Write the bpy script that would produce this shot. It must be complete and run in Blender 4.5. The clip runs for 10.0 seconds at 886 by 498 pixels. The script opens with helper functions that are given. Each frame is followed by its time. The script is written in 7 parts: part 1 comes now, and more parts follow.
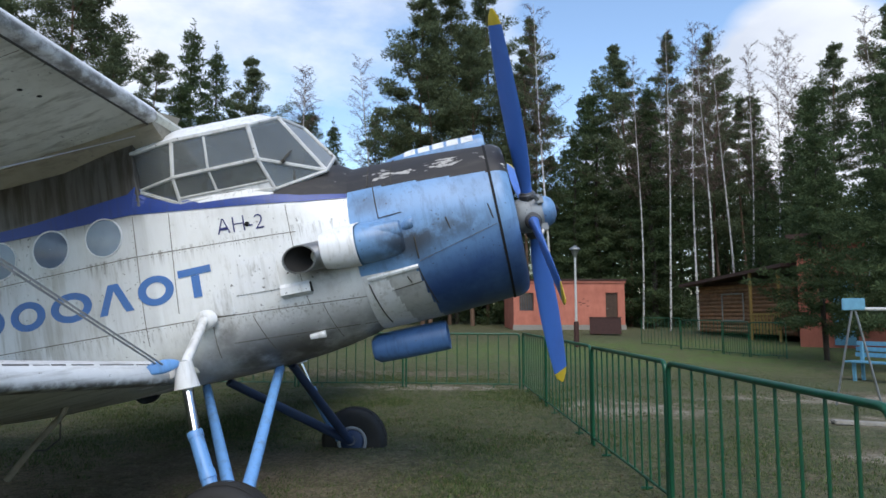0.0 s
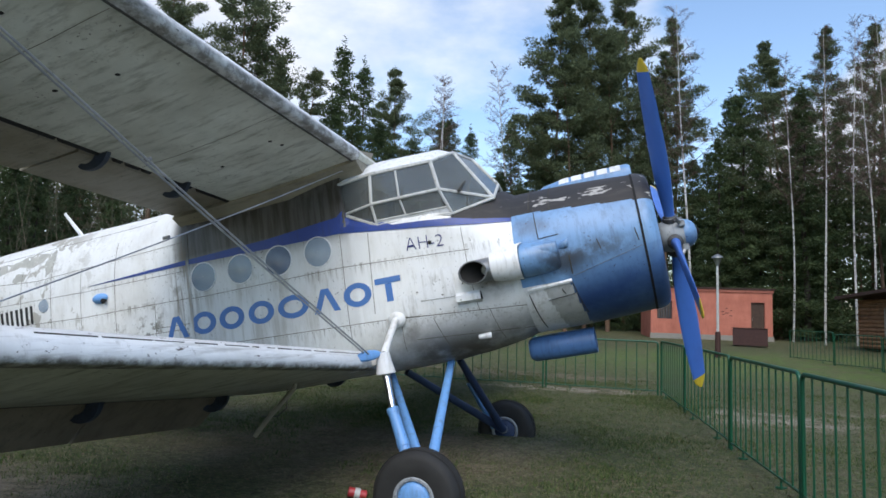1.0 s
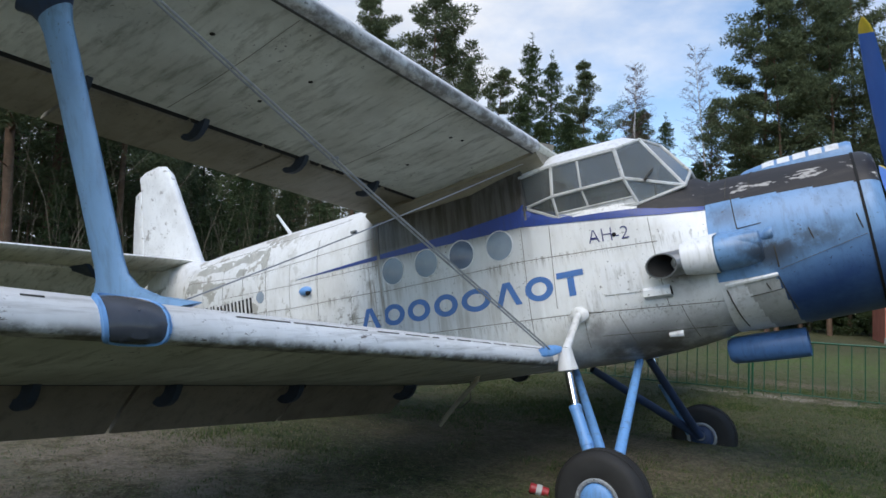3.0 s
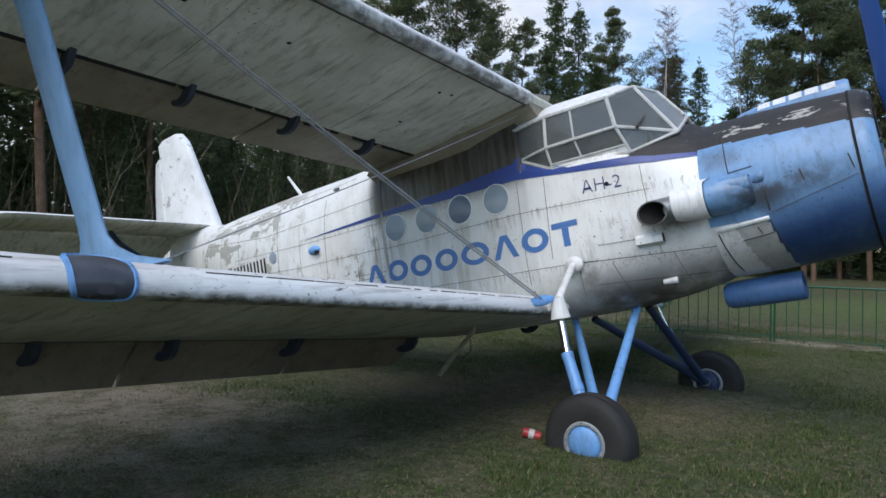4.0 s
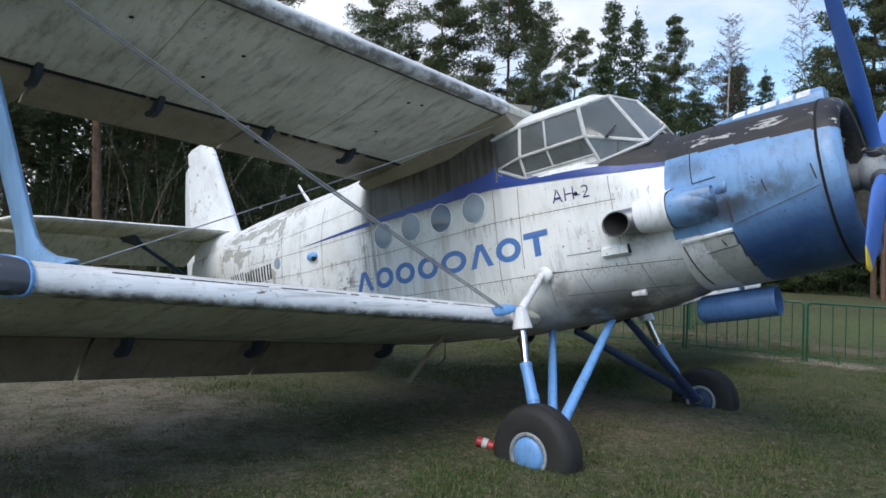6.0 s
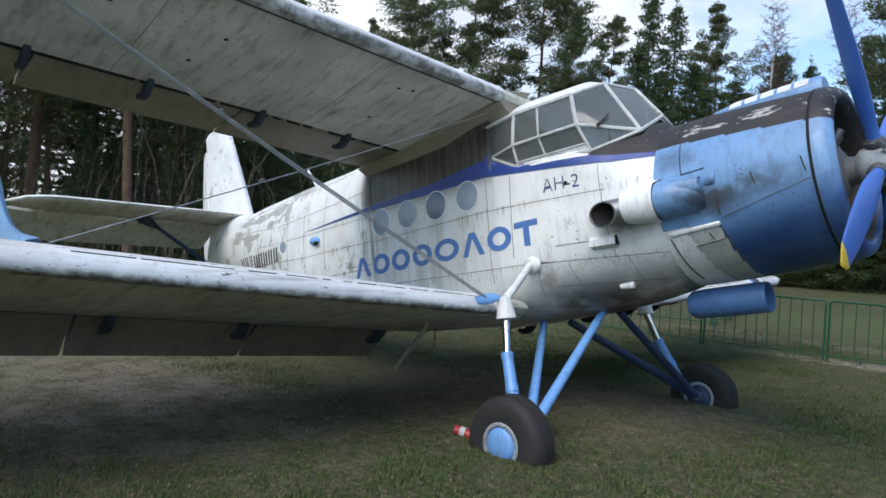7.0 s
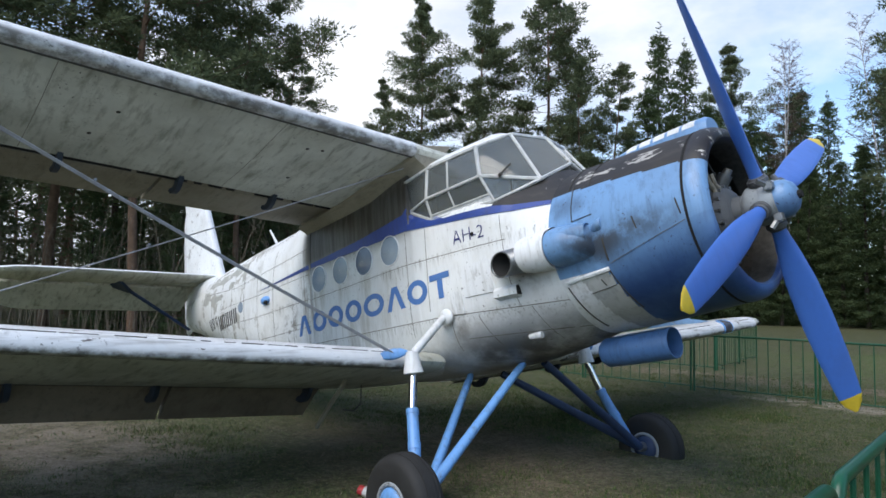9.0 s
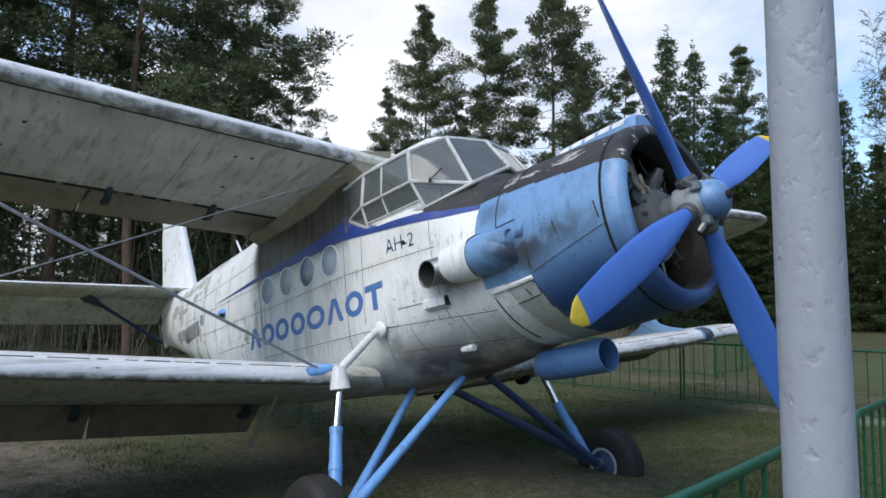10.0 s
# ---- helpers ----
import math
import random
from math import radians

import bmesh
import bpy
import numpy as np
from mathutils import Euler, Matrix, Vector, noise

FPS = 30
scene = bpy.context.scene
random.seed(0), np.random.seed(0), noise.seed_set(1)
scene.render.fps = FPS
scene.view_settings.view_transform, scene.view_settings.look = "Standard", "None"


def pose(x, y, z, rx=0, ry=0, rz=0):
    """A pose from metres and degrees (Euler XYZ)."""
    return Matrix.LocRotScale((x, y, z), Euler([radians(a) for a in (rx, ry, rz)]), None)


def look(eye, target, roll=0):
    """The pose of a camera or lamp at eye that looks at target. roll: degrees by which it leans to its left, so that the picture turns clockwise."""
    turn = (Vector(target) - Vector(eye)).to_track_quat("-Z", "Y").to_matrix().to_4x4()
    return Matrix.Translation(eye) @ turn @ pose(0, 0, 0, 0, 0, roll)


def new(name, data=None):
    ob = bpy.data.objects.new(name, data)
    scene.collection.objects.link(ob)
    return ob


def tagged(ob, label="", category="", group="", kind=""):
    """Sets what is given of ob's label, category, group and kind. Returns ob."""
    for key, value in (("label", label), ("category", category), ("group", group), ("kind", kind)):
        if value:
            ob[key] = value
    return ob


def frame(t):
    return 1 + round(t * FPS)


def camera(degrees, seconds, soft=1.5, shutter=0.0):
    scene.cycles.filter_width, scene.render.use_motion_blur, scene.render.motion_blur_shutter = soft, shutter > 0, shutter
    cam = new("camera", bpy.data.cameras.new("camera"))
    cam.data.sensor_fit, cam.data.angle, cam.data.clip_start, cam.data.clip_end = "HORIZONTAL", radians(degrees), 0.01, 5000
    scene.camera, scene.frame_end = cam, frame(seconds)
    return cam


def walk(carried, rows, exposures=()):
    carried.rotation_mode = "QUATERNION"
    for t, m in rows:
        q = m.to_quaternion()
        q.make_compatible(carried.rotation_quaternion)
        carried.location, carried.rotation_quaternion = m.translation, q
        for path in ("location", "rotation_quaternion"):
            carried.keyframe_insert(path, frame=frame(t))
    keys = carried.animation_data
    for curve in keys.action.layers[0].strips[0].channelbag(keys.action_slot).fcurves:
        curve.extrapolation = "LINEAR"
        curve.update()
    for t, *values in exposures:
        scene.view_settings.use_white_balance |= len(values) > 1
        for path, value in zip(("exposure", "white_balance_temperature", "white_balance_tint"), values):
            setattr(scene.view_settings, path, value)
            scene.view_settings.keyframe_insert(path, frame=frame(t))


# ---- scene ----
cam = camera(67.4, 10.0, soft=1.6)
PATH = [
    (0, (1.821, -5.847, 1.500), (1.606, -3.749, 1.710), -0.0),
    (0.1, (1.801, -6.304, 1.508), (1.579, -4.204, 1.707), 0.0),
    (0.2, (1.794, -6.851, 1.532), (1.552, -4.752, 1.712), 0.2),
    (0.5, (1.814, -6.875, 1.533), (1.436, -4.799, 1.723), 1.0),
    (1, (1.760, -6.901, 1.526), (1.136, -4.886, 1.735), 2.0),
    (1.5, (1.699, -6.950, 1.509), (0.827, -5.031, 1.727), 2.7),
    (2, (1.672, -6.981, 1.508), (0.548, -5.195, 1.713), 3.4),
    (2.2, (1.650, -6.966, 1.503), (0.476, -5.213, 1.701), 3.5),
    (3.3, (1.910, -6.689, 1.496), (0.742, -4.925, 1.641), 2.5),
    (3.5, (1.982, -6.647, 1.479), (0.799, -4.892, 1.591), 2.1),
    (4, (2.186, -6.645, 1.473), (0.926, -4.940, 1.511), 1.2),
    (4.5, (2.392, -6.590, 1.494), (1.068, -4.934, 1.485), 0.4),
    (5, (2.594, -6.401, 1.491), (1.161, -4.843, 1.597), 1.9),
    (5.5, (2.760, -6.264, 1.477), (1.328, -4.702, 1.555), 2.2),
    (5.7, (2.831, -6.226, 1.477), (1.429, -4.640, 1.548), 2.1),
    (7, (3.235, -5.791, 1.495), (1.737, -4.291, 1.516), 3.7),
    (7.5, (3.435, -5.788, 1.508), (1.982, -4.244, 1.524), 3.6),
    (8, (3.658, -5.640, 1.534), (2.206, -4.098, 1.603), 2.7),
    (8.5, (3.881, -5.324, 1.553), (2.346, -3.870, 1.700), 2.4),
    (9, (4.027, -4.964, 1.573), (2.456, -3.552, 1.753), 1.6),
    (9.5, (4.192, -4.636, 1.580), (2.604, -3.247, 1.786), 1.2),
    (10, (4.330, -4.200, 1.622), (2.721, -2.834, 1.826), 0.9),
]
# the camera's aperture opens a little in the second half
walk(cam, [(t, look(eye, target, roll)) for t, eye, target, roll in PATH],
     exposures=[(0.0, 0.66), (0.5, 0.68), (2.0, 0.58), (3.5, 0.46), (4.5, 0.60), (5.5, 0.66), (7.0, 0.72), (8.0, 0.74), (9.0, 0.71), (10.0, 0.60)])

# ---- world, sun, exposure ----
SUN_ELEV, SUN_AZ = 50.0, 170.0   # degrees; azimuth clockwise from +y
world = bpy.data.worlds.new("sky")
scene.world = world
world.use_nodes = True
wn, wl = world.node_tree.nodes, world.node_tree.links
wn.clear()
w_out = wn.new("ShaderNodeOutputWorld")
w_bg = wn.new("ShaderNodeBackground")
w_sky = wn.new("ShaderNodeTexSky")
w_sky.sky_type = "NISHITA"
w_sky.sun_disc = False
w_sky.sun_elevation = radians(SUN_ELEV)
w_sky.sun_rotation = radians(SUN_AZ)
w_sky.air_density, w_sky.dust_density, w_sky.ozone_density = 1.1, 0.35, 2.3
w_co = wn.new("ShaderNodeTexCoord")
w_map = wn.new("ShaderNodeMapping")
w_map.inputs["Scale"].default_value = (1.0, 1.0, 2.2)
w_map.inputs["Location"].default_value = (3.1, 1.7, 0.4)
w_noise = wn.new("ShaderNodeTexNoise")
w_noise.inputs["Scale"].default_value = 2.1
w_noise.inputs["Detail"].default_value = 9.0
w_noise.inputs["Roughness"].default_value = 0.56
w_ramp = wn.new("ShaderNodeValToRGB")
w_ramp.color_ramp.elements[0].position = 0.53
w_ramp.color_ramp.elements[1].position = 0.74
w_cloud = wn.new("ShaderNodeTexNoise")
w_cloud.inputs["Scale"].default_value = 3.4
w_cloud.inputs["Detail"].default_value = 6.0
w_tone = wn.new("ShaderNodeValToRGB")
w_tone.color_ramp.elements[0].position, w_tone.color_ramp.elements[0].color = 0.3, (3.0, 3.3, 3.9, 1)
w_tone.color_ramp.elements[1].position, w_tone.color_ramp.elements[1].color = 0.64, (4.7, 4.85, 5.15, 1)
w_mix = wn.new("ShaderNodeMix")
w_mix.data_type = "RGBA"
wl.new(w_co.outputs["Generated"], w_map.inputs["Vector"])
wl.new(w_map.outputs["Vector"], w_noise.inputs["Vector"])
wl.new(w_map.outputs["Vector"], w_cloud.inputs["Vector"])
# more cloud towards the left of the field and low on the right
def w_lean(direction, lo, hi, amount):
    dot = wn.new("ShaderNodeVectorMath")
    dot.operation = "DOT_PRODUCT"
    dot.inputs[1].default_value = direction
    rng_ = wn.new("ShaderNodeMapRange")
    rng_.inputs["From Min"].default_value, rng_.inputs["From Max"].default_value = lo, hi
    rng_.inputs["To Min"].default_value, rng_.inputs["To Max"].default_value = 0.0, amount
    wl.new(w_co.outputs["Generated"], dot.inputs[0])
    wl.new(dot.outputs["Value"], rng_.inputs["Value"])
    return rng_.outputs["Result"]


def w_add(a, b):
    n = wn.new("ShaderNodeMath")
    n.operation = "ADD"
    wl.new(a, n.inputs[0])
    wl.new(b, n.inputs[1])
    return n.outputs["Value"]


w_all = w_add(w_add(w_noise.outputs["Fac"], w_lean((-0.80, 0.45, 0.40), 0.78, 1.0, 0.25)), w_lean((0.372, 0.886, 0.276), 0.987, 0.9955, 0.48))
w_all = w_add(w_add(w_all, w_lean((-0.30, 0.86, 0.42), 0.970, 0.998, 0.07)), w_add(w_lean((0.20, 0.89, 0.40), 0.975, 0.996, -0.28), w_lean((0.23, 0.95, 0.20), 0.986, 0.996, 0.40)))
wl.new(w_all, w_ramp.inputs["Fac"])
wl.new(w_cloud.outputs["Fac"], w_tone.inputs["Fac"])
wl.new(w_ramp.outputs["Color"], w_mix.inputs["Factor"])
wl.new(w_sky.outputs["Color"], w_mix.inputs["A"])
wl.new(w_tone.outputs["Color"], w_mix.inputs["B"])
wl.new(w_mix.outputs["Result"], w_bg.inputs["Color"])
wl.new(w_bg.outputs["Background"], w_out.inputs["Surface"])
w_bg.inputs["Strength"].default_value = 0.15

sun_data = bpy.data.lights.new("sun", "SUN")
sun_data.energy, sun_data.angle, sun_data.color = 1.75, radians(45.0), (1.0, 0.935, 0.84)
sun = new("sun", sun_data)
sun.matrix_basis = look((0, 0, 60), (-60 * math.sin(radians(SUN_AZ)) / math.tan(radians(SUN_ELEV)), -60 * math.cos(radians(SUN_AZ)) / math.tan(radians(SUN_ELEV)), 0))

# ---- small tools ----
K = 1.06          # metres to one unit of the plan
GROUND = 0.2      # level of the ground in the plan
rng = random.Random(11)


def at(x, y, z=GROUND):
    """A place of the plan, in metres."""
    return Vector((x * K, y * K, (z - GROUND) * K))


def part(name, bm, material, parent=None, label="", smooth=True, kind="", category="", scale=K):
    """One mesh object out of a bmesh, under a thing or a part."""
    if scale != 1:
        bmesh.ops.scale(bm, vec=(scale, scale, scale), verts=bm.verts)
    me = bpy.data.meshes.new(name)
    bm.to_mesh(me)
    bm.free()
    for m in material if isinstance(material, (list, tuple)) else [material]:
        me.materials.append(m)
    if smooth:
        me.shade_smooth()
        me.set_sharp_from_angle(angle=radians(38))
    ob = new(name, me)
    ob.parent = parent
    return tagged(ob, label=label, kind=kind, category=category)


def thing(name, label, category, m=None, group="", kind=""):
    ob = new(name)
    ob.empty_display_size = 0.2
    if m is not None:
        ob.matrix_basis = m
    return tagged(ob, label, category, group, kind)


def loft(bm, rings, cap=True, closed=True):
    """Skin between rings of equal length."""
    rows = [[bm.verts.new(p) for p in ring] for ring in rings]
    n = len(rows[0])
    for a, b in zip(rows, rows[1:]):
        for i in range(n if closed else n - 1):
            j = (i + 1) % n
            try:
                bm.faces.new((a[i], a[j], b[j], b[i]))
            except ValueError:
                pass
    if cap and closed:
        bm.faces.new(rows[0][::-1])
        bm.faces.new(rows[-1])
    return rows


def tidy(bm):
    bmesh.ops.remove_doubles(bm, verts=bm.verts, dist=1e-5)
    bmesh.ops.recalc_face_normals(bm, faces=bm.faces)
    return bm


def tube(bm, p, q, r, r2=None, n=12, flat=1.0, cap=True):
    """A round bar from p to q; flat squeezes it sideways."""
    p, q = Vector(p), Vector(q)
    d = (q - p).normalized()
    side = d.cross(Vector((0, 1, 0)) if abs(d.y) < 0.9 else Vector((1, 0, 0))).normalized()
    up = d.cross(side)
    r2 = r if r2 is None else r2
    loft(bm, [[c + (side * math.cos(a) + up * math.sin(a) * flat) * rr for a in [i * 2 * math.pi / n for i in range(n)]] for c, rr in ((p, r), (q, r2))], cap)
    return bm


def pipe(bm, points, r, n=10):
    """A bent round bar along points."""
    pts = [Vector(p) for p in points]
    rings, side = [], None
    for i, p in enumerate(pts):
        d = (pts[min(i + 1, len(pts) - 1)] - pts[max(i - 1, 0)]).normalized()
        if side is None:
            side = d.cross(Vector((0, 0, 1)) if abs(d.z) < 0.9 else Vector((1, 0, 0))).normalized()
        side = (side - d * side.dot(d)).normalized()
        up = d.cross(side)
        rings.append([p + (side * math.cos(a) + up * math.sin(a)) * r for a in [k * 2 * math.pi / n for k in range(n)]])
    loft(bm, rings)
    return bm


def box(bm, lo, hi, bevel=0.0):
    lo, hi = Vector(lo), Vector(hi)
    made = bmesh.ops.create_cube(bm, size=1.0, matrix=Matrix.LocRotScale((lo + hi) / 2, None, hi - lo))["verts"]
    if bevel:
        edges = list({e for v in made for e in v.link_edges})
        bmesh.ops.bevel(bm, geom=edges, offset=bevel, segments=2, affect="EDGES")
    return bm


def revolve(bm, profile, centre, axis="x", n=48, a0=0.0, a1=2 * math.pi):
    """A surface of turning round an axis through centre; profile rows of (along, radius)."""
    full = abs(a1 - a0 - 2 * math.pi) < 1e-6
    steps = n if full else n + 1
    c = Vector(centre)
    rows = []
    for along, r in profile:
        ring = []
        for i in range(steps):
            a = a0 + (a1 - a0) * i / n
            if axis == "x":
                ring.append(c + Vector((along, r * math.cos(a), r * math.sin(a))))
            elif axis == "y":
                ring.append(c + Vector((r * math.cos(a), along, r * math.sin(a))))
            else:
                ring.append(c + Vector((r * math.cos(a), r * math.sin(a), along)))
        rows.append(ring)
    return loft(bm, rows, cap=False, closed=full)


# ---- materials ----
def mat_base(name):
    m = bpy.data.materials.new(name)
    m.use_nodes = True
    nt = m.node_tree
    nt.nodes.clear()
    out = nt.nodes.new("ShaderNodeOutputMaterial")
    bsdf = nt.nodes.new("ShaderNodeBsdfPrincipled")
    nt.links.new(bsdf.outputs["BSDF"], out.inputs["Surface"])
    return m, nt, bsdf


def noise_node(nt, scale, detail=6.0, rough=0.6, stretch=(1, 1, 1)):
    co = nt.nodes.new("ShaderNodeTexCoord")
    mp = nt.nodes.new("ShaderNodeMapping")
    mp.inputs["Scale"].default_value = stretch
    tx = nt.nodes.new("ShaderNodeTexNoise")
    tx.inputs["Scale"].default_value, tx.inputs["Detail"].default_value, tx.inputs["Roughness"].default_value = scale, detail, rough
    nt.links.new(co.outputs["Object"], mp.inputs["Vector"])
    nt.links.new(mp.outputs["Vector"], tx.inputs["Vector"])
    return tx.outputs["Fac"]


def ramp(nt, fac, stops):
    r = nt.nodes.new("ShaderNodeValToRGB")
    els = r.color_ramp.elements
    while len(els) < len(stops):
        els.new(0.5)
    for e, (p, c) in zip(els, stops):
        e.position, e.color = p, (*c, 1) if len(c) == 3 else c
    nt.links.new(fac, r.inputs["Fac"])
    return r.outputs["Color"]


def mix(nt, fac, a, b, mode="MIX"):
    n = nt.nodes.new("ShaderNodeMix")
    n.data_type, n.blend_type = "RGBA", mode
    for socket, v in ((n.inputs["Factor"], fac), (n.inputs["A"], a), (n.inputs["B"], b)):
        if isinstance(v, (int, float)):
            socket.default_value = v
        elif isinstance(v, tuple):
            socket.default_value = (*v, 1) if len(v) == 3 else v
        else:
            nt.links.new(v, socket)
    return n.outputs["Result"]


def bump(nt, bsdf, fac, strength, distance=0.01):
    b = nt.nodes.new("ShaderNodeBump")
    b.inputs["Strength"].default_value, b.inputs["Distance"].default_value = strength, distance
    nt.links.new(fac, b.inputs["Height"])
    nt.links.new(b.outputs["Normal"], bsdf.inputs["Normal"])


BW = lambda p, q: [(p, (0, 0, 0)), (q, (1, 1, 1))]


def aged_paint(name, colour, dirt, rough=0.42, dirt_lo=0.52, dirt_hi=0.72, streak=(7, 7, 0.6), chip=None, chip_at=0.68, bump_s=0.12, streak_amount=0.55, chip_scale=9, chip_stretch=(1, 1, 1), specks=True):
    """Old paint on sheet metal: blotches, runs of grime, fine scratches, chips."""
    m, nt, b = mat_base(name)
    blot = ramp(nt, noise_node(nt, 1.3, 7, 0.62), BW(dirt_lo, dirt_hi))
    runs = ramp(nt, noise_node(nt, 2.6, 6, 0.65, streak), BW(0.50, 0.74))
    fine = noise_node(nt, 55, 4, 0.6)
    light = mix(nt, ramp(nt, fine, [(0.3, (0.86, 0.86, 0.86)), (0.7, (1, 1, 1))]), tuple(c * 0.9 for c in colour), colour)
    c1 = mix(nt, ramp(nt, blot, [(0, (0, 0, 0)), (1, (0.5, 0.5, 0.5))]), light, dirt)
    c2 = mix(nt, ramp(nt, runs, [(0, (0, 0, 0)), (1, (streak_amount,) * 3)]), c1, dirt)
    if chip:
        spots = ramp(nt, noise_node(nt, chip_scale, 9, 0.7, chip_stretch), BW(chip_at, chip_at + 0.015))
        c2 = mix(nt, spots, c2, chip)
    if specks:
        where = ramp(nt, noise_node(nt, 1.7, 5, 0.6), BW(0.42, 0.62))
        dots = ramp(nt, noise_node(nt, 34, 3, 0.55), BW(0.665, 0.70))
        smear = ramp(nt, noise_node(nt, 11, 5, 0.7, (1.6, 1.6, 0.5)), [(0.56, (0, 0, 0)), (0.72, (0.55, 0.55, 0.55))])
        c2 = mix(nt, mix(nt, 1.0, dots, where, "MULTIPLY"), c2, (0.06, 0.055, 0.045))
        c2 = mix(nt, mix(nt, 1.0, smear, where, "MULTIPLY"), c2, tuple(v * 0.8 for v in dirt))
    nt.links.new(c2, b.inputs["Base Color"])
    nt.links.new(ramp(nt, blot, [(0, (rough,) * 3), (1, (min(1, rough + 0.25),) * 3)]), b.inputs["Roughness"])
    bump(nt, b, noise_node(nt, 3.0, 5, 0.6), bump_s, 0.01)
    return m


def plain(name, colour, rough=0.5, metal=0.0, vary=0.25, scale=12, bump_s=0.15, spec=None):
    """A surface with grain at two scales."""
    m, nt, b = mat_base(name)
    a = noise_node(nt, scale, 6, 0.65)
    f = noise_node(nt, scale * 9, 4, 0.6)
    dark = tuple(c * (1 - vary) for c in colour)
    c1 = mix(nt, ramp(nt, a, BW(0.35, 0.68)), dark, colour)
    c2 = mix(nt, ramp(nt, f, [(0.4, (0, 0, 0)), (0.75, (vary * 0.8,) * 3)]), c1, tuple(c * 0.55 for c in colour))
    nt.links.new(c2, b.inputs["Base Color"])
    b.inputs["Roughness"].default_value, b.inputs["Metallic"].default_value = rough, metal
    if bump_s:
        bump(nt, b, f, bump_s, 0.004)
    return m


GRIME = (0.10, 0.095, 0.075)
M_WHITE = aged_paint("white_paint", (0.78, 0.79, 0.80), (0.33, 0.32, 0.28), 0.34, 0.48, 0.74, chip=(0.34, 0.33, 0.29), chip_at=0.685, streak_amount=0.65)
M_WING = aged_paint("wing_paint", (0.66, 0.67, 0.60), (0.16, 0.155, 0.11), 0.55, 0.36, 0.70, streak=(0.9, 4.5, 4.5), chip=(0.16, 0.145, 0.11), chip_at=0.69, chip_scale=7, streak_amount=0.85)
M_EDGE = aged_paint("slat_paint", (0.80, 0.81, 0.82), (0.20, 0.195, 0.19), 0.36, 0.46, 0.70, streak=(6, 2.5, 6), chip=(0.09, 0.09, 0.09), chip_at=0.655, chip_scale=18, chip_stretch=(1, 0.45, 1))
M_EDGELOW = aged_paint("leading_edge_paint", (0.80, 0.81, 0.82), (0.27, 0.26, 0.24), 0.48, 0.42, 0.74, streak=(6, 0.7, 9), streak_amount=0.7, chip=(0.13, 0.115, 0.10), chip_at=0.635, chip_scale=16, chip_stretch=(1, 0.35, 1))
M_NOSELOW = aged_paint("deep_blue_paint", (0.055, 0.15, 0.40), (0.03, 0.05, 0.10), 0.36, 0.50, 0.78, streak=(8, 8, 0.7), chip=(0.16, 0.20, 0.28), chip_at=0.72)
M_GREYPANEL = aged_paint("grey_panel_paint", (0.50, 0.51, 0.50), (0.20, 0.19, 0.17), 0.5, 0.42, 0.72, chip=(0.10, 0.09, 0.08), chip_at=0.70)
M_NOSE = aged_paint("blue_paint", (0.165, 0.315, 0.545), (0.07, 0.10, 0.15), 0.36, 0.50, 0.76, streak=(8, 8, 0.7), chip=(0.30, 0.34, 0.40), chip_at=0.73, streak_amount=0.5)
M_STRUT = aged_paint("strut_blue_paint", (0.15, 0.345, 0.69), (0.10, 0.15, 0.22), 0.4, 0.55, 0.8, chip=(0.32, 0.33, 0.33), chip_at=0.71)
M_STRIPE = aged_paint("stripe_blue_paint", (0.028, 0.062, 0.27), (0.04, 0.05, 0.10), 0.4, 0.55, 0.8)
# strut blue darkened to carry the shade on the far gear; reused elsewhere
M_STRUTDARK = aged_paint("strut_blue_darkened", (0.019, 0.040, 0.100), (0.015, 0.02, 0.035), 0.55, 0.45, 0.8)
M_BLADE = aged_paint("blade_blue_paint", (0.058, 0.160, 0.53), (0.05, 0.09, 0.25), 0.33, 0.55, 0.85, streak_amount=0.2, specks=False)
M_LETTER = aged_paint("lettering_blue_paint", (0.07, 0.18, 0.46), (0.10, 0.16, 0.30), 0.42, 0.5, 0.8)
M_MARK = aged_paint("dark_blue_marking", (0.035, 0.04, 0.16), (0.05, 0.06, 0.14), 0.45)
M_BLACKMARK = aged_paint("black_marking", (0.014, 0.014, 0.016), (0.04, 0.04, 0.038), 0.5, 0.50, 0.75)
M_BLACK = aged_paint("black_paint", (0.022, 0.021, 0.022), (0.060, 0.052, 0.046), 0.42, 0.45, 0.75, streak=(1.0, 5, 5), chip=(0.55, 0.53, 0.48), chip_at=0.60, chip_scale=3.2, chip_stretch=(0.8, 2.2, 3.0))
M_YELLOW = plain("yellow_paint", (0.72, 0.52, 0.04), 0.45, vary=0.2)
M_SEAM = plain("seam_grime", (0.075, 0.07, 0.06), 0.8, vary=0.4)
M_JOINT = plain("joint_grime", (0.23, 0.21, 0.17), 0.85, vary=0.6, scale=6)
M_RUN = plain("grime_run", (0.36, 0.34, 0.28), 0.7, vary=0.5, scale=6)
M_PEEL = plain("bare_primer", (0.50, 0.50, 0.46), 0.6, vary=0.3, scale=7)
M_HOLE = plain("dark_hollow", (0.012, 0.012, 0.012), 0.9, vary=0.3)
M_RUBBER = plain("rubber", (0.022, 0.022, 0.022), 0.75, vary=0.35, scale=8)
M_CHROME = plain("bright_steel", (0.80, 0.81, 0.83), 0.12, metal=1.0, vary=0.1, bump_s=0.0)
M_LOOM = plain("cream_cloth", (0.46, 0.41, 0.32), 0.9, vary=0.45, scale=30)
M_CLAMP = plain("dark_clamp", (0.16, 0.165, 0.175), 0.5, metal=0.4, vary=0.5, scale=14)
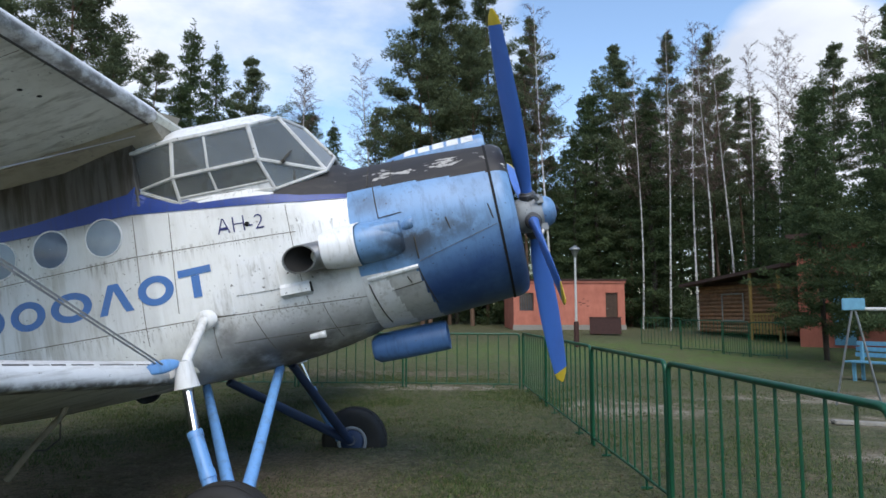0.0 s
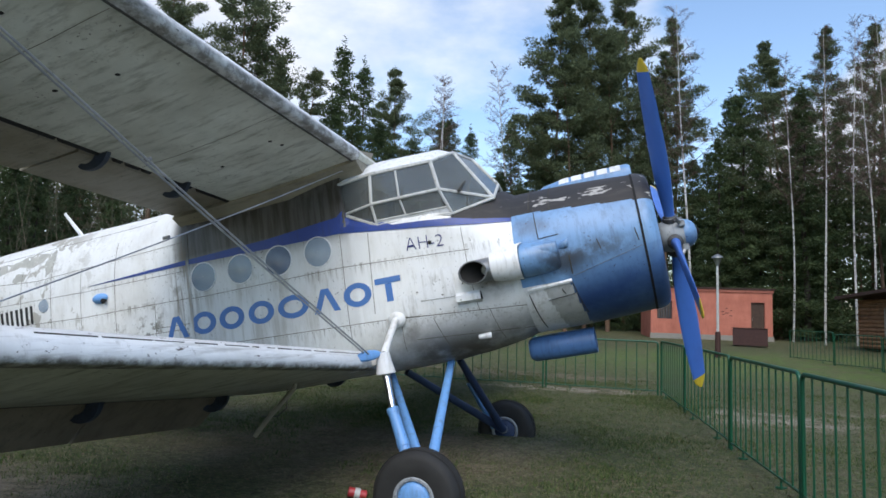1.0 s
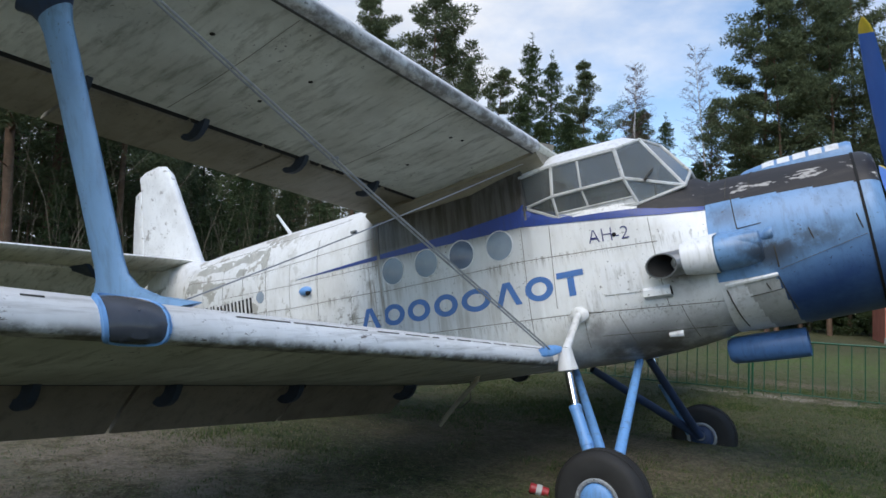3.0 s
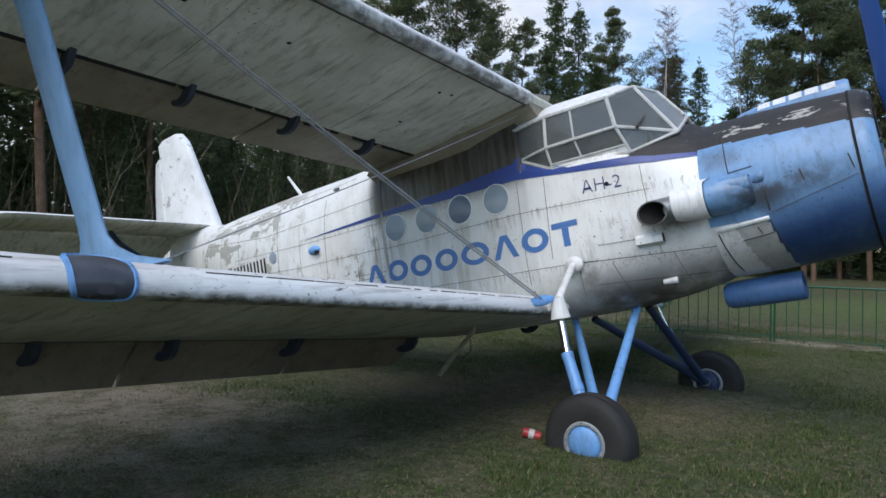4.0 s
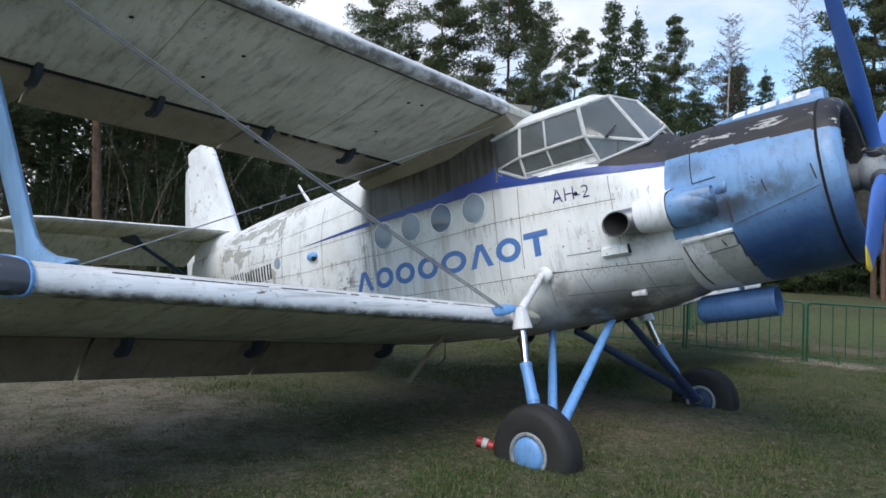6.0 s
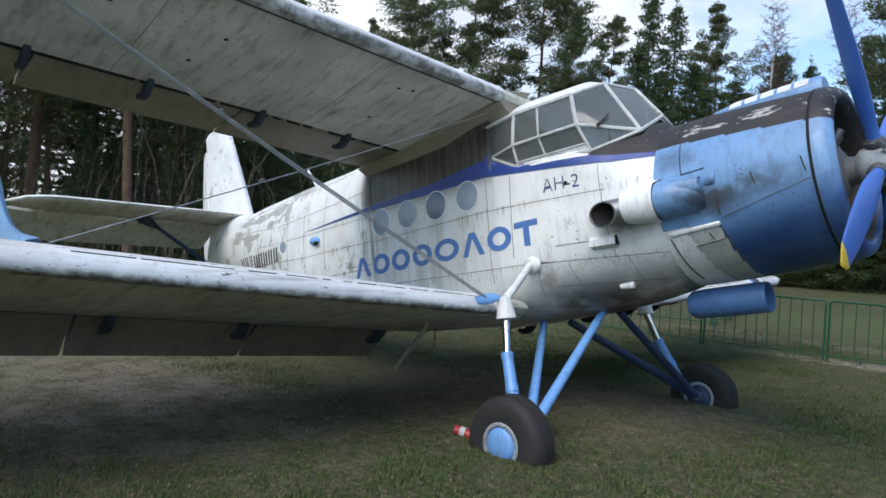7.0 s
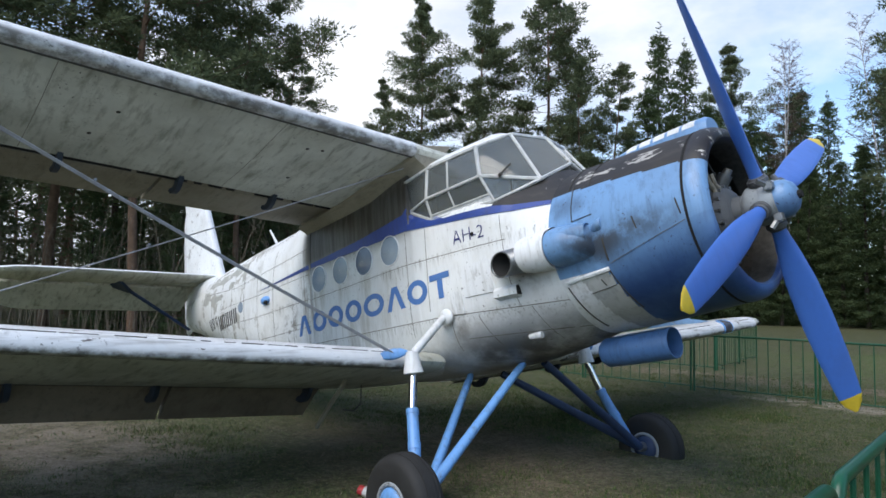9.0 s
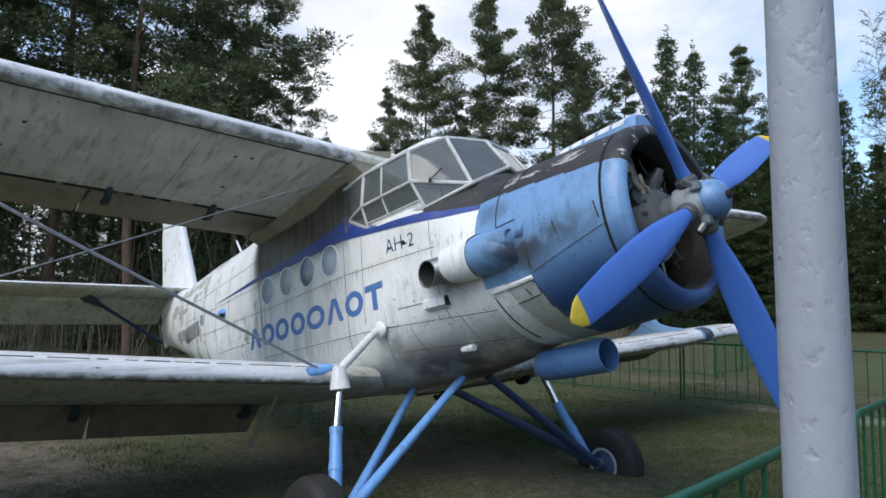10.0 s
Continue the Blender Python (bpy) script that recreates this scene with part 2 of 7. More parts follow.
M_STEEL = plain("dull_steel", (0.30, 0.31, 0.32), 0.45, metal=0.8, vary=0.3)
M_ENGINE = plain("engine_metal", (0.12, 0.115, 0.105), 0.55, metal=0.5, vary=0.5, scale=20)
M_GREYCAST = aged_paint("grey_casting", (0.30, 0.33, 0.36), (0.09, 0.09, 0.09), 0.45)
M_CASE = aged_paint("engine_case_paint", (0.17, 0.185, 0.20), (0.04, 0.04, 0.04), 0.5, 0.40, 0.66)
M_WIRE = plain("wire_steel", (0.46, 0.48, 0.52), 0.4, metal=0.7, vary=0.3)
M_FENCE = aged_paint("green_enamel", (0.008, 0.078, 0.038), (0.010, 0.032, 0.020), 0.32, 0.5, 0.8, chip=(0.10, 0.09, 0.07), chip_at=0.74)
M_FLAPGREY = aged_paint("flap_paint", (0.29, 0.26, 0.195), (0.10, 0.085, 0.055), 0.55, 0.42, 0.72, streak=(1.2, 6, 6))
M_FLAPBROWN = aged_paint("brown_flap_paint", (0.205, 0.172, 0.130), (0.075, 0.058, 0.040), 0.6, 0.40, 0.70, streak=(1.0, 5, 5))
M_BRACKET = plain("dark_blue_bracket", (0.028, 0.042, 0.070), 0.6, vary=0.5)
M_DUCT = aged_paint("duct_blue_paint", (0.072, 0.165, 0.37), (0.025, 0.04, 0.07), 0.42, 0.44, 0.74, streak=(8, 8, 0.7), chip=(0.25, 0.28, 0.33), chip_at=0.73)
M_STRUTPALE = aged_paint("faded_strut_paint", (0.205, 0.365, 0.585), (0.11, 0.16, 0.22), 0.5, 0.50, 0.8, chip=(0.30, 0.33, 0.36), chip_at=0.72)
M_FRAME = aged_paint("canopy_frame_paint", (0.60, 0.61, 0.60), (0.15, 0.14, 0.115), 0.5, 0.40, 0.66, chip=(0.08, 0.075, 0.065), chip_at=0.64, chip_scale=16)
M_POLE = aged_paint("grey_pole_paint", (0.315, 0.335, 0.38), (0.235, 0.245, 0.275), 0.6, 0.38, 0.72, streak=(3, 3, 1.2), bump_s=0.0, specks=False)
pole_nt = M_POLE.node_tree
pits = mix(pole_nt, 0.45, noise_node(pole_nt, 52, 2, 0.5, (1, 1, 0.7)), noise_node(pole_nt, 19, 4, 0.6, (1, 1, 0.6)))
bump(pole_nt, [n for n in pole_nt.nodes if n.type == "BSDF_PRINCIPLED"][0], ramp(pole_nt, pits, [(0.34, (0, 0, 0)), (0.46, (0.75, 0.75, 0.75)), (0.66, (1, 1, 1))]), 0.55, 0.005)


def glass(name, tint, rough=0.03, alpha=0.35):
    m, nt, b = mat_base(name)
    b.inputs["Base Color"].default_value = (*tint, 1)
    b.inputs["Roughness"].default_value = rough
    b.inputs["Transmission Weight"].default_value = alpha
    b.inputs["IOR"].default_value = 1.45
    bump(nt, b, noise_node(nt, 1.4, 3, 0.5), 0.05, 0.01)
    dust = ramp(nt, noise_node(nt, 4, 6, 0.6), [(0.35, tint), (0.8, tuple(min(1, c * 1.25 + 0.03) for c in tint))])
    nt.links.new(dust, b.inputs["Base Color"])
    return m


M_GLASS = glass("cockpit_glass", (0.31, 0.345, 0.355), 0.06, 0.82)


def object_axes(nt):
    co = nt.nodes.new("ShaderNodeTexCoord")
    sep = nt.nodes.new("ShaderNodeSeparateXYZ")
    nt.links.new(co.outputs["Object"], sep.inputs["Vector"])
    return co, sep


def calc(nt, op, a, b):
    n = nt.nodes.new("ShaderNodeMath")
    n.operation = op
    for socket, v in zip(n.inputs, (a, b)):
        if isinstance(v, (int, float)):
            socket.default_value = v
        else:
            nt.links.new(v, socket)
    return n.outputs["Value"]


def rise(nt, v, lo, hi, to_lo=0.0, to_hi=1.0):
    n = nt.nodes.new("ShaderNodeMapRange")
    n.interpolation_type = "SMOOTHSTEP"
    for key, q in (("From Min", lo), ("From Max", hi), ("To Min", to_lo), ("To Max", to_hi)):
        n.inputs[key].default_value = q
    nt.links.new(v, n.inputs["Value"])
    return n.outputs["Result"]


def smudge(nt, co, centre, size):
    """A soft stain round a place of the aircraft, 1 in its middle."""
    mp = nt.nodes.new("ShaderNodeMapping")
    mp.inputs["Scale"].default_value = tuple(1 / (K * v) for v in size)
    mp.inputs["Location"].default_value = tuple(-c / v for c, v in zip(centre, size))
    ln = nt.nodes.new("ShaderNodeVectorMath")
    ln.operation = "LENGTH"
    nt.links.new(co.outputs["Object"], mp.inputs["Vector"])
    nt.links.new(mp.outputs["Vector"], ln.inputs[0])
    return rise(nt, ln.outputs["Value"], 0.15, 1.0, 1.0, 0.0)


def fuselage_paint():
    """White paint with runs, soot behind the exhaust, cabin grime and belly oil deepened by painted shade."""
    m = aged_paint("fuselage_paint", (0.79, 0.80, 0.80), (0.42, 0.40, 0.34), 0.38, 0.50, 0.78, streak=(5, 5, 0.9), chip=(0.26, 0.25, 0.22), chip_at=0.715, streak_amount=0.28)
    nt = m.node_tree
    b = [n for n in nt.nodes if n.type == "BSDF_PRINCIPLED"][0]
    c = b.inputs["Base Color"].links[0].from_socket
    co, sep = object_axes(nt)
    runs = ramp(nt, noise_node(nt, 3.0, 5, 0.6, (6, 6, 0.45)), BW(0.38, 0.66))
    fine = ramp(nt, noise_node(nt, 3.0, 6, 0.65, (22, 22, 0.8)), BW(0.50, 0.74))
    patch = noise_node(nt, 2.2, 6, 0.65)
    # cabin side grime, deepened with height to stand in for the wing's shade
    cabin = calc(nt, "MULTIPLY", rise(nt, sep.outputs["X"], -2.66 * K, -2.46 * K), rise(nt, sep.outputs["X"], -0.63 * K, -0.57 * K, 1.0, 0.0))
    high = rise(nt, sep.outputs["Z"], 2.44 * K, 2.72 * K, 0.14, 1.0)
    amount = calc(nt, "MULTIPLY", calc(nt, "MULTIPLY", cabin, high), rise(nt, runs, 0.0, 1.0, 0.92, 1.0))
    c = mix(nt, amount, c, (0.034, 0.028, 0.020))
    c = mix(nt, calc(nt, "MULTIPLY", fine, 0.08), c, (0.22, 0.21, 0.17))
    # oil on the belly, with shade painted in more strongly towards the bottom
    oil = calc(nt, "MULTIPLY", calc(nt, "MULTIPLY", rise(nt, sep.outputs["Z"], 1.74 * K, 1.27 * K), rise(nt, sep.outputs["X"], -1.0, 0.1)), rise(nt, patch, 0.26, 0.60, 0.35, 0.97))
    c = mix(nt, oil, c, (0.058, 0.053, 0.046))
    rust = calc(nt, "MULTIPLY", smudge(nt, co, (-2.52, -0.75, 2.35), (0.24, 0.6, 0.85)), rise(nt, runs, 0.1, 0.8, 0.0, 0.85))
    c = mix(nt, rust, c, (0.17, 0.135, 0.09))
    mottle = rise(nt, noise_node(nt, 9.0, 8, 0.72), 0.50, 0.60)
    for spot_c, spot_s, amt in (((-2.98, -0.75, 2.05), (0.30, 0.6, 0.42), 0.85), ((-3.42, -0.72, 2.15), (0.16, 0.6, 0.30), 0.6), ((-2.62, -0.75, 2.55), (0.16, 0.6, 0.45), 0.6), ((-4.6, -0.66, 2.9), (0.9, 0.7, 0.35), 0.4)):
        c = mix(nt, calc(nt, "MULTIPLY", calc(nt, "MULTIPLY", smudge(nt, co, spot_c, spot_s), mottle), amt), c, (0.15, 0.135, 0.10))
    # yellowish runs under the cabin windows
    for wx in (-0.941, -1.381, -1.821, -2.261):
        c = mix(nt, calc(nt, "MULTIPLY", smudge(nt, co, (wx, -0.77, 2.22), (0.17, 0.5, 0.24)), rise(nt, runs, 0.0, 0.8, 0.08, 0.42)), c, (0.23, 0.20, 0.13))
    foot = calc(nt, "MULTIPLY", smudge(nt, co, (-0.18, -0.78, 1.56), (0.22, 0.3, 0.22)), rise(nt, patch, 0.35, 0.6, 0.0, 0.8))
    c = mix(nt, foot, c, (0.09, 0.08, 0.065))
    low = calc(nt, "MULTIPLY", smudge(nt, co, (-1.6, -0.78, 1.75), (1.1, 0.5, 0.40)), rise(nt, runs, 0.1, 0.9, 0.0, 0.42))
    c = mix(nt, low, c, (0.24, 0.21, 0.15))
    soot = calc(nt, "MULTIPLY", smudge(nt, co, (0.70, -0.78, 1.80), (0.26, 0.4, 0.20)), rise(nt, patch, 0.3, 0.6, 0.3, 0.9))
    c = mix(nt, soot, c, (0.06, 0.055, 0.05))
    # drips below the long joints
    drip = ramp(nt, noise_node(nt, 3.0, 5, 0.6, (15, 15, 0.35)), BW(0.53, 0.70))
    for joint, tilt, length in ((2.244, 0.02, 0.16), (1.668, 0.033, 0.22), (2.60, 0.0, 0.10)):
        level = calc(nt, "SUBTRACT", calc(nt, "ADD", sep.outputs["Z"], calc(nt, "MULTIPLY", sep.outputs["X"], tilt)), joint * K)
        below = calc(nt, "MULTIPLY", rise(nt, level, -length, 0.0), rise(nt, level, 0.0, 0.006, 1.0, 0.0))
        c = mix(nt, calc(nt, "MULTIPLY", calc(nt, "MULTIPLY", below, drip), 0.75), c, (0.13, 0.115, 0.085))
    tail = calc(nt, "MULTIPLY", rise(nt, sep.outputs["X"], -3.4 * K, -4.4 * K), rise(nt, noise_node(nt, 3.1, 8, 0.62), 0.55, 0.575))
    c = mix(nt, tail, c, (0.40, 0.39, 0.35))
    nt.links.new(c, b.inputs["Base Color"])
    return m


def black_top():
    """Black anti-glare paint that has flaked down to white along its lower edge."""
    m = aged_paint("flaking_black_paint", (0.022, 0.021, 0.022), (0.060, 0.052, 0.046), 0.62, 0.45, 0.75, streak=(1.0, 5, 5))
    nt = m.node_tree
    b = [n for n in nt.nodes if n.type == "BSDF_PRINCIPLED"][0]
    c = b.inputs["Base Color"].links[0].from_socket
    co, sep = object_axes(nt)
    band = calc(nt, "MULTIPLY", rise(nt, sep.outputs["Z"], 2.43 * K, 2.48 * K), rise(nt, sep.outputs["Z"], 2.54 * K, 2.60 * K, 1.0, 0.0))
    band = calc(nt, "MULTIPLY", band, rise(nt, sep.outputs["X"], 1.06 * K, 1.18 * K, 0.12, 1.0))
    flake = calc(nt, "ADD", noise_node(nt, 8.5, 8, 0.62, (0.60, 1.3, 1.7)), calc(nt, "MULTIPLY", band, 0.150))
    c = mix(nt, ramp(nt, flake, BW(0.672, 0.705)), c, (0.40, 0.385, 0.36))
    nt.links.new(c, b.inputs["Base Color"])
    return m


def sooty(m, centre, size, amount=0.85):
    nt = m.node_tree
    b = [n for n in nt.nodes if n.type == "BSDF_PRINCIPLED"][0]
    c = b.inputs["Base Color"].links[0].from_socket
    co, sep = object_axes(nt)
    f = calc(nt, "MULTIPLY", smudge(nt, co, centre, size), rise(nt, noise_node(nt, 5.0, 6, 0.65), 0.32, 0.56, 0.1, amount))
    nt.links.new(mix(nt, f, c, (0.035, 0.04, 0.05)), b.inputs["Base Color"])


def worn_shaded_edge(m, level, slope, colour):
    """The underside of a leading edge is rubbed and soiled, with shade painted in."""
    nt = m.node_tree
    b = [n for n in nt.nodes if n.type == "BSDF_PRINCIPLED"][0]
    c = b.inputs["Base Color"].links[0].from_socket
    co, sep = object_axes(nt)
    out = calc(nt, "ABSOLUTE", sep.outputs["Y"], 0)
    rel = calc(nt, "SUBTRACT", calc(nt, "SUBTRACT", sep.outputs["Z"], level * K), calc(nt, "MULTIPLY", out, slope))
    soil_shade = calc(nt, "MULTIPLY", rise(nt, rel, 0.035, -0.015), rise(nt, noise_node(nt, 9, 7, 0.7, (1, 0.7, 1)), 0.36, 0.60, 0.25, 0.95))
    nt.links.new(mix(nt, soil_shade, c, colour), b.inputs["Base Color"])


worn_shaded_edge(M_EDGE, 3.275, 0.05, (0.15, 0.14, 0.125))
worn_shaded_edge(M_EDGELOW, 1.190, 0.073, (0.10, 0.09, 0.072))
M_FIN = aged_paint("fin_paint", (0.80, 0.81, 0.82), (0.42, 0.41, 0.40), 0.4, 0.46, 0.74, streak=(3, 3, 2), chip=(0.40, 0.39, 0.38), chip_at=0.60, chip_scale=4.5, streak_amount=0.3)
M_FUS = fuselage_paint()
M_BLACKTOP = black_top()
# the lower cowling is painted over in a deeper blue, with shade painted in downward
nose_nt = M_NOSE.node_tree
nose_b = [n for n in nose_nt.nodes if n.type == "BSDF_PRINCIPLED"][0]
nose_co, nose_sep = object_axes(nose_nt)
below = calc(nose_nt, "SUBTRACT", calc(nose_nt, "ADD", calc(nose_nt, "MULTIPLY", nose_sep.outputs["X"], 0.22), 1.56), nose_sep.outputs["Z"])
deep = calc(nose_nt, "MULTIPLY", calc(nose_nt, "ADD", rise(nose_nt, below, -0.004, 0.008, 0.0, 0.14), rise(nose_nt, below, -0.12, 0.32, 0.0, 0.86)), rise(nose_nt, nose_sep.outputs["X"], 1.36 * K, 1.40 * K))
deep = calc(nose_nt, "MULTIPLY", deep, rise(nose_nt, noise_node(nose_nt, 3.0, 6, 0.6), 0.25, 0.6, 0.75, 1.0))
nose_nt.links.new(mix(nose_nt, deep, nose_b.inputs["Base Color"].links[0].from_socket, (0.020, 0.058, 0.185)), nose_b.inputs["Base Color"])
sooty(M_NOSE, (1.36, -0.68, 1.93), (0.42, 0.50, 0.24), 0.92)
sooty(M_NOSE, (1.72, -0.62, 1.98), (0.46, 0.45, 0.17), 0.7)
sooty(M_NOSE, (1.10, -0.70, 2.30), (0.30, 0.40, 0.14), 0.5)
M_PORTHOLE = glass("porthole_glass", (0.27, 0.33, 0.40), 0.12, 0.15)
# same glass with a dim reflection put into its tint
M_PORTHOLE_DARK = glass("porthole_glass_dim_reflection", (0.15, 0.19, 0.27), 0.12, 0.15)
M_LAMPGLASS = glass("lamp_glass", (0.065, 0.07, 0.085), 0.10, 0.1)

# ---- ground ----
def ground_z(x, y):
    """Height of the ground: level round the aircraft, then rising gently to the wood."""
    d = max(0.0, math.hypot(max(0, abs(x) - 6), y - 2.0) - 10.5)
    rise = 0.03 * d if y > 0 else 0.008 * d
    near = 0.035 * noise.noise(Vector((x * 0.45, y * 0.45, 3.0))) + 0.015 * noise.noise(Vector((x * 1.7, y * 1.7, 7.0)))
    return min(rise, 2.6) + near


def make_ground():
    m, nt, b = mat_base("grass_and_earth")
    co = nt.nodes.new("ShaderNodeTexCoord")
    big = noise_node(nt, 0.35, 6, 0.6)
    mid = noise_node(nt, 1.9, 8, 0.68)
    fine = noise_node(nt, 36, 5, 0.70)
    small = noise_node(nt, 15, 6, 0.72)
    clump = noise_node(nt, 5.5, 7, 0.72)
    fleck = noise_node(nt, 70, 3, 0.6)
    grain = calc(nt, "ADD", calc(nt, "MULTIPLY", fine, 0.46), calc(nt, "ADD", calc(nt, "MULTIPLY", small, 0.34), calc(nt, "MULTIPLY", clump, 0.20)))
    # short lawn: dark soil between the blades, green, and dry tips
    grass = ramp(nt, grain, [(0.39, (0.010, 0.009, 0.005)), (0.46, (0.030, 0.038, 0.010)), (0.53, (0.064, 0.084, 0.022)), (0.62, (0.145, 0.150, 0.060))])
    dry = ramp(nt, grain, [(0.38, (0.018, 0.012, 0.007)), (0.47, (0.066, 0.049, 0.029)), (0.56, (0.140, 0.110, 0.067)), (0.65, (0.230, 0.190, 0.125))])
    grass = mix(nt, ramp(nt, clump, [(0.47, (0, 0, 0)), (0.64, (0.62, 0.62, 0.62))]), grass, dry)
    earth = ramp(nt, grain, [(0.34, (0.036, 0.026, 0.016)), (0.48, (0.120, 0.090, 0.058)), (0.60, (0.240, 0.190, 0.130)), (0.70, (0.340, 0.285, 0.210))])
    bare = ramp(nt, mid, BW(0.46, 0.64))
    # worn earth: a patch under the wing, the strip under the fuselage, the yard behind the fence
    def patch(cx, cy, rx, ry):
        mp = nt.nodes.new("ShaderNodeMapping")
        mp.inputs["Location"].default_value = (-cx / rx, -cy / ry, 0)
        mp.inputs["Scale"].default_value = (1 / rx, 1 / ry, 0)
        ln = nt.nodes.new("ShaderNodeVectorMath")
        ln.operation = "LENGTH"
        nt.links.new(co.outputs["Object"], mp.inputs["Vector"])
        nt.links.new(mp.outputs["Vector"], ln.inputs[0])
        return ramp(nt, ln.outputs["Value"], [(0.45, (1, 1, 1)), (1.0, (0, 0, 0))])
    def add(a, c):
        return mix(nt, 1.0, a, c, "LIGHTEN")
    worn = add(add(add(patch(-3.8, -3.0, 2.8, 1.5), patch(-2.4, -4.6, 2.3, 1.3)), patch(-1.5, 0.3, 3.2, 2.2)), add(add(patch(3.7, 5.3, 1.7, 1.4), patch(0.6, 8.3, 2.4, 0.7)), add(patch(-3.0, 11.3, 8.0, 1.3), add(patch(9.5, 7.2, 6.0, 1.3), add(patch(5.7, 1.8, 0.9, 0.6), patch(7.2, 4.2, 1.4, 0.8))))))
    amount = mix(nt, 1.0, worn, ramp(nt, mid, [(0.30, (0.15, 0.15, 0.15)), (0.62, (1, 1, 1))]), "MULTIPLY")
    scatter = mix(nt, 1.0, bare, ramp(nt, big, [(0.35, (0.1, 0.1, 0.1)), (0.7, (0.6, 0.6, 0.6))]), "MULTIPLY")
    lush = mix(nt, 1.0, patch(8.0, 19.0, 15.0, 8.0), ramp(nt, mid, [(0.36, (0.9, 0.9, 0.9)), (0.62, (0.25, 0.25, 0.25))]), "MULTIPLY")
    grass = mix(nt, lush, grass, ramp(nt, grain, [(0.36, (0.026, 0.034, 0.008)), (0.48, (0.074, 0.128, 0.020)), (0.62, (0.150, 0.215, 0.048))]))
    c = mix(nt, add(amount, scatter), grass, earth)
    # pale trodden dust on the paths
    dust = add(add(patch(3.7, 5.3, 1.6, 1.2), patch(0.3, 8.2, 2.8, 0.7)), add(add(patch(8.8, 6.8, 4.5, 0.8), patch(7.3, 4.3, 1.5, 0.6)), patch(5.9, 1.7, 0.8, 0.4)))
    dust = add(dust, mix(nt, 0.45, (0, 0, 0), add(patch(-3.4, -3.3, 3.4, 1.6), patch(-6.0, -4.2, 3.0, 1.4))))
    dust = mix(nt, 1.0, dust, ramp(nt, mid, [(0.44, (0, 0, 0)), (0.54, (0.85, 0.85, 0.85))]), "MULTIPLY")
    c = mix(nt, dust, c, ramp(nt, grain, [(0.34, (0.12, 0.10, 0.075)), (0.52, (0.30, 0.265, 0.21)), (0.68, (0.42, 0.38, 0.32))]))
    c = mix(nt, ramp(nt, fleck, BW(0.65, 0.70)), c, (0.24, 0.20, 0.13))
    nt.links.new(c, b.inputs["Base Color"])
    b.inputs["Roughness"].default_value = 0.95
    bump(nt, b, grain, 1.0, 0.05)
    steps = [0.0]
    while steps[-1] < 900:
        steps.append(steps[-1] + (0.28 if steps[-1] < 14 else 0.28 + (steps[-1] - 14) * 0.14))
    axis = [-v for v in steps[:0:-1]] + steps
    bm = bmesh.new()
    rows = [[bm.verts.new((x, y, ground_z(x, y))) for x in axis] for y in axis]
    for r, s in zip(rows, rows[1:]):
        for i in range(len(axis) - 1):
            bm.faces.new((r[i], r[i + 1], s[i + 1], s[i]))
    return part("ground", bm, m, label="worn grass and bare earth with dead leaves", kind="structure", category="ground", scale=1)


make_ground()

# ---- the aircraft ----
PITCH = 11.6
AIR = thing("biplane", "old white and blue single-engined biplane with peeling paint standing on grass", "aircraft",
            Matrix.Translation(at(0, 0.07, 0.0)) @ Matrix.Rotation(radians(-PITCH), 4, "Y"))

# x, bottom, top, half width, middle, roundness above, roundness below
STATIONS = [
    (0.955, 1.345, 2.722, 0.690, 2.03, 2.0, 2.0),
    (0.85, 1.310, 2.790, 0.702, 2.03, 2.1, 2.0),
    (0.62, 1.262, 2.790, 0.728, 2.04, 2.7, 2.0),
    (0.42, 1.232, 2.690, 0.752, 2.04, 4.5, 2.1),
    (0.10, 1.200, 2.655, 0.768, 2.05, 9.0, 2.4),
    (-0.30, 1.185, 2.670, 0.772, 2.05, 10.0, 3.0),
    (-0.61, 1.180, 2.760, 0.772, 2.06, 10.0, 3.6),
    (-0.63, 1.180, 3.300, 0.772, 2.10, 7.0, 3.6),
    (-1.40, 1.190, 3.310, 0.772, 2.12, 7.0, 4.2),
    (-2.42, 1.220, 3.310, 0.770, 2.15, 6.0, 4.2),
    (-2.75, 1.250, 3.345, 0.760, 2.20, 4.0, 4.0),
    (-3.20, 1.340, 3.375, 0.742, 2.30, 3.0, 3.5),
    (-3.80, 1.500, 3.395, 0.708, 2.40, 2.7, 3.0),
    (-4.40, 1.680, 3.405, 0.660, 2.52, 2.6, 2.8),
    (-5.50, 2.020, 3.405, 0.540, 2.70, 2.4, 2.4),
    (-6.30, 2.280, 3.385, 0.430, 2.85, 2.2, 2.2),
    (-7.00, 2.500, 3.390, 0.300, 2.95, 2.2, 2.2),
    (-7.80, 2.720, 3.250, 0.120, 3.00, 2.0, 2.0),
]


def station(x):
    if x >= STATIONS[0][0]:
        return STATIONS[0][1:]
    for a, b in zip(STATIONS, STATIONS[1:]):
        if a[0] >= x >= b[0]:
            w = (a[0] - x) / (a[0] - b[0])
            return tuple(p + (q - p) * w for p, q in zip(a[1:], b[1:]))
    return STATIONS[-1][1:]


def skin_y(x, z):
    """Half width of the fuselage at a height."""
    zb, zt, hw, zm, nu, nl = station(x)
    h, n = (zt - zm, nu) if z >= zm else (zm - zb, nl)
    u = min(1.0, abs(z - zm) / h)
    return hw * (1 - u ** n) ** (1 / n)


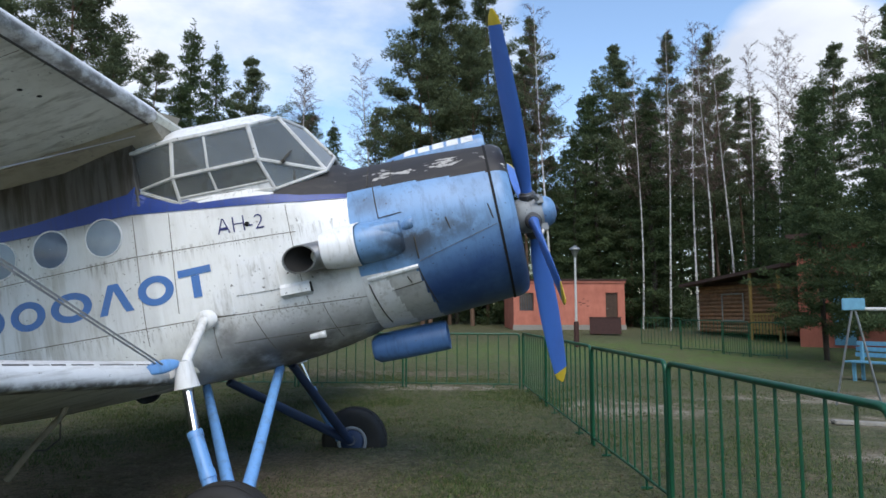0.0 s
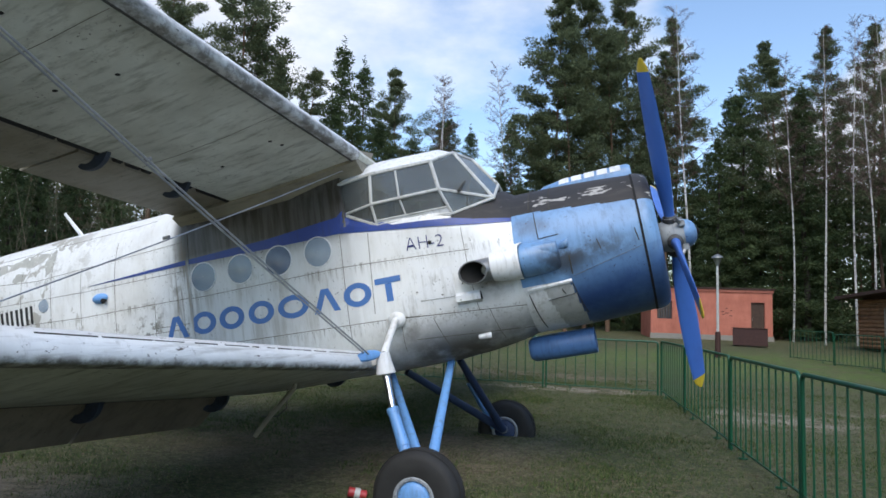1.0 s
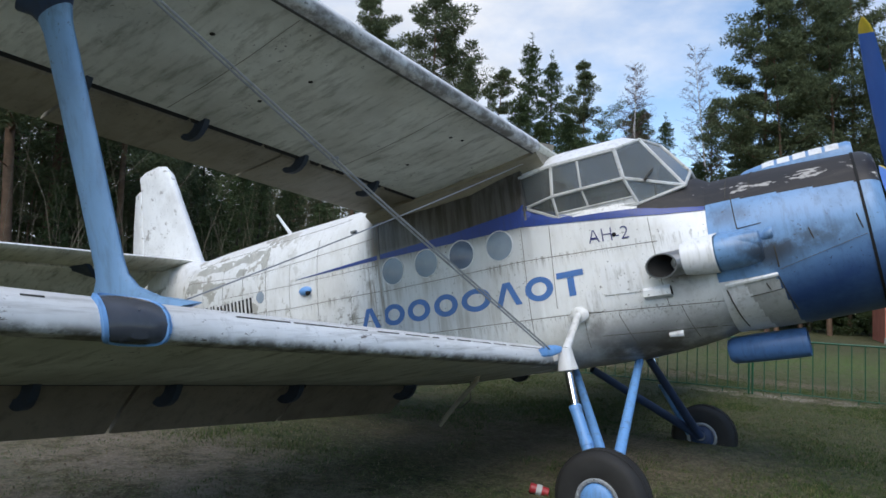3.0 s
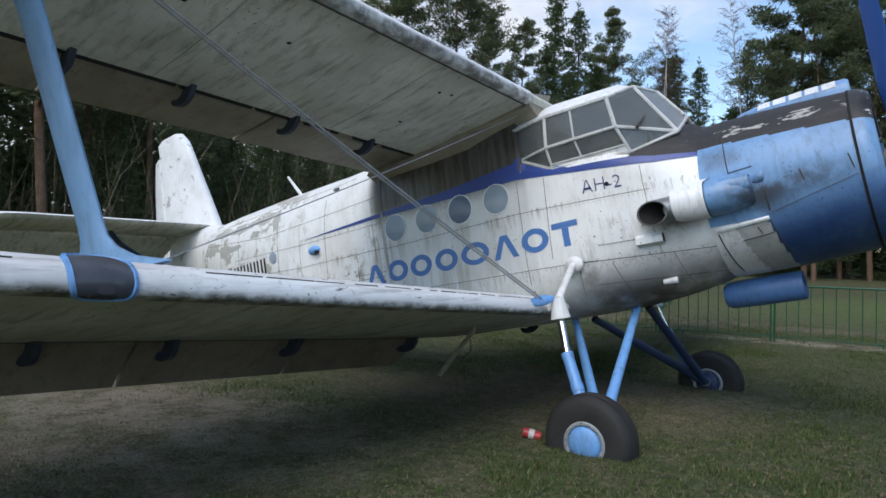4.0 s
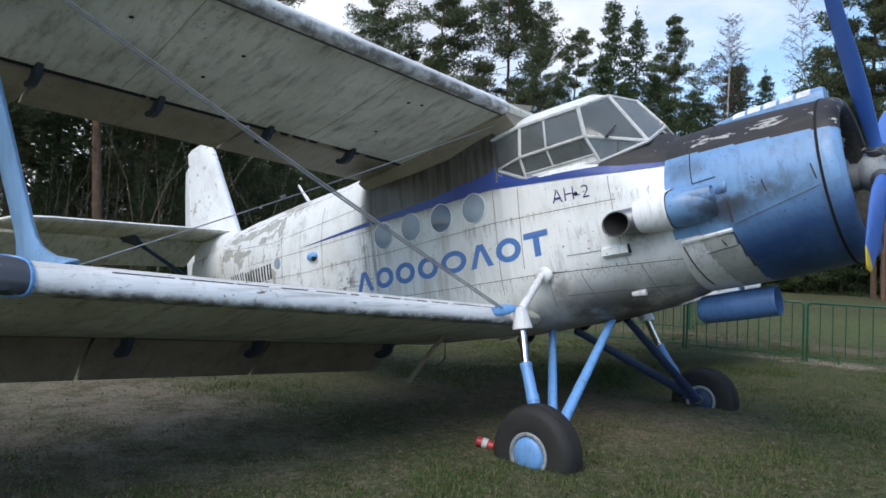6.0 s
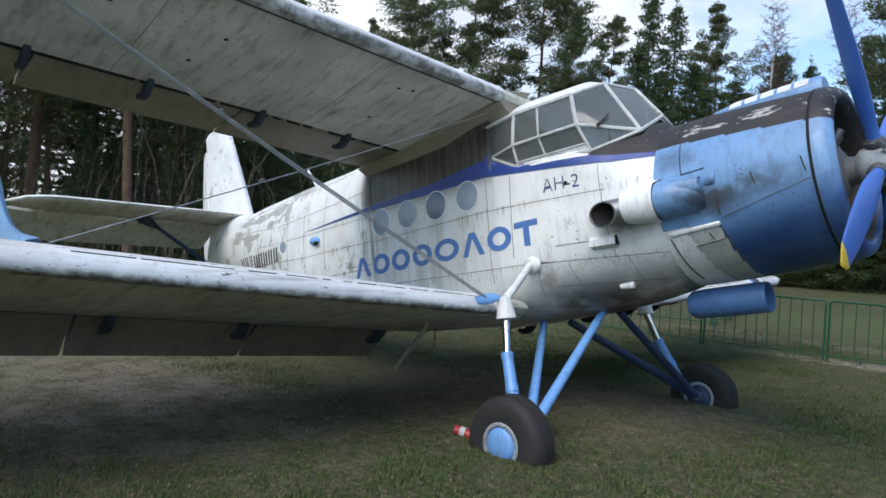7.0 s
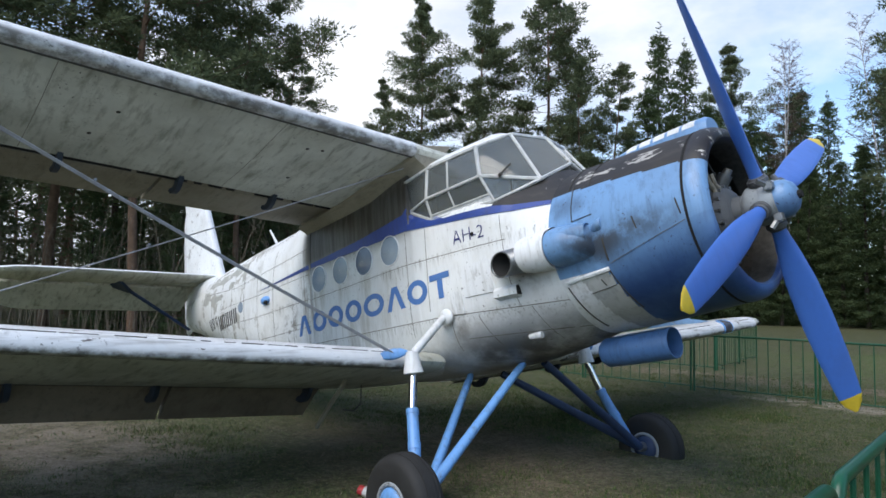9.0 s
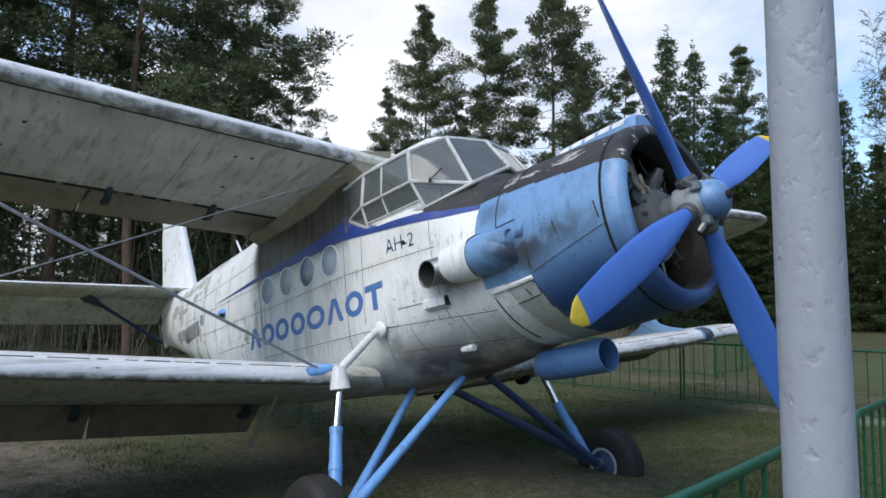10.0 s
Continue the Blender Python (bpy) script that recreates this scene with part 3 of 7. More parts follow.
def ring_at(x, count=96):
    zb, zt, hw, zm, nu, nl = station(x)
    pts = []
    for i in range(count):
        a = 2 * math.pi * i / count
        c, s = math.cos(a), math.sin(a)
        n, h = (nu, zt - zm) if s >= 0 else (nl, zm - zb)
        pts.append(Vector((x, hw * math.copysign(abs(c) ** (2 / n), c), zm + h * math.copysign(abs(s) ** (2 / n), s))))
    return pts


def make_fuselage():
    bm = bmesh.new()
    xs = sorted({s[0] for s in STATIONS} | {round(1.0 - 0.07 * i, 3) for i in range(125) if 0.95 > 1.0 - 0.07 * i > -7.8}, reverse=True)
    loft(bm, [ring_at(x) for x in xs])
    tidy(bm)
    # the deck before the windscreen is painted black
    for f in bm.faces:
        c = f.calc_center_median()
        if c.x > 0.40 and c.z > float(np.interp(c.x, (0.43, 0.62, 0.95), (2.485, 2.435, 2.395))):
            f.material_index = 1
        # dark floor and rear wall of the cockpit
        elif -0.73 < c.x < 0.42 and ((f.normal.z > 0.6 and c.z > 2.5) or (f.normal.x > 0.8 and c.z > 2.6)):
            f.material_index = 2
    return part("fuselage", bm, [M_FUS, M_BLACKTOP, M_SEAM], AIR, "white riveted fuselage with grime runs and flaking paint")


FUS = make_fuselage()


def on_skin(x, z, off, side=-1):
    return Vector((x, side * (skin_y(x, z) + off), z))


def strip(name, points, width, material, off=0.004, side=-1, parent=None, label="", steps=14):
    """A narrow raised line on the fuselage side along (x, z) points."""
    bm = bmesh.new()
    pts = []
    for (x0, z0), (x1, z1) in zip(points, points[1:]):
        pts += [(x0 + (x1 - x0) * i / steps, z0 + (z1 - z0) * i / steps) for i in range(steps)]
    pts.append(points[-1])
    rows = []
    for i, (x, z) in enumerate(pts):
        a, b = pts[max(i - 1, 0)], pts[min(i + 1, len(pts) - 1)]
        d = Vector((b[0] - a[0], 0, b[1] - a[1])).normalized()
        nx, nz = -d.z * width / 2, d.x * width / 2
        rows.append([on_skin(x + nx, z + nz, 0.0005, side), on_skin(x + nx * 0.8, z + nz * 0.8, off, side),
                     on_skin(x - nx * 0.8, z - nz * 0.8, off, side), on_skin(x - nx, z - nz, 0.0005, side)])
    loft(bm, rows, cap=False, closed=False)
    return part(name, tidy(bm), material, parent or FUS, label)


def patch_on_skin(name, outline, material, off=0.005, side=-1, parent=None, label="", cut=10):
    """A flat painted or plated shape on the fuselage side: outline of (x, z), filled and laid on."""
    bm = bmesh.new()
    vs = [bm.verts.new((x, 0, z)) for x, z in outline]
    bm.faces.new(vs)
    bmesh.ops.triangulate(bm, faces=bm.faces)
    for _ in range(6):
        long_edges = [e for e in bm.edges if e.calc_length() > 0.10]
        if long_edges:
            bmesh.ops.subdivide_edges(bm, edges=long_edges, cuts=1)
            bmesh.ops.triangulate(bm, faces=[f for f in bm.faces if len(f.verts) > 4])
    for v in bm.verts:
        v.co.y = side * (skin_y(v.co.x, v.co.z) + off)
    edge = [e for e in bm.edges if e.is_boundary]
    made = bmesh.ops.extrude_edge_only(bm, edges=edge)["geom"]
    for v in [g for g in made if isinstance(g, bmesh.types.BMVert)]:
        v.co.y -= side * (off + 0.002)
    bmesh.ops.recalc_face_normals(bm, faces=bm.faces)
    return part(name, bm, material, parent or FUS, label, smooth=False)


# blue cheat line
for s in (-1, 1):
    patch_on_skin("cheat_line", [(0.95, 2.376), (0.6, 2.408), (0.0, 2.485), (-0.7, 2.578), (-1.48, 2.586), (-2.6, 2.612), (-3.8, 2.628),
                                 (-2.6, 2.655), (-1.48, 2.682), (-1.05, 2.712), (-0.70, 2.742), (-0.635, 2.79), (-0.60, 2.765), (-0.45, 2.672), (-0.30, 2.566), (0.1, 2.535), (0.43, 2.505), (0.62, 2.462), (0.95, 2.414)],
                  M_STRIPE, 0.007, s, label="dark blue painted line")

# plate joints along the side
for pts in ([(-0.69, 2.56), (-0.72, 1.55)], [(-0.40, 2.52), (-0.44, 1.75)], [(-2.42, 3.05), (-2.47, 1.5)], [(-2.44, 2.247), (-0.72, 2.247)],
            [(-0.72, 2.247), (0.55, 2.18)], [(-2.44, 1.74), (-0.30, 1.675)], [(-0.2, 1.665), (0.95, 1.60)], [(-3.9, 2.30), (-2.46, 2.26)],
            [(-5.6, 2.42), (-3.9, 2.30)], [(-4.6, 2.84), (-2.46, 2.86)], [(-6.2, 3.02), (-4.6, 2.84)], [(-3.4, 3.05), (-3.45, 1.9)],
            [(-4.35, 3.1), (-4.4, 2.1)], [(-5.3, 3.15), (-5.35, 2.3)], [(-6.2, 3.2), (-6.25, 2.5)], [(-2.9, 3.2), (-6.0, 3.22)],
            [(0.10, 1.62), (0.16, 1.35)], [(-3.9, 2.0), (-2.5, 1.95)]):
    strip("plate_joint", pts, 0.006, M_JOINT, 0.002)
strip("plate_joint", [(-2.43, 3.10), (-2.46, 1.5)], 0.045, M_FUS, 0.010)
for pts in ([(-3.9, 2.58), (-2.46, 2.55)], [(-5.4, 2.66), (-3.9, 2.58)], [(-2.9, 2.28), (-2.93, 1.6)], [(-3.9, 2.86), (-3.95, 1.9)], [(-4.85, 3.0), (-4.9, 2.2)], [(-5.8, 3.1), (-5.85, 2.4)],
            [(-2.95, 2.02), (-2.48, 2.0)], [(0.50, 2.40), (0.53, 1.62)], [(-0.20, 1.66), (-0.24, 1.36)], [(0.62, 1.62), (0.66, 1.34)], [(-0.1, 1.45), (0.95, 1.40)]):
    strip("plate_joint", pts, 0.005, M_JOINT, 0.002)


def rivet_row(bm, points, gap=0.045):
    """Low round heads along a joint of the fuselage side."""
    for (x0, z0), (x1, z1) in zip(points, points[1:]):
        n = max(1, int(math.hypot(x1 - x0, z1 - z0) / gap))
        for i in range(n):
            x, z = x0 + (x1 - x0) * i / n, z0 + (z1 - z0) * i / n
            y, r = skin_y(x, z), 0.0042
            ring = [bm.verts.new((x + r * math.cos(a), -y - 0.0006, z + r * math.sin(a))) for a in (0, 1.57, 3.14, 4.71)]
            top = bm.verts.new((x, -y - 0.003, z))
            for a, b in zip(ring, ring[1:] + ring[:1]):
                bm.faces.new((a, b, top))


rivets = bmesh.new()
for pts in ([(-2.44, 2.227), (-0.72, 2.227)], [(-0.72, 2.227), (0.50, 2.16)], [(-2.44, 1.72), (-0.30, 1.655)], [(-0.2, 1.645), (0.95, 1.58)], [(-2.5, 3.0), (-2.53, 1.55)], [(-3.42, 3.05), (-3.47, 1.9)],
            [(-3.9, 2.28), (-2.5, 2.24)], [(-5.6, 2.40), (-3.9, 2.28)], [(-4.6, 2.82), (-2.5, 2.84)], [(-4.37, 3.1), (-4.42, 2.1)], [(-5.32, 3.15), (-5.37, 2.3)], [(0.93, 2.36), (0.93, 2.14)], [(-0.71, 2.5), (-0.74, 1.6)]):
    rivet_row(rivets, pts)
part("rivets", rivets, M_JOINT, FUS, "rows of small dull rivets", smooth=False, kind="stuff")
# access panels
for x0, x1, z0, z1 in ((0.02, 0.36, 1.79, 2.06), (-0.16, -0.02, 1.67, 1.86), (-0.42, -0.20, 2.0, 2.01)):
    if z1 - z0 > 0.05:
        patch_on_skin("access_panel", [(x0 + 0.02, z0), (x1 - 0.02, z0 - 0.01), (x1, z0 + 0.02), (x1, z1 - 0.02), (x1 - 0.02, z1), (x0 + 0.02, z1), (x0, z1 - 0.02), (x0, z0 + 0.02)], M_WHITE, 0.007)
        strip("plate_joint", [(x0, z0), (x1, z0 - 0.01)], 0.006, M_JOINT, 0.003)

# bare primer where the paint has come off
for x, z, w, h in ((-4.75, 3.12, 0.34, 0.10), (-5.25, 3.10, 0.40, 0.09), (-5.75, 3.13, 0.36, 0.08), (-4.42, 3.02, 0.10, 0.20), (-5.5, 2.85, 0.30, 0.05), (-6.1, 2.95, 0.22, 0.14), (-4.9, 2.93, 0.16, 0.07)):
    blob = [(x + w * math.cos(a) * rng.uniform(0.55, 1.0), z + h * math.sin(a) * rng.uniform(0.55, 1.0)) for a in [k * 2 * math.pi / 18 for k in range(18)]]
    patch_on_skin("bare_patch", blob, M_PEEL, 0.0015, label="grey primer where white paint has peeled")

# round cabin windows
for s in (-1, 1):
    for x in (-0.941, -1.381, -1.821, -2.261):
        y = s * (skin_y(x, 2.446) + 0.002)
        bm = bmesh.new()
        revolve(bm, [(0.0, 0.154), (s * 0.008, 0.153), (s * 0.011, 0.148), (s * 0.007, 0.142), (0.0, 0.141)], (x, y, 2.446), "y", 40)
        rim = part("cabin_window", tidy(bm), M_WHITE, AIR, "round cabin window in a white ring")
        bm = bmesh.new()
        revolve(bm, [(s * 0.004, 0.143), (s * 0.010, 0.10), (s * 0.013, 0.05), (s * 0.014, 0.002)], (x, y, 2.446), "y", 36)
        # the second near pane gets the tint that imitates a darker reflection
        part("pane", tidy(bm), M_PORTHOLE_DARK if x == -1.381 and s < 0 else M_PORTHOLE, rim, "grey-blue round window pane" if x != -1.381 else "round window pane, second from the front")
    y = s * (skin_y(-4.487, 2.535) + 0.003)
    bm = bmesh.new()
    revolve(bm, [(0.0, 0.075), (s * 0.008, 0.07), (s * 0.010, 0.002)], (-4.487, y, 2.535), "y", 24)
    part("small_window", tidy(bm), M_PORTHOLE, FUS, "small round grey window")


# markings: plain painted shapes in place of the name, bars in place of the number
def shape_ring(cx, cz, w, h, t, lean=0.0):
    outer = [(cx + w / 2 * math.cos(a) + lean * math.sin(a) * h / 2, cz + h / 2 * math.sin(a)) for a in [i * 2 * math.pi / 28 for i in range(28)]]
    inner = [(cx + (w / 2 - t) * math.cos(a) + lean * math.sin(a) * h / 2, cz + (h / 2 - t * 0.8) * math.sin(a)) for a in [i * 2 * math.pi / 28 for i in range(28)]]
    return outer, inner


def ring_on_skin(name, outer, inner, material, off=0.005, side=-1, parent=None):
    bm = bmesh.new()
    rows = []
    for row, o in ((outer, 0.0), (outer, off), (inner, off), (inner, 0.0)):
        rows.append([on_skin(x, z, o, side) for x, z in row])
    loft(bm, rows, cap=False)
    return part(name, tidy(bm), material, parent or FUS, smooth=False)


MARK_Z = lambda x: 1.97 - 0.012 * (x + 1.5)
PITCH_X = [-2.64, -2.31, -1.98, -1.64, -1.28, -0.92, -0.59, -0.27]
for i, x in enumerate(PITCH_X):
    z, h, w, t = MARK_Z(x), 0.228, 0.288, 0.064
    if i in (0, 5):
        patch_on_skin("painted_chevron", [(x - 0.14, z - h / 2), (x - 0.08, z - h / 2), (x - 0.005, z + h / 2 - 0.05), (x + 0.075, z - h / 2), (x + 0.14, z - h / 2), (x + 0.035, z + h / 2), (x - 0.045, z + h / 2)], M_LETTER)
    elif i == 7:
        patch_on_skin("painted_bar", [(x - 0.13, z + h / 2 - 0.055), (x + 0.13, z + h / 2 - 0.055), (x + 0.13, z + h / 2), (x - 0.13, z + h / 2)], M_LETTER)
        patch_on_skin("painted_bar", [(x - 0.03, z - h / 2), (x + 0.035, z - h / 2), (x + 0.035, z + h / 2 - 0.058), (x - 0.03, z + h / 2 - 0.058)], M_LETTER)
    else:
        ring_on_skin("painted_ring", *shape_ring(x, z, w + (0.05 if i == 4 else 0), h, t), M_LETTER)

for x in (-5.42, -5.25, -5.08, -4.91, -4.74):
    for o in (-0.040, 0.040):
        patch_on_skin("number_bar", [(x + o - 0.020, 2.365), (x + o + 0.020, 2.363), (x + o + 0.020, 2.570), (x + o - 0.020, 2.573)], M_BLACKMARK, 0.004)
for x in (-5.95, -5.78, -5.60):
    for o in (-0.034, 0.034):
        patch_on_skin("number_bar", [(x + o - 0.015, 2.44), (x + o + 0.015, 2.44), (x + o + 0.015, 2.60), (x + o - 0.015, 2.60)], M_BLACKMARK, 0.003)


def lettering(text, size, x, z, material, thick=0.004):
    cu = bpy.data.curves.new("text", "FONT")
    cu.body, cu.size, cu.extrude, cu.offset = text, size, thick / 2, -0.0028
    ob = new("text", cu)
    dg = bpy.context.evaluated_depsgraph_get()
    me = bpy.data.meshes.new_from_object(ob.evaluated_get(dg))
    bpy.data.objects.remove(ob)
    bm = bmesh.new()
    bm.from_mesh(me)
    for v in bm.verts:
        u, w, e = v.co.x, v.co.y, v.co.z
        v.co = Vector((x + u, -(skin_y(x + u, z + w) + 0.003 + e), z + w - 0.05 * u))
    return part("type_lettering", bm, material, FUS, "dark blue painted letters", smooth=False)


lettering("АН-2", 0.168, -0.045, 2.275, M_MARK)
bm = bmesh.new()
bmesh.ops.create_uvsphere(bm, u_segments=12, v_segments=8, radius=0.019, matrix=Matrix.Translation(on_skin(0.196, 2.312, 0.0)))
part("filler_hole", bm, M_HOLE, FUS)

# ---- cockpit canopy ----
CV = {
    "rt": (-0.65, -0.735, 3.065), "rb": (-0.64, -0.722, 2.760), "lo": (-0.30, -0.745, 2.578), "fb": (0.438, -0.690, 2.545),
    "mr": (-0.316, -0.785, 2.788), "mf": (0.359, -0.750, 2.792), "tr": (-0.305, -0.738, 3.093), "tf": (0.305, -0.694, 3.091),
    "rc": (0.463, -0.385, 3.215), "wb": (0.81, -0.492, 2.655), "ct": (0.56, 0.0, 3.212), "cb": (0.785, 0.0, 2.885),
    "ar": (-0.74, -0.42, 3.30), "af": (0.26, -0.36, 3.315),
}


def cv(key, s=-1):
    x, y, z = CV[key]
    return Vector((x, y * (1 if s < 0 else -1), z))


bm = bmesh.new()
roof_rows = []
for x, ze, zc, he, hc in ((-0.74, 3.06, 3.33, 0.735, 0.45), (-0.305, 3.093, 3.345, 0.738, 0.44), (0.305, 3.091, 3.325, 0.694, 0.40), (0.45, 3.20, 3.27, 0.40, 0.25)):
    ring = []
    for j in range(13):
        u = -1 + j / 6
        au = abs(u)
        y = u * he
        z = ze + (zc - ze) * (1 - au ** 3.0)
        ring.append(Vector((x, y, z)))
    ring += [Vector((p.x, p.y * 0.97, p.z - 0.03)) for p in reversed(ring)]
    roof_rows.append(ring)
ring = [Vector((0.555 - 0.085 * abs(-1 + j / 6), (-1 + j / 6) * 0.385, 3.225 - 0.01 * (-1 + j / 6) ** 2)) for j in range(13)]
ring += [Vector((p.x, p.y * 0.97, p.z - 0.03)) for p in reversed(ring)]
roof_rows.append(ring)
loft(bm, roof_rows)
tidy(bm)
for f in bm.faces:
    if f.normal.z < -0.2:
        f.material_index = 1
CANOPY = part("canopy", bm, [M_WHITE, M_GREYPANEL], AIR, "white framed glazed cockpit canopy")


def bar(name, a, b, w=0.03, mat=None, parent=None):
    bm = bmesh.new()
    tube(bm, a, b, w / 2 * 0.95, n=6)
    return part(name, tidy(bm), mat or M_FRAME, parent or CANOPY)


def pane(points, name="pane", mat=None, parent=None):
    """A thin sheet of glass over three or four corners, gently curved where they do not lie in one plane."""
    bm = bmesh.new()
    pts = [Vector(p) for p in points]
    mid = sum(pts, Vector()) / len(pts)
    pts = [p + (mid - p) * 0.01 for p in pts]
    if len(pts) == 3:
        pts.append(pts[2].copy())
    n = 8
    nrm = (pts[2] - pts[0]).cross(pts[3] - pts[1])
    if nrm.length < 1e-6:
        nrm = (pts[1] - pts[0]).cross(pts[2] - pts[0])
    nrm = nrm.normalized() * 0.003
    grids = []
    for side in (1, -1):
        grids.append([[bm.verts.new(pts[0].lerp(pts[1], u / n).lerp(pts[3].lerp(pts[2], u / n), v / n) + nrm * side) for u in range(n + 1)] for v in range(n + 1)])
    for g in grids:
        for v in range(n):
            for u in range(n):
                bm.faces.new((g[v][u], g[v][u + 1], g[v + 1][u + 1], g[v + 1][u]))
    rim = [(0, u) for u in range(n)] + [(v, n) for v in range(n)] + [(n, u) for u in range(n, 0, -1)] + [(v, 0) for v in range(n, 0, -1)]
    for (a, b), (c, d) in zip(rim, rim[1:] + rim[:1]):
        bm.faces.new((grids[0][a][b], grids[0][c][d], grids[1][c][d], grids[1][a][b]))
    bmesh.ops.remove_doubles(bm, verts=bm.verts, dist=1e-5)
    bmesh.ops.recalc_face_normals(bm, faces=bm.faces)
    ob = part(name, bm, mat or M_GLASS, parent or CANOPY, "dusty cockpit glass")
    ob.visible_shadow = False
    return ob


for s in (-1, 1):
    c = lambda k: cv(k, s)
    mid_t, mid_m = c("tr").lerp(c("tf"), 0.42), c("mr").lerp(c("mf"), 0.42)
    sill_r, sill_f = c("lo").lerp(c("mr"), 0.22), c("fb").lerp(c("mf"), 0.30)
    mid_l = sill_r.lerp(sill_f, 0.42)
    for a, b, w in ((c("rt"), c("tr"), 0.04), (c("tr"), c("tf"), 0.045), (c("tf"), c("rc"), 0.035), (c("rc"), c("wb"), 0.036), (c("tf"), c("mf"), 0.042), (c("mf"), c("wb"), 0.036),
                    (c("mf"), c("mr"), 0.036), (c("mr"), c("rb"), 0.03), (c("tr"), c("mr"), 0.036), (c("mr"), c("lo"), 0.03), (mid_t, mid_m, 0.024), (mid_m, mid_l, 0.022),
                    (c("rb"), c("lo"), 0.04), (c("lo"), c("fb"), 0.045), (c("fb"), c("mf"), 0.03), (sill_r, sill_f, 0.022), (c("rc"), cv("ct"), 0.04), (c("wb"), cv("cb"), 0.035), (c("fb"), c("wb"), 0.035)):
        bar("frame_bar", a, b, w)
    pane([c("rt"), c("tr"), c("mr"), c("rb")])
    pane([c("rb"), c("mr"), c("lo")])
    pane([c("tr"), mid_t, mid_m, c("mr")])
    pane([mid_t, c("tf"), c("mf"), mid_m])
    pane([c("mr"), mid_m, mid_l, sill_r])
    pane([mid_m, c("mf"), sill_f, mid_l])
    pane([c("tf"), c("rc"), c("wb"), c("mf")])
    pane([c("mf"), c("wb"), c("fb")])
    pane([c("rc"), cv("ct"), cv("cb"), c("wb")])
    # painted strip under the lower panes
    bm = bmesh.new()
    loft(bm, [[sill_r, c("lo"), c("lo") * 0.98 + Vector((0, 0, 0.05)), sill_r * 0.985 + Vector((0, 0, 0.04))], [sill_f, c("fb"), c("fb") * 0.98 + Vector((0, 0, 0.05)), sill_f * 0.985 + Vector((0, 0, 0.04))]])
    part("sill_panel", tidy(bm), M_WHITE, CANOPY)
bar("frame_bar", cv("ct"), cv("cb"), 0.04)
# wiper
bm = bmesh.new()
wip = cv("mf").lerp(cv("wb"), 0.34) + Vector((0.01, -0.02, 0.01))
tube(bm, wip, cv("mf").lerp(cv("wb"), 0.60).lerp(cv("rc").lerp(cv("tf"), 0.3), 0.30) + Vector((0.02, -0.03, 0.0)), 0.008, n=6)
tube(bm, wip + Vector((0, 0, -0.01)), wip + Vector((0.03, -0.01, 0.005)), 0.016, n=6)
part("wiper", bm, M_SEAM, CANOPY, "thin black wiper")
# dashboard and seats seen through the glass
bm = bmesh.new()
box(bm, (0.40, -0.62, 2.40), (0.62, 0.62, 2.74), 0.03)
part("dashboard", bm, M_SEAM, CANOPY, "dark instrument panel hood")
for y in (-0.36, 0.36):
    bm = bmesh.new()
    box(bm, (-0.52, y - 0.2, 2.45), (-0.42, y + 0.2, 3.02), 0.03)
    part("seat_back", bm, M_SEAM, CANOPY, "dark pilot seat back")

# ---- engine cowling ----
CZ = 2.03


def make_cowl():
    bm = bmesh.new()
    prof = [(0.955 + i * 1.105 / 60, 0.694 - 0.046 * (i / 60) ** 1.1 + 0.010 * math.sin(i / 60 * math.pi)) for i in range(61)]
    revolve(bm, prof, (0, 0, CZ), "x", 240)
    revolve(bm, [(2.06, 0.648), (2.06, 0.60), (1.3, 0.60)], (0, 0, CZ), "x", 240)
    tidy(bm)
    for f in bm.faces:
        p = f.calc_center_median()
        ang = math.degrees(math.atan2(p.z - CZ, abs(p.y)))
        if math.hypot(p.y, p.z - CZ) < 0.615:
            f.material_index = 3
        elif ang > 35 - (p.x - 1.0) * 5.5:
            f.material_index = 1
        elif p.x < 1.38 + max(0, (1.74 - p.z)) * 0.22 and p.z < 1.745:
            f.material_index = 2 if p.x < 1.13 + (1.74 - p.z) * 0.3 else 4
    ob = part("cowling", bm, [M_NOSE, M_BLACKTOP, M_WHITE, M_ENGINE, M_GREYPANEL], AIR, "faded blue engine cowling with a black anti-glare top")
    bm = bmesh.new()
    lip = [(2.078, 0.60), (2.078, 0.652), (2.115, 0.650), (2.15, 0.640), (2.183, 0.622), (2.204, 0.598), (2.211, 0.572), (2.204, 0.548), (2.178, 0.530), (2.13, 0.522), (1.99, 0.530)]
    revolve(bm, lip, (0, 0, CZ), "x", 240)
    tidy(bm)
    for f in bm.faces:
        p = f.calc_center_median()
        if p.x < 2.16 and math.hypot(p.y, p.z - CZ) < 0.60:
            f.material_index = 2
        elif math.degrees(math.atan2(p.z - CZ, abs(p.y))) > 29:
            f.material_index = 1
    part("cowl_lip", bm, [M_NOSE, M_BLACK, M_ENGINE], ob, "rounded blue front ring, black on top")
    bm = bmesh.new()
    revolve(bm, [(2.06, 0.6555), (2.08, 0.6555)], (0, 0, CZ), "x", 96)
    revolve(bm, [(2.06, 0.645), (2.08, 0.645)], (0, 0, CZ), "x", 96)
    part("cowl_gap", tidy(bm), M_HOLE, ob)
    return ob


COWL = make_cowl()


def cowl_pt(x, ang, r=0.0):
    u = min(1.0, max(0.0, (x - 0.955) / 1.105))
    r += 0.698 - 0.046 * u ** 1.1 + 0.010 * math.sin(u * math.pi)
    a = radians(ang)
    return Vector((x, -r * math.cos(a), CZ + r * math.sin(a)))


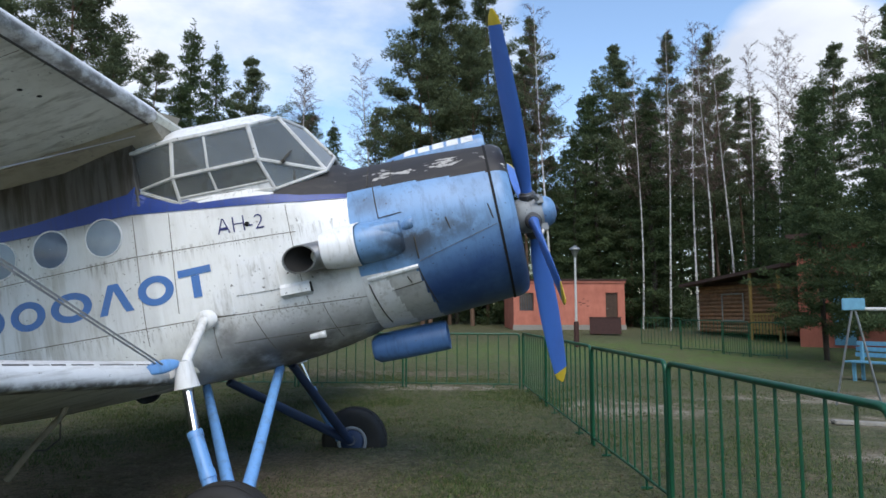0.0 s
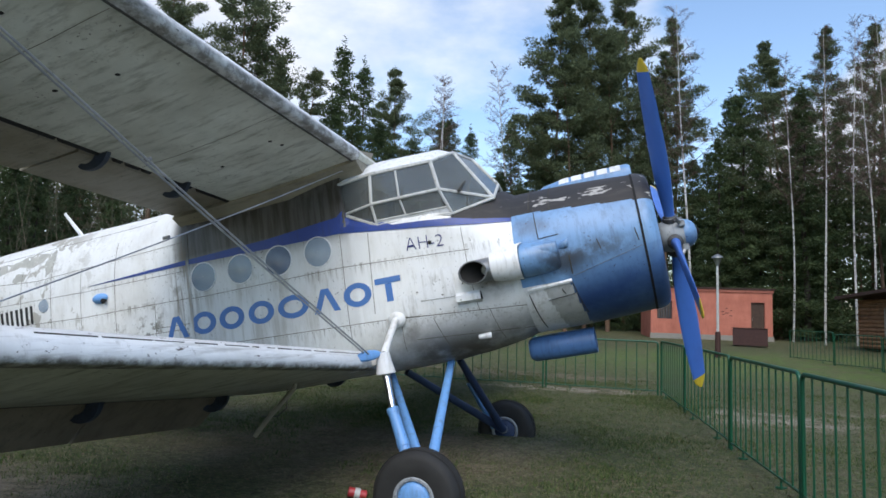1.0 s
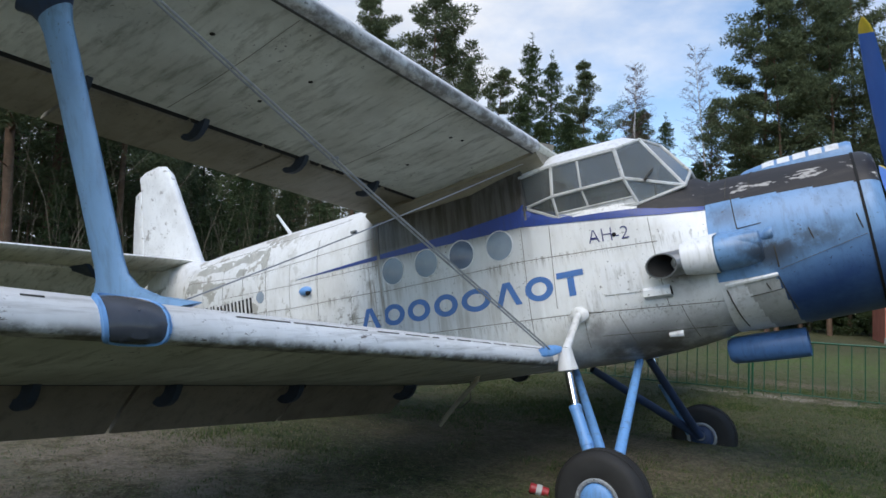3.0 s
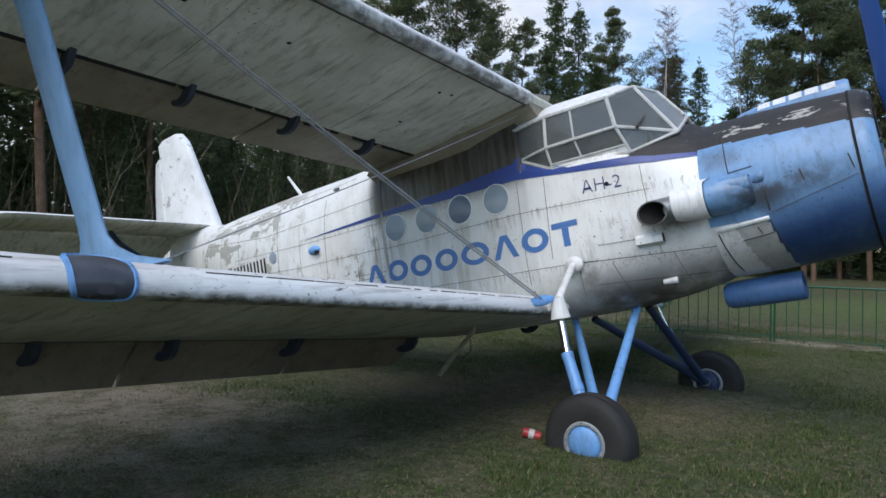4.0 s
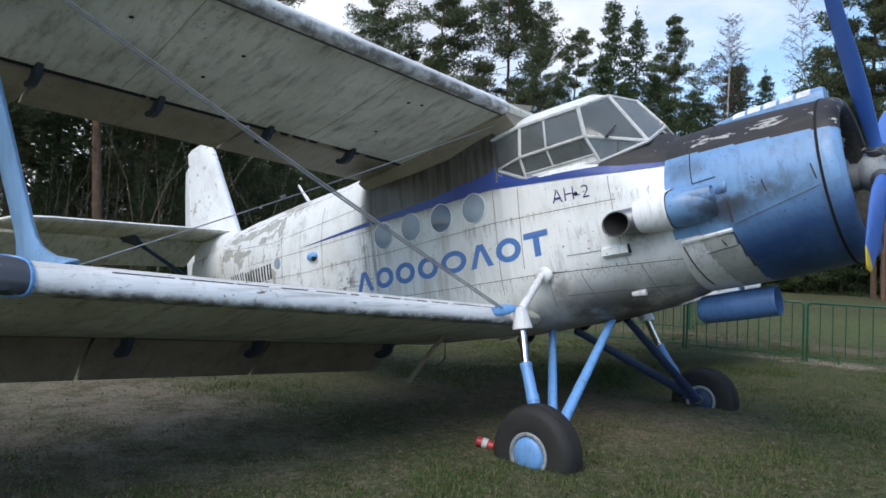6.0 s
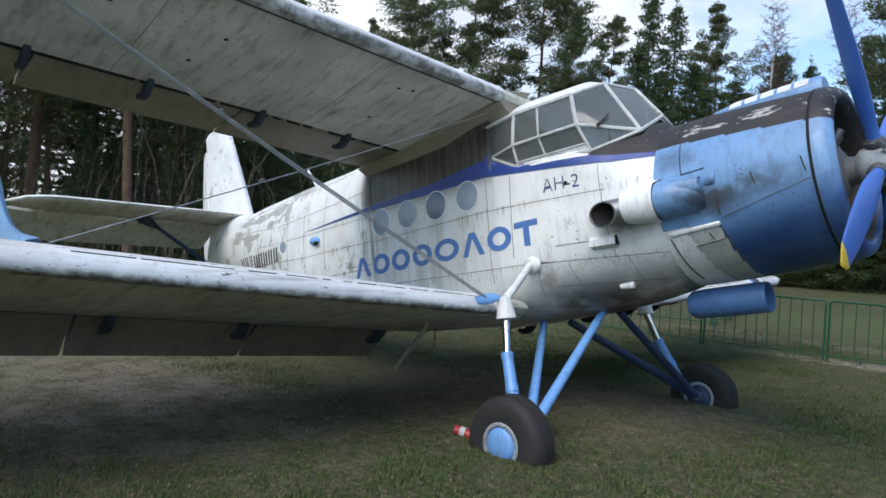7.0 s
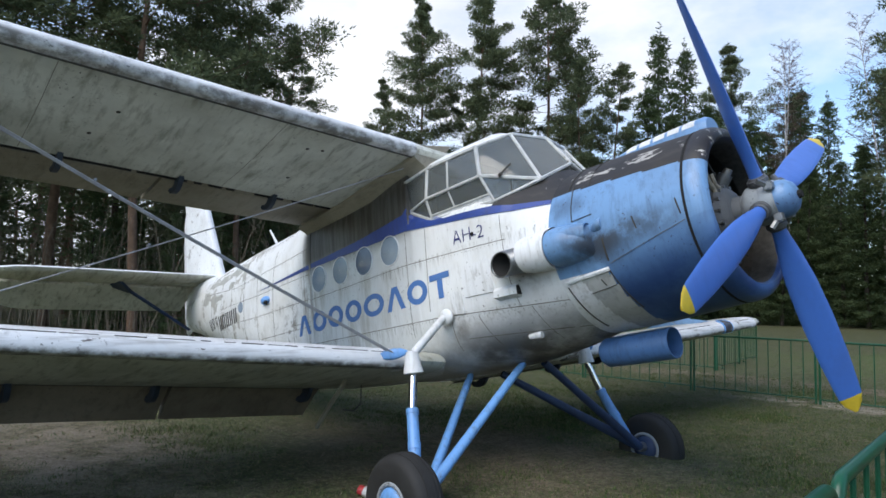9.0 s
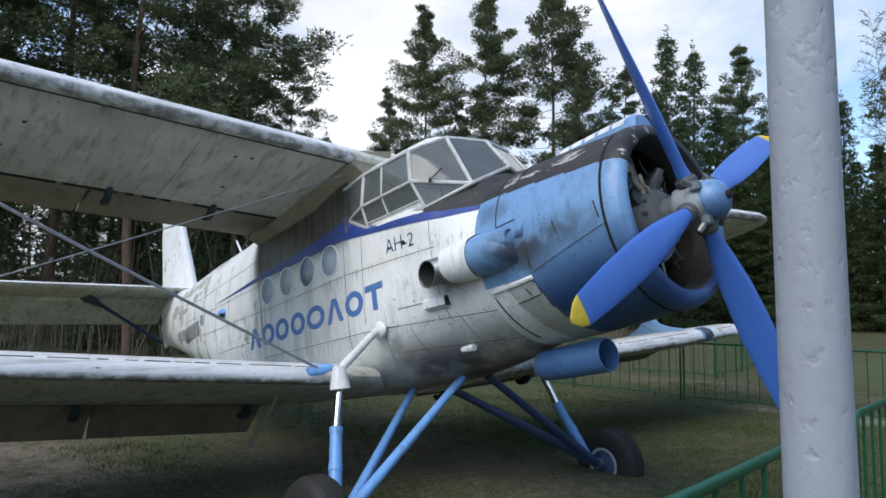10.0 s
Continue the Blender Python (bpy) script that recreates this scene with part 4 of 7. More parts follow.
def cowl_line(x0, a0, x1, a1, w=0.01, r=0.0, mat=None, name="panel_joint"):
    bm = bmesh.new()
    pts = [cowl_pt(x0 + (x1 - x0) * i / 12, a0 + (a1 - a0) * i / 12, r) for i in range(13)]
    pipe(bm, pts, w * 0.36, 6)
    return part(name, bm, mat or M_SEAM, COWL)


cowl_line(1.12, 84, 1.12, 36, 0.012)
cowl_line(1.31, 84, 1.31, 34, 0.009)
cowl_line(1.16, 38, 1.18, 10, 0.012)
cowl_line(1.18, 10, 1.36, 11, 0.010)
cowl_line(1.42, -6, 1.42, -20, 0.018)
cowl_line(1.42, -22, 2.05, -9, 0.005, -0.001, M_JOINT)
cowl_line(1.68, 2, 1.70, -6, 0.014)
cowl_line(2.01, 5, 2.03, -5, 0.014)
cowl_line(1.40, -26, 1.47, -58, 0.012)
cowl_line(1.0, -30, 1.06, -70, 0.014)
cowl_line(1.0, -27, 1.40, -25, 0.05, -0.006, M_WHITE, "panel_strip")
cowl_line(1.16, -38, 1.40, -36, 0.008)
cowl_line(1.30, -30, 1.32, -35, 0.012)

# air scoop along the top
SCOOP_ROWS = ((1.14, 0.0, 0.06), (1.25, 0.06, 0.095), (1.45, 0.095, 0.115), (1.8, 0.110, 0.12), (2.06, 0.112, 0.118), (2.09, 0.096, 0.11))


def scoop_pt(x, a, off=0.0):
    h = float(np.interp(x, [r[0] for r in SCOOP_ROWS], [r[1] for r in SCOOP_ROWS]))
    w = float(np.interp(x, [r[0] for r in SCOOP_ROWS], [r[2] for r in SCOOP_ROWS]))
    base = CZ + 0.672 - 0.012 * (x - 1.1)
    return Vector((x, (w + off) * math.cos(a), base - 0.05 + (h + 0.05 + off) * math.sin(a) ** 0.6))


bm = bmesh.new()
rows = []
for x, h, w in SCOOP_ROWS:
    rows.append([scoop_pt(x, a) for a in [math.pi * i / 16 for i in range(17)]])
loft(bm, rows, cap=True, closed=True)
SCOOP = part("air_scoop", tidy(bm), M_NOSE, COWL, "pale blue air intake fairing with bare patches")
for i in range(5):
    bm = bmesh.new()
    x = 1.40 + i * 0.125
    loft(bm, [[scoop_pt(xx, a, o) for a, o in [(radians(180 - v), 0.003) for v in (22, 32, 42, 52, 62, 72)] + [(radians(108), -0.004), (radians(158), -0.004)]] for xx in (x, x + 0.05, x + 0.1)])
    part("bare_patch", tidy(bm), M_WHITE, COWL)

# exhaust fairing, pipe and vent on the starboard side
bm = bmesh.new()
rows = []
for x, r, y in ((0.745, 0.140, -0.758), (0.80, 0.152, -0.745), (1.0, 0.165, -0.70)):
    rows.append([Vector((x + (0.03 if i in (5, 6, 7) else 0), y - r * 0.95 * math.cos(a), 1.985 + r * math.sin(a))) for i, a in enumerate([i * 2 * math.pi / 28 for i in range(28)])])
loft(bm, rows, cap=False)
FAIR = part("exhaust_fairing", tidy(bm), M_WHITE, AIR, "white sheet metal exhaust shroud")
bm = bmesh.new()
rows = []
for x, r, y in ((1.0, 0.150, -0.70), (1.012, 0.163, -0.70), (1.06, 0.168, -0.695), (1.16, 0.162, -0.675), (1.26, 0.152, -0.645), (1.315, 0.142, -0.630), (1.338, 0.125, -0.615), (1.346, 0.02, -0.56)):
    rows.append([Vector((x, y - r * math.cos(a), 1.985 + r * 0.92 * math.sin(a))) for a in [i * 2 * math.pi / 28 for i in range(28)]])
loft(bm, rows, cap=False)
part("exhaust_bulge", tidy(bm), M_NOSE, COWL, "blue bulged cover over the exhaust")
bm = bmesh.new()
loft(bm, [[Vector((x, -0.665 - r * math.cos(a), 2.055 + 0.25 * (x - 1.37) + 1.1 * r * math.sin(a))) for a in [i * 2 * math.pi / 16 for i in range(16)]] for x, r in ((1.315, 0.003), (1.335, 0.026), (1.37, 0.041), (1.415, 0.047), (1.43, 0.040), (1.432, 0.004))])
part("blister", tidy(bm), M_NOSE, COWL, "small blue blister")
bm = bmesh.new()
rows = []
for x, r, o in ((1.06, 0.03, 0.03), (1.12, 0.066, 0.0), (1.22, 0.072, 0.0), (1.33, 0.074, 0.012), (1.333, 0.064, 0.012), (1.28, 0.05, 0.0)):
    rows.append([Vector((x, -0.785 + o + 0.22 * (x - 1.06) - r * 0.8 * math.cos(a), 2.03 + r * math.copysign(abs(math.sin(a)) ** 0.6, math.sin(a)))) for a in [i * 2 * math.pi / 20 for i in range(20)]])
loft(bm, rows, cap=False)
part("cover_latch", tidy(bm), M_NOSE, COWL)
bm = bmesh.new()
tube(bm, (1.30, -0.63, 2.20), (1.40, -0.62, 2.19), 0.028, 0.036, 8)
part("small_scoop", tidy(bm), M_NOSE, COWL, "small blue air scoop")
bm = bmesh.new()
p0, p1 = Vector((0.80, -0.72, 1.97)), Vector((0.575, -0.87, 1.945))
d = (p1 - p0).normalized()
side = d.cross(Vector((0, 0, 1))).normalized()
up = side.cross(d)
rows = [[q + (side * math.cos(a) + up * math.sin(a)) * r for a in [i * 2 * math.pi / 24 for i in range(24)]] for q, r in ((p0, 0.105), (p1, 0.105), (p1, 0.095), (p0 + d * 0.05, 0.095), (p0 + d * 0.05, 0.001))]
cut = Vector((-0.22, -0.96, -0.12)).normalized()
for k in (1, 2):
    rows[k] = [q - d * ((q - p1).dot(cut) / d.dot(cut)) for q in rows[k]]
loft(bm, rows[:3], cap=False)
tidy(bm)
part("exhaust_pipe", bm, M_STEEL, AIR, "grey steel exhaust pipe, sooty inside")
bm = bmesh.new()
loft(bm, [[p1 + (q - p1) * 0.985 - d * 0.006 for q in rows[2]], rows[3], rows[4]], cap=False)
part("soot_lining", tidy(bm), M_HOLE, FUS)
bm = bmesh.new()
rows = []
for x in (0.36, 0.58):
    y = skin_y(x, 1.72)
    rows.append([Vector((x, -y + 0.02, 1.80)), Vector((x, -y - 0.035, 1.80)), Vector((x, -y - 0.06, 1.775)), Vector((x, -y - 0.055, 1.72)), Vector((x, -y + 0.02, 1.69))])
loft(bm, rows)
part("vent_hood", tidy(bm), M_WHITE, FUS, "small white air vent hood")
bm = bmesh.new()
y = skin_y(0.58, 1.74)
box(bm, (0.581, -y - 0.048, 1.712), (0.586, -y + 0.015, 1.788))
part("vent_opening", bm, M_HOLE, FUS, smooth=False)
bm = bmesh.new()
tube(bm, (0.44, -0.475, 1.385), (0.56, -0.455, 1.385), 0.022, 0.03, 8)
part("drain_vent", tidy(bm), M_WHITE, FUS)

# oil cooler duct under the nose
bm = bmesh.new()
revolve(bm, [(0.82, 0.09), (0.86, 0.118), (1.1, 0.124), (1.44, 0.124), (1.46, 0.120), (1.46, 0.112), (1.40, 0.108), (0.95, 0.10), (0.95, 0.001)], (0, 0, 1.185), "x", 40)
part("oil_cooler_duct", tidy(bm), M_DUCT, AIR, "blue tube-shaped oil cooler intake")

# ---- engine and propeller ----
bm = bmesh.new()
revolve(bm, [(1.62, 0.001), (1.62, 0.58), (1.64, 0.598), (1.64, 0.60)], (0, 0, CZ), "x", 48)
part("engine_bulkhead", tidy(bm), M_HOLE, COWL)
bm = bmesh.new()
revolve(bm, [(1.64, 0.26), (1.92, 0.26), (1.93, 0.245), (2.00, 0.238), (2.07, 0.215), (2.115, 0.175), (2.135, 0.145), (2.14, 0.11), (2.20, 0.10), (2.26, 0.095)], (0, 0, CZ), "x", 36)
ENGINE = part("crankcase", tidy(bm), M_CASE, AIR, "grey radial engine nose case")
for i in range(9):
    a = math.radians(90 + i * 40)
    rad = Vector((0, math.cos(a), math.sin(a)))
    bm = bmesh.new()
    prof = []
    for k in range(9):
        r0 = 0.26 + k * 0.028
        prof += [(r0, 0.075 if k < 6 else 0.085), (r0 + 0.012, 0.075 if k < 6 else 0.085), (r0 + 0.013, 0.062), (r0 + 0.027, 0.062)]
    rows = []
    s1 = Vector((1, 0, 0))
    s2 = rad.cross(s1)
    for r0, w in prof:
        rows.append([Vector((1.80, 0, CZ)) + rad * r0 + (s1 * math.cos(q) + s2 * math.sin(q)) * w for q in [j * 2 * math.pi / 14 for j in range(14)]])
    loft(bm, rows)
    part("cylinder", tidy(bm), M_ENGINE, ENGINE, "finned engine cylinder")
    bm = bmesh.new()
    for off in (-0.05, 0.05):
        tube(bm, Vector((1.94, 0, CZ)) + rad * 0.20 + s2 * off, Vector((1.90, 0, CZ)) + rad * 0.51 + s2 * off, 0.012, n=8)
    part("push_rod", tidy(bm), M_WIRE, ENGINE)
    bm = bmesh.new()
    pipe(bm, [Vector((1.98, 0, CZ)) + rad * 0.24 + s2 * (0.08 + 0.05 * math.sin(j)) + rad * 0.045 * j for j in range(6)], 0.008, 6)
    part("ignition_lead", tidy(bm), M_SEAM, ENGINE)

# bolts, governor, magneto and the pale cable loom on the nose case
for j in range(14):
    a = j * 2 * math.pi / 14
    bm = bmesh.new()
    tube(bm, (2.06, 0.205 * math.cos(a), CZ + 0.205 * math.sin(a)), (2.10, 0.203 * math.cos(a), CZ + 0.203 * math.sin(a)), 0.014, n=6)
    part("case_bolt", tidy(bm), M_STEEL, ENGINE)
bm = bmesh.new()
tube(bm, (1.98, 0.02, CZ + 0.16), (2.10, 0.02, CZ + 0.30), 0.055, 0.05, 14)
tube(bm, (2.10, 0.02, CZ + 0.30), (2.13, 0.02, CZ + 0.335), 0.035, 0.03, 10)
part("propeller_governor", tidy(bm), M_STEEL, ENGINE, "grey cast propeller governor")
for y in (-0.20, 0.20):
    bm = bmesh.new()
    tube(bm, (1.93, y, CZ + 0.10), (2.06, y * 1.05, CZ + 0.12), 0.06, 0.05, 12)
    part("magneto", tidy(bm), M_ENGINE, ENGINE, "dark oily magneto")
bm = bmesh.new()
loom = random.Random(3)
pts = [Vector((2.06, -0.27 + 0.02 * k + 0.02 * loom.uniform(-1, 1), CZ + 0.36 - 0.035 * k + 0.02 * loom.uniform(-1, 1))) for k in range(8)]
pipe(bm, pts, 0.022, 8)
pipe(bm, [p + Vector((0.02, 0.05, -0.01 + 0.03 * loom.uniform(-1, 1))) for p in pts[2:7]], 0.016, 8)
pipe(bm, [pts[3], pts[3] + Vector((0.03, -0.06, 0.02)), pts[3] + Vector((0.0, -0.12, 0.03))], 0.013, 8)
part("cable_loom", tidy(bm), M_LOOM, ENGINE, "cream cloth-wrapped cable loom")
bm = bmesh.new()
pipe(bm, [Vector((1.99, 0.285 * math.cos(j * 2 * math.pi / 40), CZ + 0.285 * math.sin(j * 2 * math.pi / 40))) for j in range(41)], 0.016, 8)
part("ignition_ring", tidy(bm), M_STEEL, ENGINE, "metal ignition harness ring")

bm = bmesh.new()
revolve(bm, [(2.20, 0.10), (2.24, 0.140), (2.30, 0.152), (2.40, 0.150), (2.44, 0.138)], (0, 0, CZ), "x", 36)
HUB = part("propeller_hub", tidy(bm), M_GREYCAST, AIR, "grey propeller hub")
bm = bmesh.new()
revolve(bm, [(2.42, 0.134), (2.45, 0.136), (2.495, 0.126), (2.532, 0.098), (2.552, 0.060), (2.557, 0.03)], (0, 0, CZ), "x", 36)
part("hub_cap", tidy(bm), M_NOSE, HUB, "pale blue domed hub cap")
bm = bmesh.new()
tube(bm, (2.550, 0, CZ), (2.580, 0, CZ), 0.034, 0.026, 8)
part("hub_bolt", tidy(bm), M_HOLE, HUB)
for q in range(4):
    a = radians(60 + 90 * q)
    bm = bmesh.new()
    rad = Vector((0, math.cos(a), math.sin(a)))
    tube(bm, Vector((2.46, 0, CZ)) + rad * 0.10, Vector((2.38, 0, CZ)) + rad * 0.24, 0.02, n=6)
    box(bm, Vector((2.40, -0.03, CZ - 0.03)) + rad * 0.16, Vector((2.46, 0.03, CZ + 0.03)) + rad * 0.16, 0.008)
    part("counterweight", tidy(bm), M_STEEL, HUB)

BLADE_R = 1.675
for q in range(4):
    phi = radians(207.5 + 90 * q)
    rad = Vector((0, math.cos(phi), math.sin(phi)))
    tang = Vector((0, -math.sin(phi), math.cos(phi)))
    rows, tip_rows = [], []
    for i in range(26):
        u = i / 25
        r = 0.17 + (BLADE_R - 0.17) * u
        chord = float(np.interp(u, (0, 0.05, 0.14, 0.30, 0.50, 0.72, 0.92, 1.0), (0.10, 0.105, 0.150, 0.205, 0.225, 0.212, 0.172, 0.145)))
        thick = 0.095 - u * 0.3 if u < 0.10 else 0.062 * (1 - u) + 0.012
        end = 1.0
        if u > 0.90:
            end = math.sqrt(max(0.02, 1 - ((u - 0.90) / 0.102) ** 2))
        chord *= end
        beta = radians((3, 55, -42, 38)[q] + 18 * (0.64 - u ** 0.7) * (1, 1, -1, 1)[q])     # the blade's angle from the disc
        cdir = tang * math.cos(beta) + Vector((1, 0, 0)) * math.sin(beta)
        ndir = Vector((1, 0, 0)) * math.cos(beta) - tang * math.sin(beta)
        ring = [Vector((2.345, 0, CZ)) + rad * r + cdir * (chord / 2 * math.cos(w)) + ndir * (thick / 2 * math.sin(w)) for w in [j * 2 * math.pi / 16 for j in range(16)]]
        if u <= 0.921:
            rows.append(ring)
        if u >= 0.919:
            tip_rows.append(ring)
    bm = bmesh.new()
    loft(bm, rows)
    bm2 = bmesh.new()
    base_c = Vector((2.345, 0, CZ))
    loft(bm2, [[base_c + rad * r0 + (tang * math.cos(w) + Vector((1, 0, 0)) * math.sin(w)) * rr for w in [j * 2 * math.pi / 20 for j in range(20)]] for r0, rr in ((0.10, 0.064), (0.155, 0.066), (0.158, 0.071), (0.185, 0.071), (0.19, 0.060), (0.205, 0.054))])
    part("blade_clamp", tidy(bm2), M_CLAMP, HUB, "dark steel clamp round the blade root")
    blade = part("blade", tidy(bm), M_BLADE, AIR, "blue painted metal propeller blade")
    bm = bmesh.new()
    loft(bm, [rows[-1]] + tip_rows if tip_rows[0] is not rows[-1] else tip_rows)
    part("blade_tip", tidy(bm), M_YELLOW, blade, "yellow painted blade tip")

# ---- wings ----
def wing_section(x_le, x_te, z_le, bottom, top, n=14):
    """Closed section in (x, z): bottom and top are rows of (part of the chord, height above the leading edge's middle)."""
    def curve(rows, u):
        for (a, p), (b, q) in zip(rows, rows[1:]):
            if a <= u <= b:
                return p + (q - p) * (u - a) / (b - a)
        return rows[-1][1]
    us = [0.5 * (1 - math.cos(math.pi * i / n)) for i in range(n + 1)]
    up = [(x_le + (x_te - x_le) * u, z_le + curve(top, u)) for u in us]
    down = [(x_le + (x_te - x_le) * u, z_le + curve(bottom, u)) for u in us]
    return up + down[-2:0:-1] if abs(up[-1][1] - down[-1][1]) < 1e-4 else up + down[:0:-1]




def span_wing(name, label, y0, y1, x_le, x_te, z0, slope, top, bottom, tip, side, thick=1.0, mat=None, k=16):
    """Half a wing from y0 to y1 with a rounded tip."""
    bm = bmesh.new()
    rows = []
    ys = [y0 + (y1 - tip - y0) * i / k for i in range(k + 1)] + [y1 - tip + tip * math.sin(i / 7 * math.pi / 2) for i in range(1, 8)]
    for y in ys:
        e = 1.0
        if y > y1 - tip:
            e = math.sqrt(max(0.0025, 1 - ((y - (y1 - tip)) / tip) ** 2))
        xm = x_le + (x_te - x_le) * 0.45
        sec = wing_section(xm + (x_le - xm) * e, xm + (x_te - xm) * e, 0.0, [(u, h * e ** 0.7 * thick) for u, h in bottom], [(u, h * e ** 0.7 * thick) for u, h in top])
        zc = z0 + slope * y
        rows.append([Vector((x, side * y, zc + z)) for x, z in sec])
    loft(bm, rows)
    return part(name, tidy(bm), mat or M_WING, AIR, label)


UZ, US = 3.275, 0.05      # middle of the upper leading edge at the centre line, and its rise
LZ, LS = 1.235, 0.073
UP_MAIN_TOP = [(0, 0), (0.015, 0.05), (0.05, 0.088), (0.14, 0.135), (0.35, 0.185), (0.62, 0.19), (1.0, 0.13)]
UP_MAIN_BOT = [(0, 0), (0.015, -0.032), (0.05, -0.05), (0.14, -0.064), (0.4, -0.115), (0.7, -0.155), (1.0, -0.175)]
LO_MAIN_TOP = [(0, 0), (0.015, 0.045), (0.05, 0.075), (0.14, 0.115), (0.35, 0.155), (0.62, 0.16), (1.0, 0.11)]
LO_MAIN_BOT = [(0, 0), (0.015, -0.035), (0.05, -0.055), (0.14, -0.068), (0.4, -0.10), (0.7, -0.115), (1.0, -0.10)]


def edge_curve(rows, k=5):
    """A smooth line through a few (x, z) points."""
    pts = [Vector((x, z)) for x, z in rows]
    out = []
    for i in range(len(pts) - 1):
        a, b, c, d = pts[max(i - 1, 0)], pts[i], pts[i + 1], pts[min(i + 2, len(pts) - 1)]
        for j in range(k):
            t = j / k
            out.append(0.5 * (2 * b + (c - a) * t + (2 * a - 5 * b + 4 * c - d) * t * t + (3 * b - a - 3 * c + d) * t ** 3))
    out.append(pts[-1])
    return [(p.x, p.y) for p in out]


for s in (-1, 1):
    span_wing("upper_wing", "long upper wing in stained grey-white paint", 0.0, 8.55, -0.36, -1.80, UZ, US, UP_MAIN_TOP, UP_MAIN_BOT, 0.9, s)
    span_wing("lower_wing", "shorter lower wing with a bright worn leading edge", 0.70, 6.70, -0.38, -1.86, LZ, LS, LO_MAIN_TOP, LO_MAIN_BOT, 0.75, s)

    # leading edge skins, a little proud
    for nm, y0, y1, x_le, z0, sl, rows_ in (("slat", 0.80, 7.7, -0.352, UZ, US, [(-0.62, 0.128), (-0.50, 0.105), (-0.42, 0.078), (-0.375, 0.045), (-0.352, 0.0), (-0.368, -0.036), (-0.392, -0.050), (-0.435, -0.057)]),
                                   ("leading_edge", 1.05, 5.95, -0.372, LZ, LS, [(-0.66, 0.122), (-0.52, 0.104), (-0.44, 0.078), (-0.395, 0.046), (-0.374, 0.008), (-0.372, -0.024), (-0.380, -0.050), (-0.402, -0.061), (-0.47, -0.064)])):
        bm = bmesh.new()
        smooth_rows = edge_curve(rows_)
        outer = [Vector((x, 0, z + 0.007 * max(-1, min(1, z / 0.03)))) for x, z in smooth_rows]
        ring = outer + [Vector((x - 0.012, 0, z * 0.86)) for x, z in reversed(smooth_rows)]
        loft(bm, [[Vector((p.x, s * y, z0 + sl * y + p.z)) for p in ring] for y in [y0 + (y1 - y0) * i / 24 for i in range(25)]])
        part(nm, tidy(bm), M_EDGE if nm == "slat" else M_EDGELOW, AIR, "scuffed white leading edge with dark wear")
    # dark line where the slat ends, with its fasteners
    bm = bmesh.new()
    pipe(bm, [(-0.440, s * y, UZ + US * y - 0.066) for y in [0.8 + 6.9 * i / 30 for i in range(31)]], 0.009, 6)
    part("slat_gap", bm, M_SEAM, AIR)
    dash = random.Random(8)
    y = 1.1
    while y < 5.9:
        y2 = min(5.95, y + dash.uniform(0.05, 0.34))
        if not (y2 > 4.80 and y < 5.13):
            bm = bmesh.new()
            pipe(bm, [(-0.406, s * v, LZ + LS * v + 0.064) for v in (y, (y + y2) / 2, y2)], dash.uniform(0.0035, 0.006), 5)
            part("edge_joint", bm, M_SEAM, AIR)
        y = y2 + dash.uniform(0.01, 0.10)

    # flaps and ailerons behind the gap
    for y0, y1 in ((0.85, 2.62), (2.65, 4.28), (4.31, 8.3)):
        bm = bmesh.new()
        rows = []
        for y in [y0 + (y1 - y0) * i / 8 for i in range(9)]:
            z = UZ + US * y
            rows.append([Vector((x, s * y, z + h)) for x, h in ((-1.875, 0.08), (-1.862, -0.03), (-1.872, -0.12), (-1.92, -0.162), (-2.2, -0.175), (-2.50, -0.178), (-2.505, -0.165), (-2.2, -0.02), (-1.95, 0.085))])
        loft(bm, rows)
        part("wing_flap", tidy(bm), M_FLAPGREY, AIR, "drooped fabric-covered wing flap, stained grey")
    for y0, y1 in ((1.08, 2.55), (2.58, 3.98), (4.01, 6.2)):
        bm = bmesh.new()
        rows = []
        for y in [y0 + (y1 - y0) * i / 8 for i in range(9)]:
            z = LZ + LS * y
            dz = 0.012 * (y - 1.1)
            rows.append([Vector((x, s * y, z + (h if s < 0 or h > -0.09 else -0.09 + (h + 0.09) * 0.2) - dz * max(0, (-1.9 - x)) / 0.35)) for x, h in ((-1.875, 0.08), (-1.865, -0.02), (-1.885, -0.085), (-1.95, -0.125), (-2.1, -0.22), (-2.26, -0.335), (-2.275, -0.325), (-2.15, -0.13), (-1.98, 0.05))])
        loft(bm, rows)
        part("wing_flap", tidy(bm), M_FLAPBROWN, AIR, "drooped fabric-covered lower flap, stained brown")

    # dark bars standing in for the slot's shade, left out where daylight shows
    for y0, y1 in ((0.85, 1.02), (1.06, 1.30), (1.42, 1.72), (1.95, 2.02), (2.08, 2.20), (2.28, 2.34), (2.42, 2.86), (2.92, 3.55), (3.60, 8.05)):
        bm = bmesh.new()
        n = max(2, int((y1 - y0) / 0.24))
        pipe(bm, [(-1.832, s * y, UZ + US * y - 0.150) for y in [y0 + (y1 - y0) * i / n for i in range(n + 1)]], 0.036, 8)
        part("slot_shade_bar", bm, M_HOLE, AIR)
    bm = bmesh.new()
    pipe(bm, [(-1.868, s * y, LZ + LS * y - 0.095) for y in [1.05 + 5.0 * i / 30 for i in range(31)]], 0.010, 6)
    part("flap_gap", bm, M_HOLE, AIR)

    # skin joints and drain holes under the upper wing
    def under_z(x, y):
        u = (x + 0.36) / -1.44
        for (a, p), (b, q) in zip(UP_MAIN_BOT, UP_MAIN_BOT[1:]):
            if a <= u <= b:
                return UZ + US * y + p + (q - p) * (u - a) / (b - a)
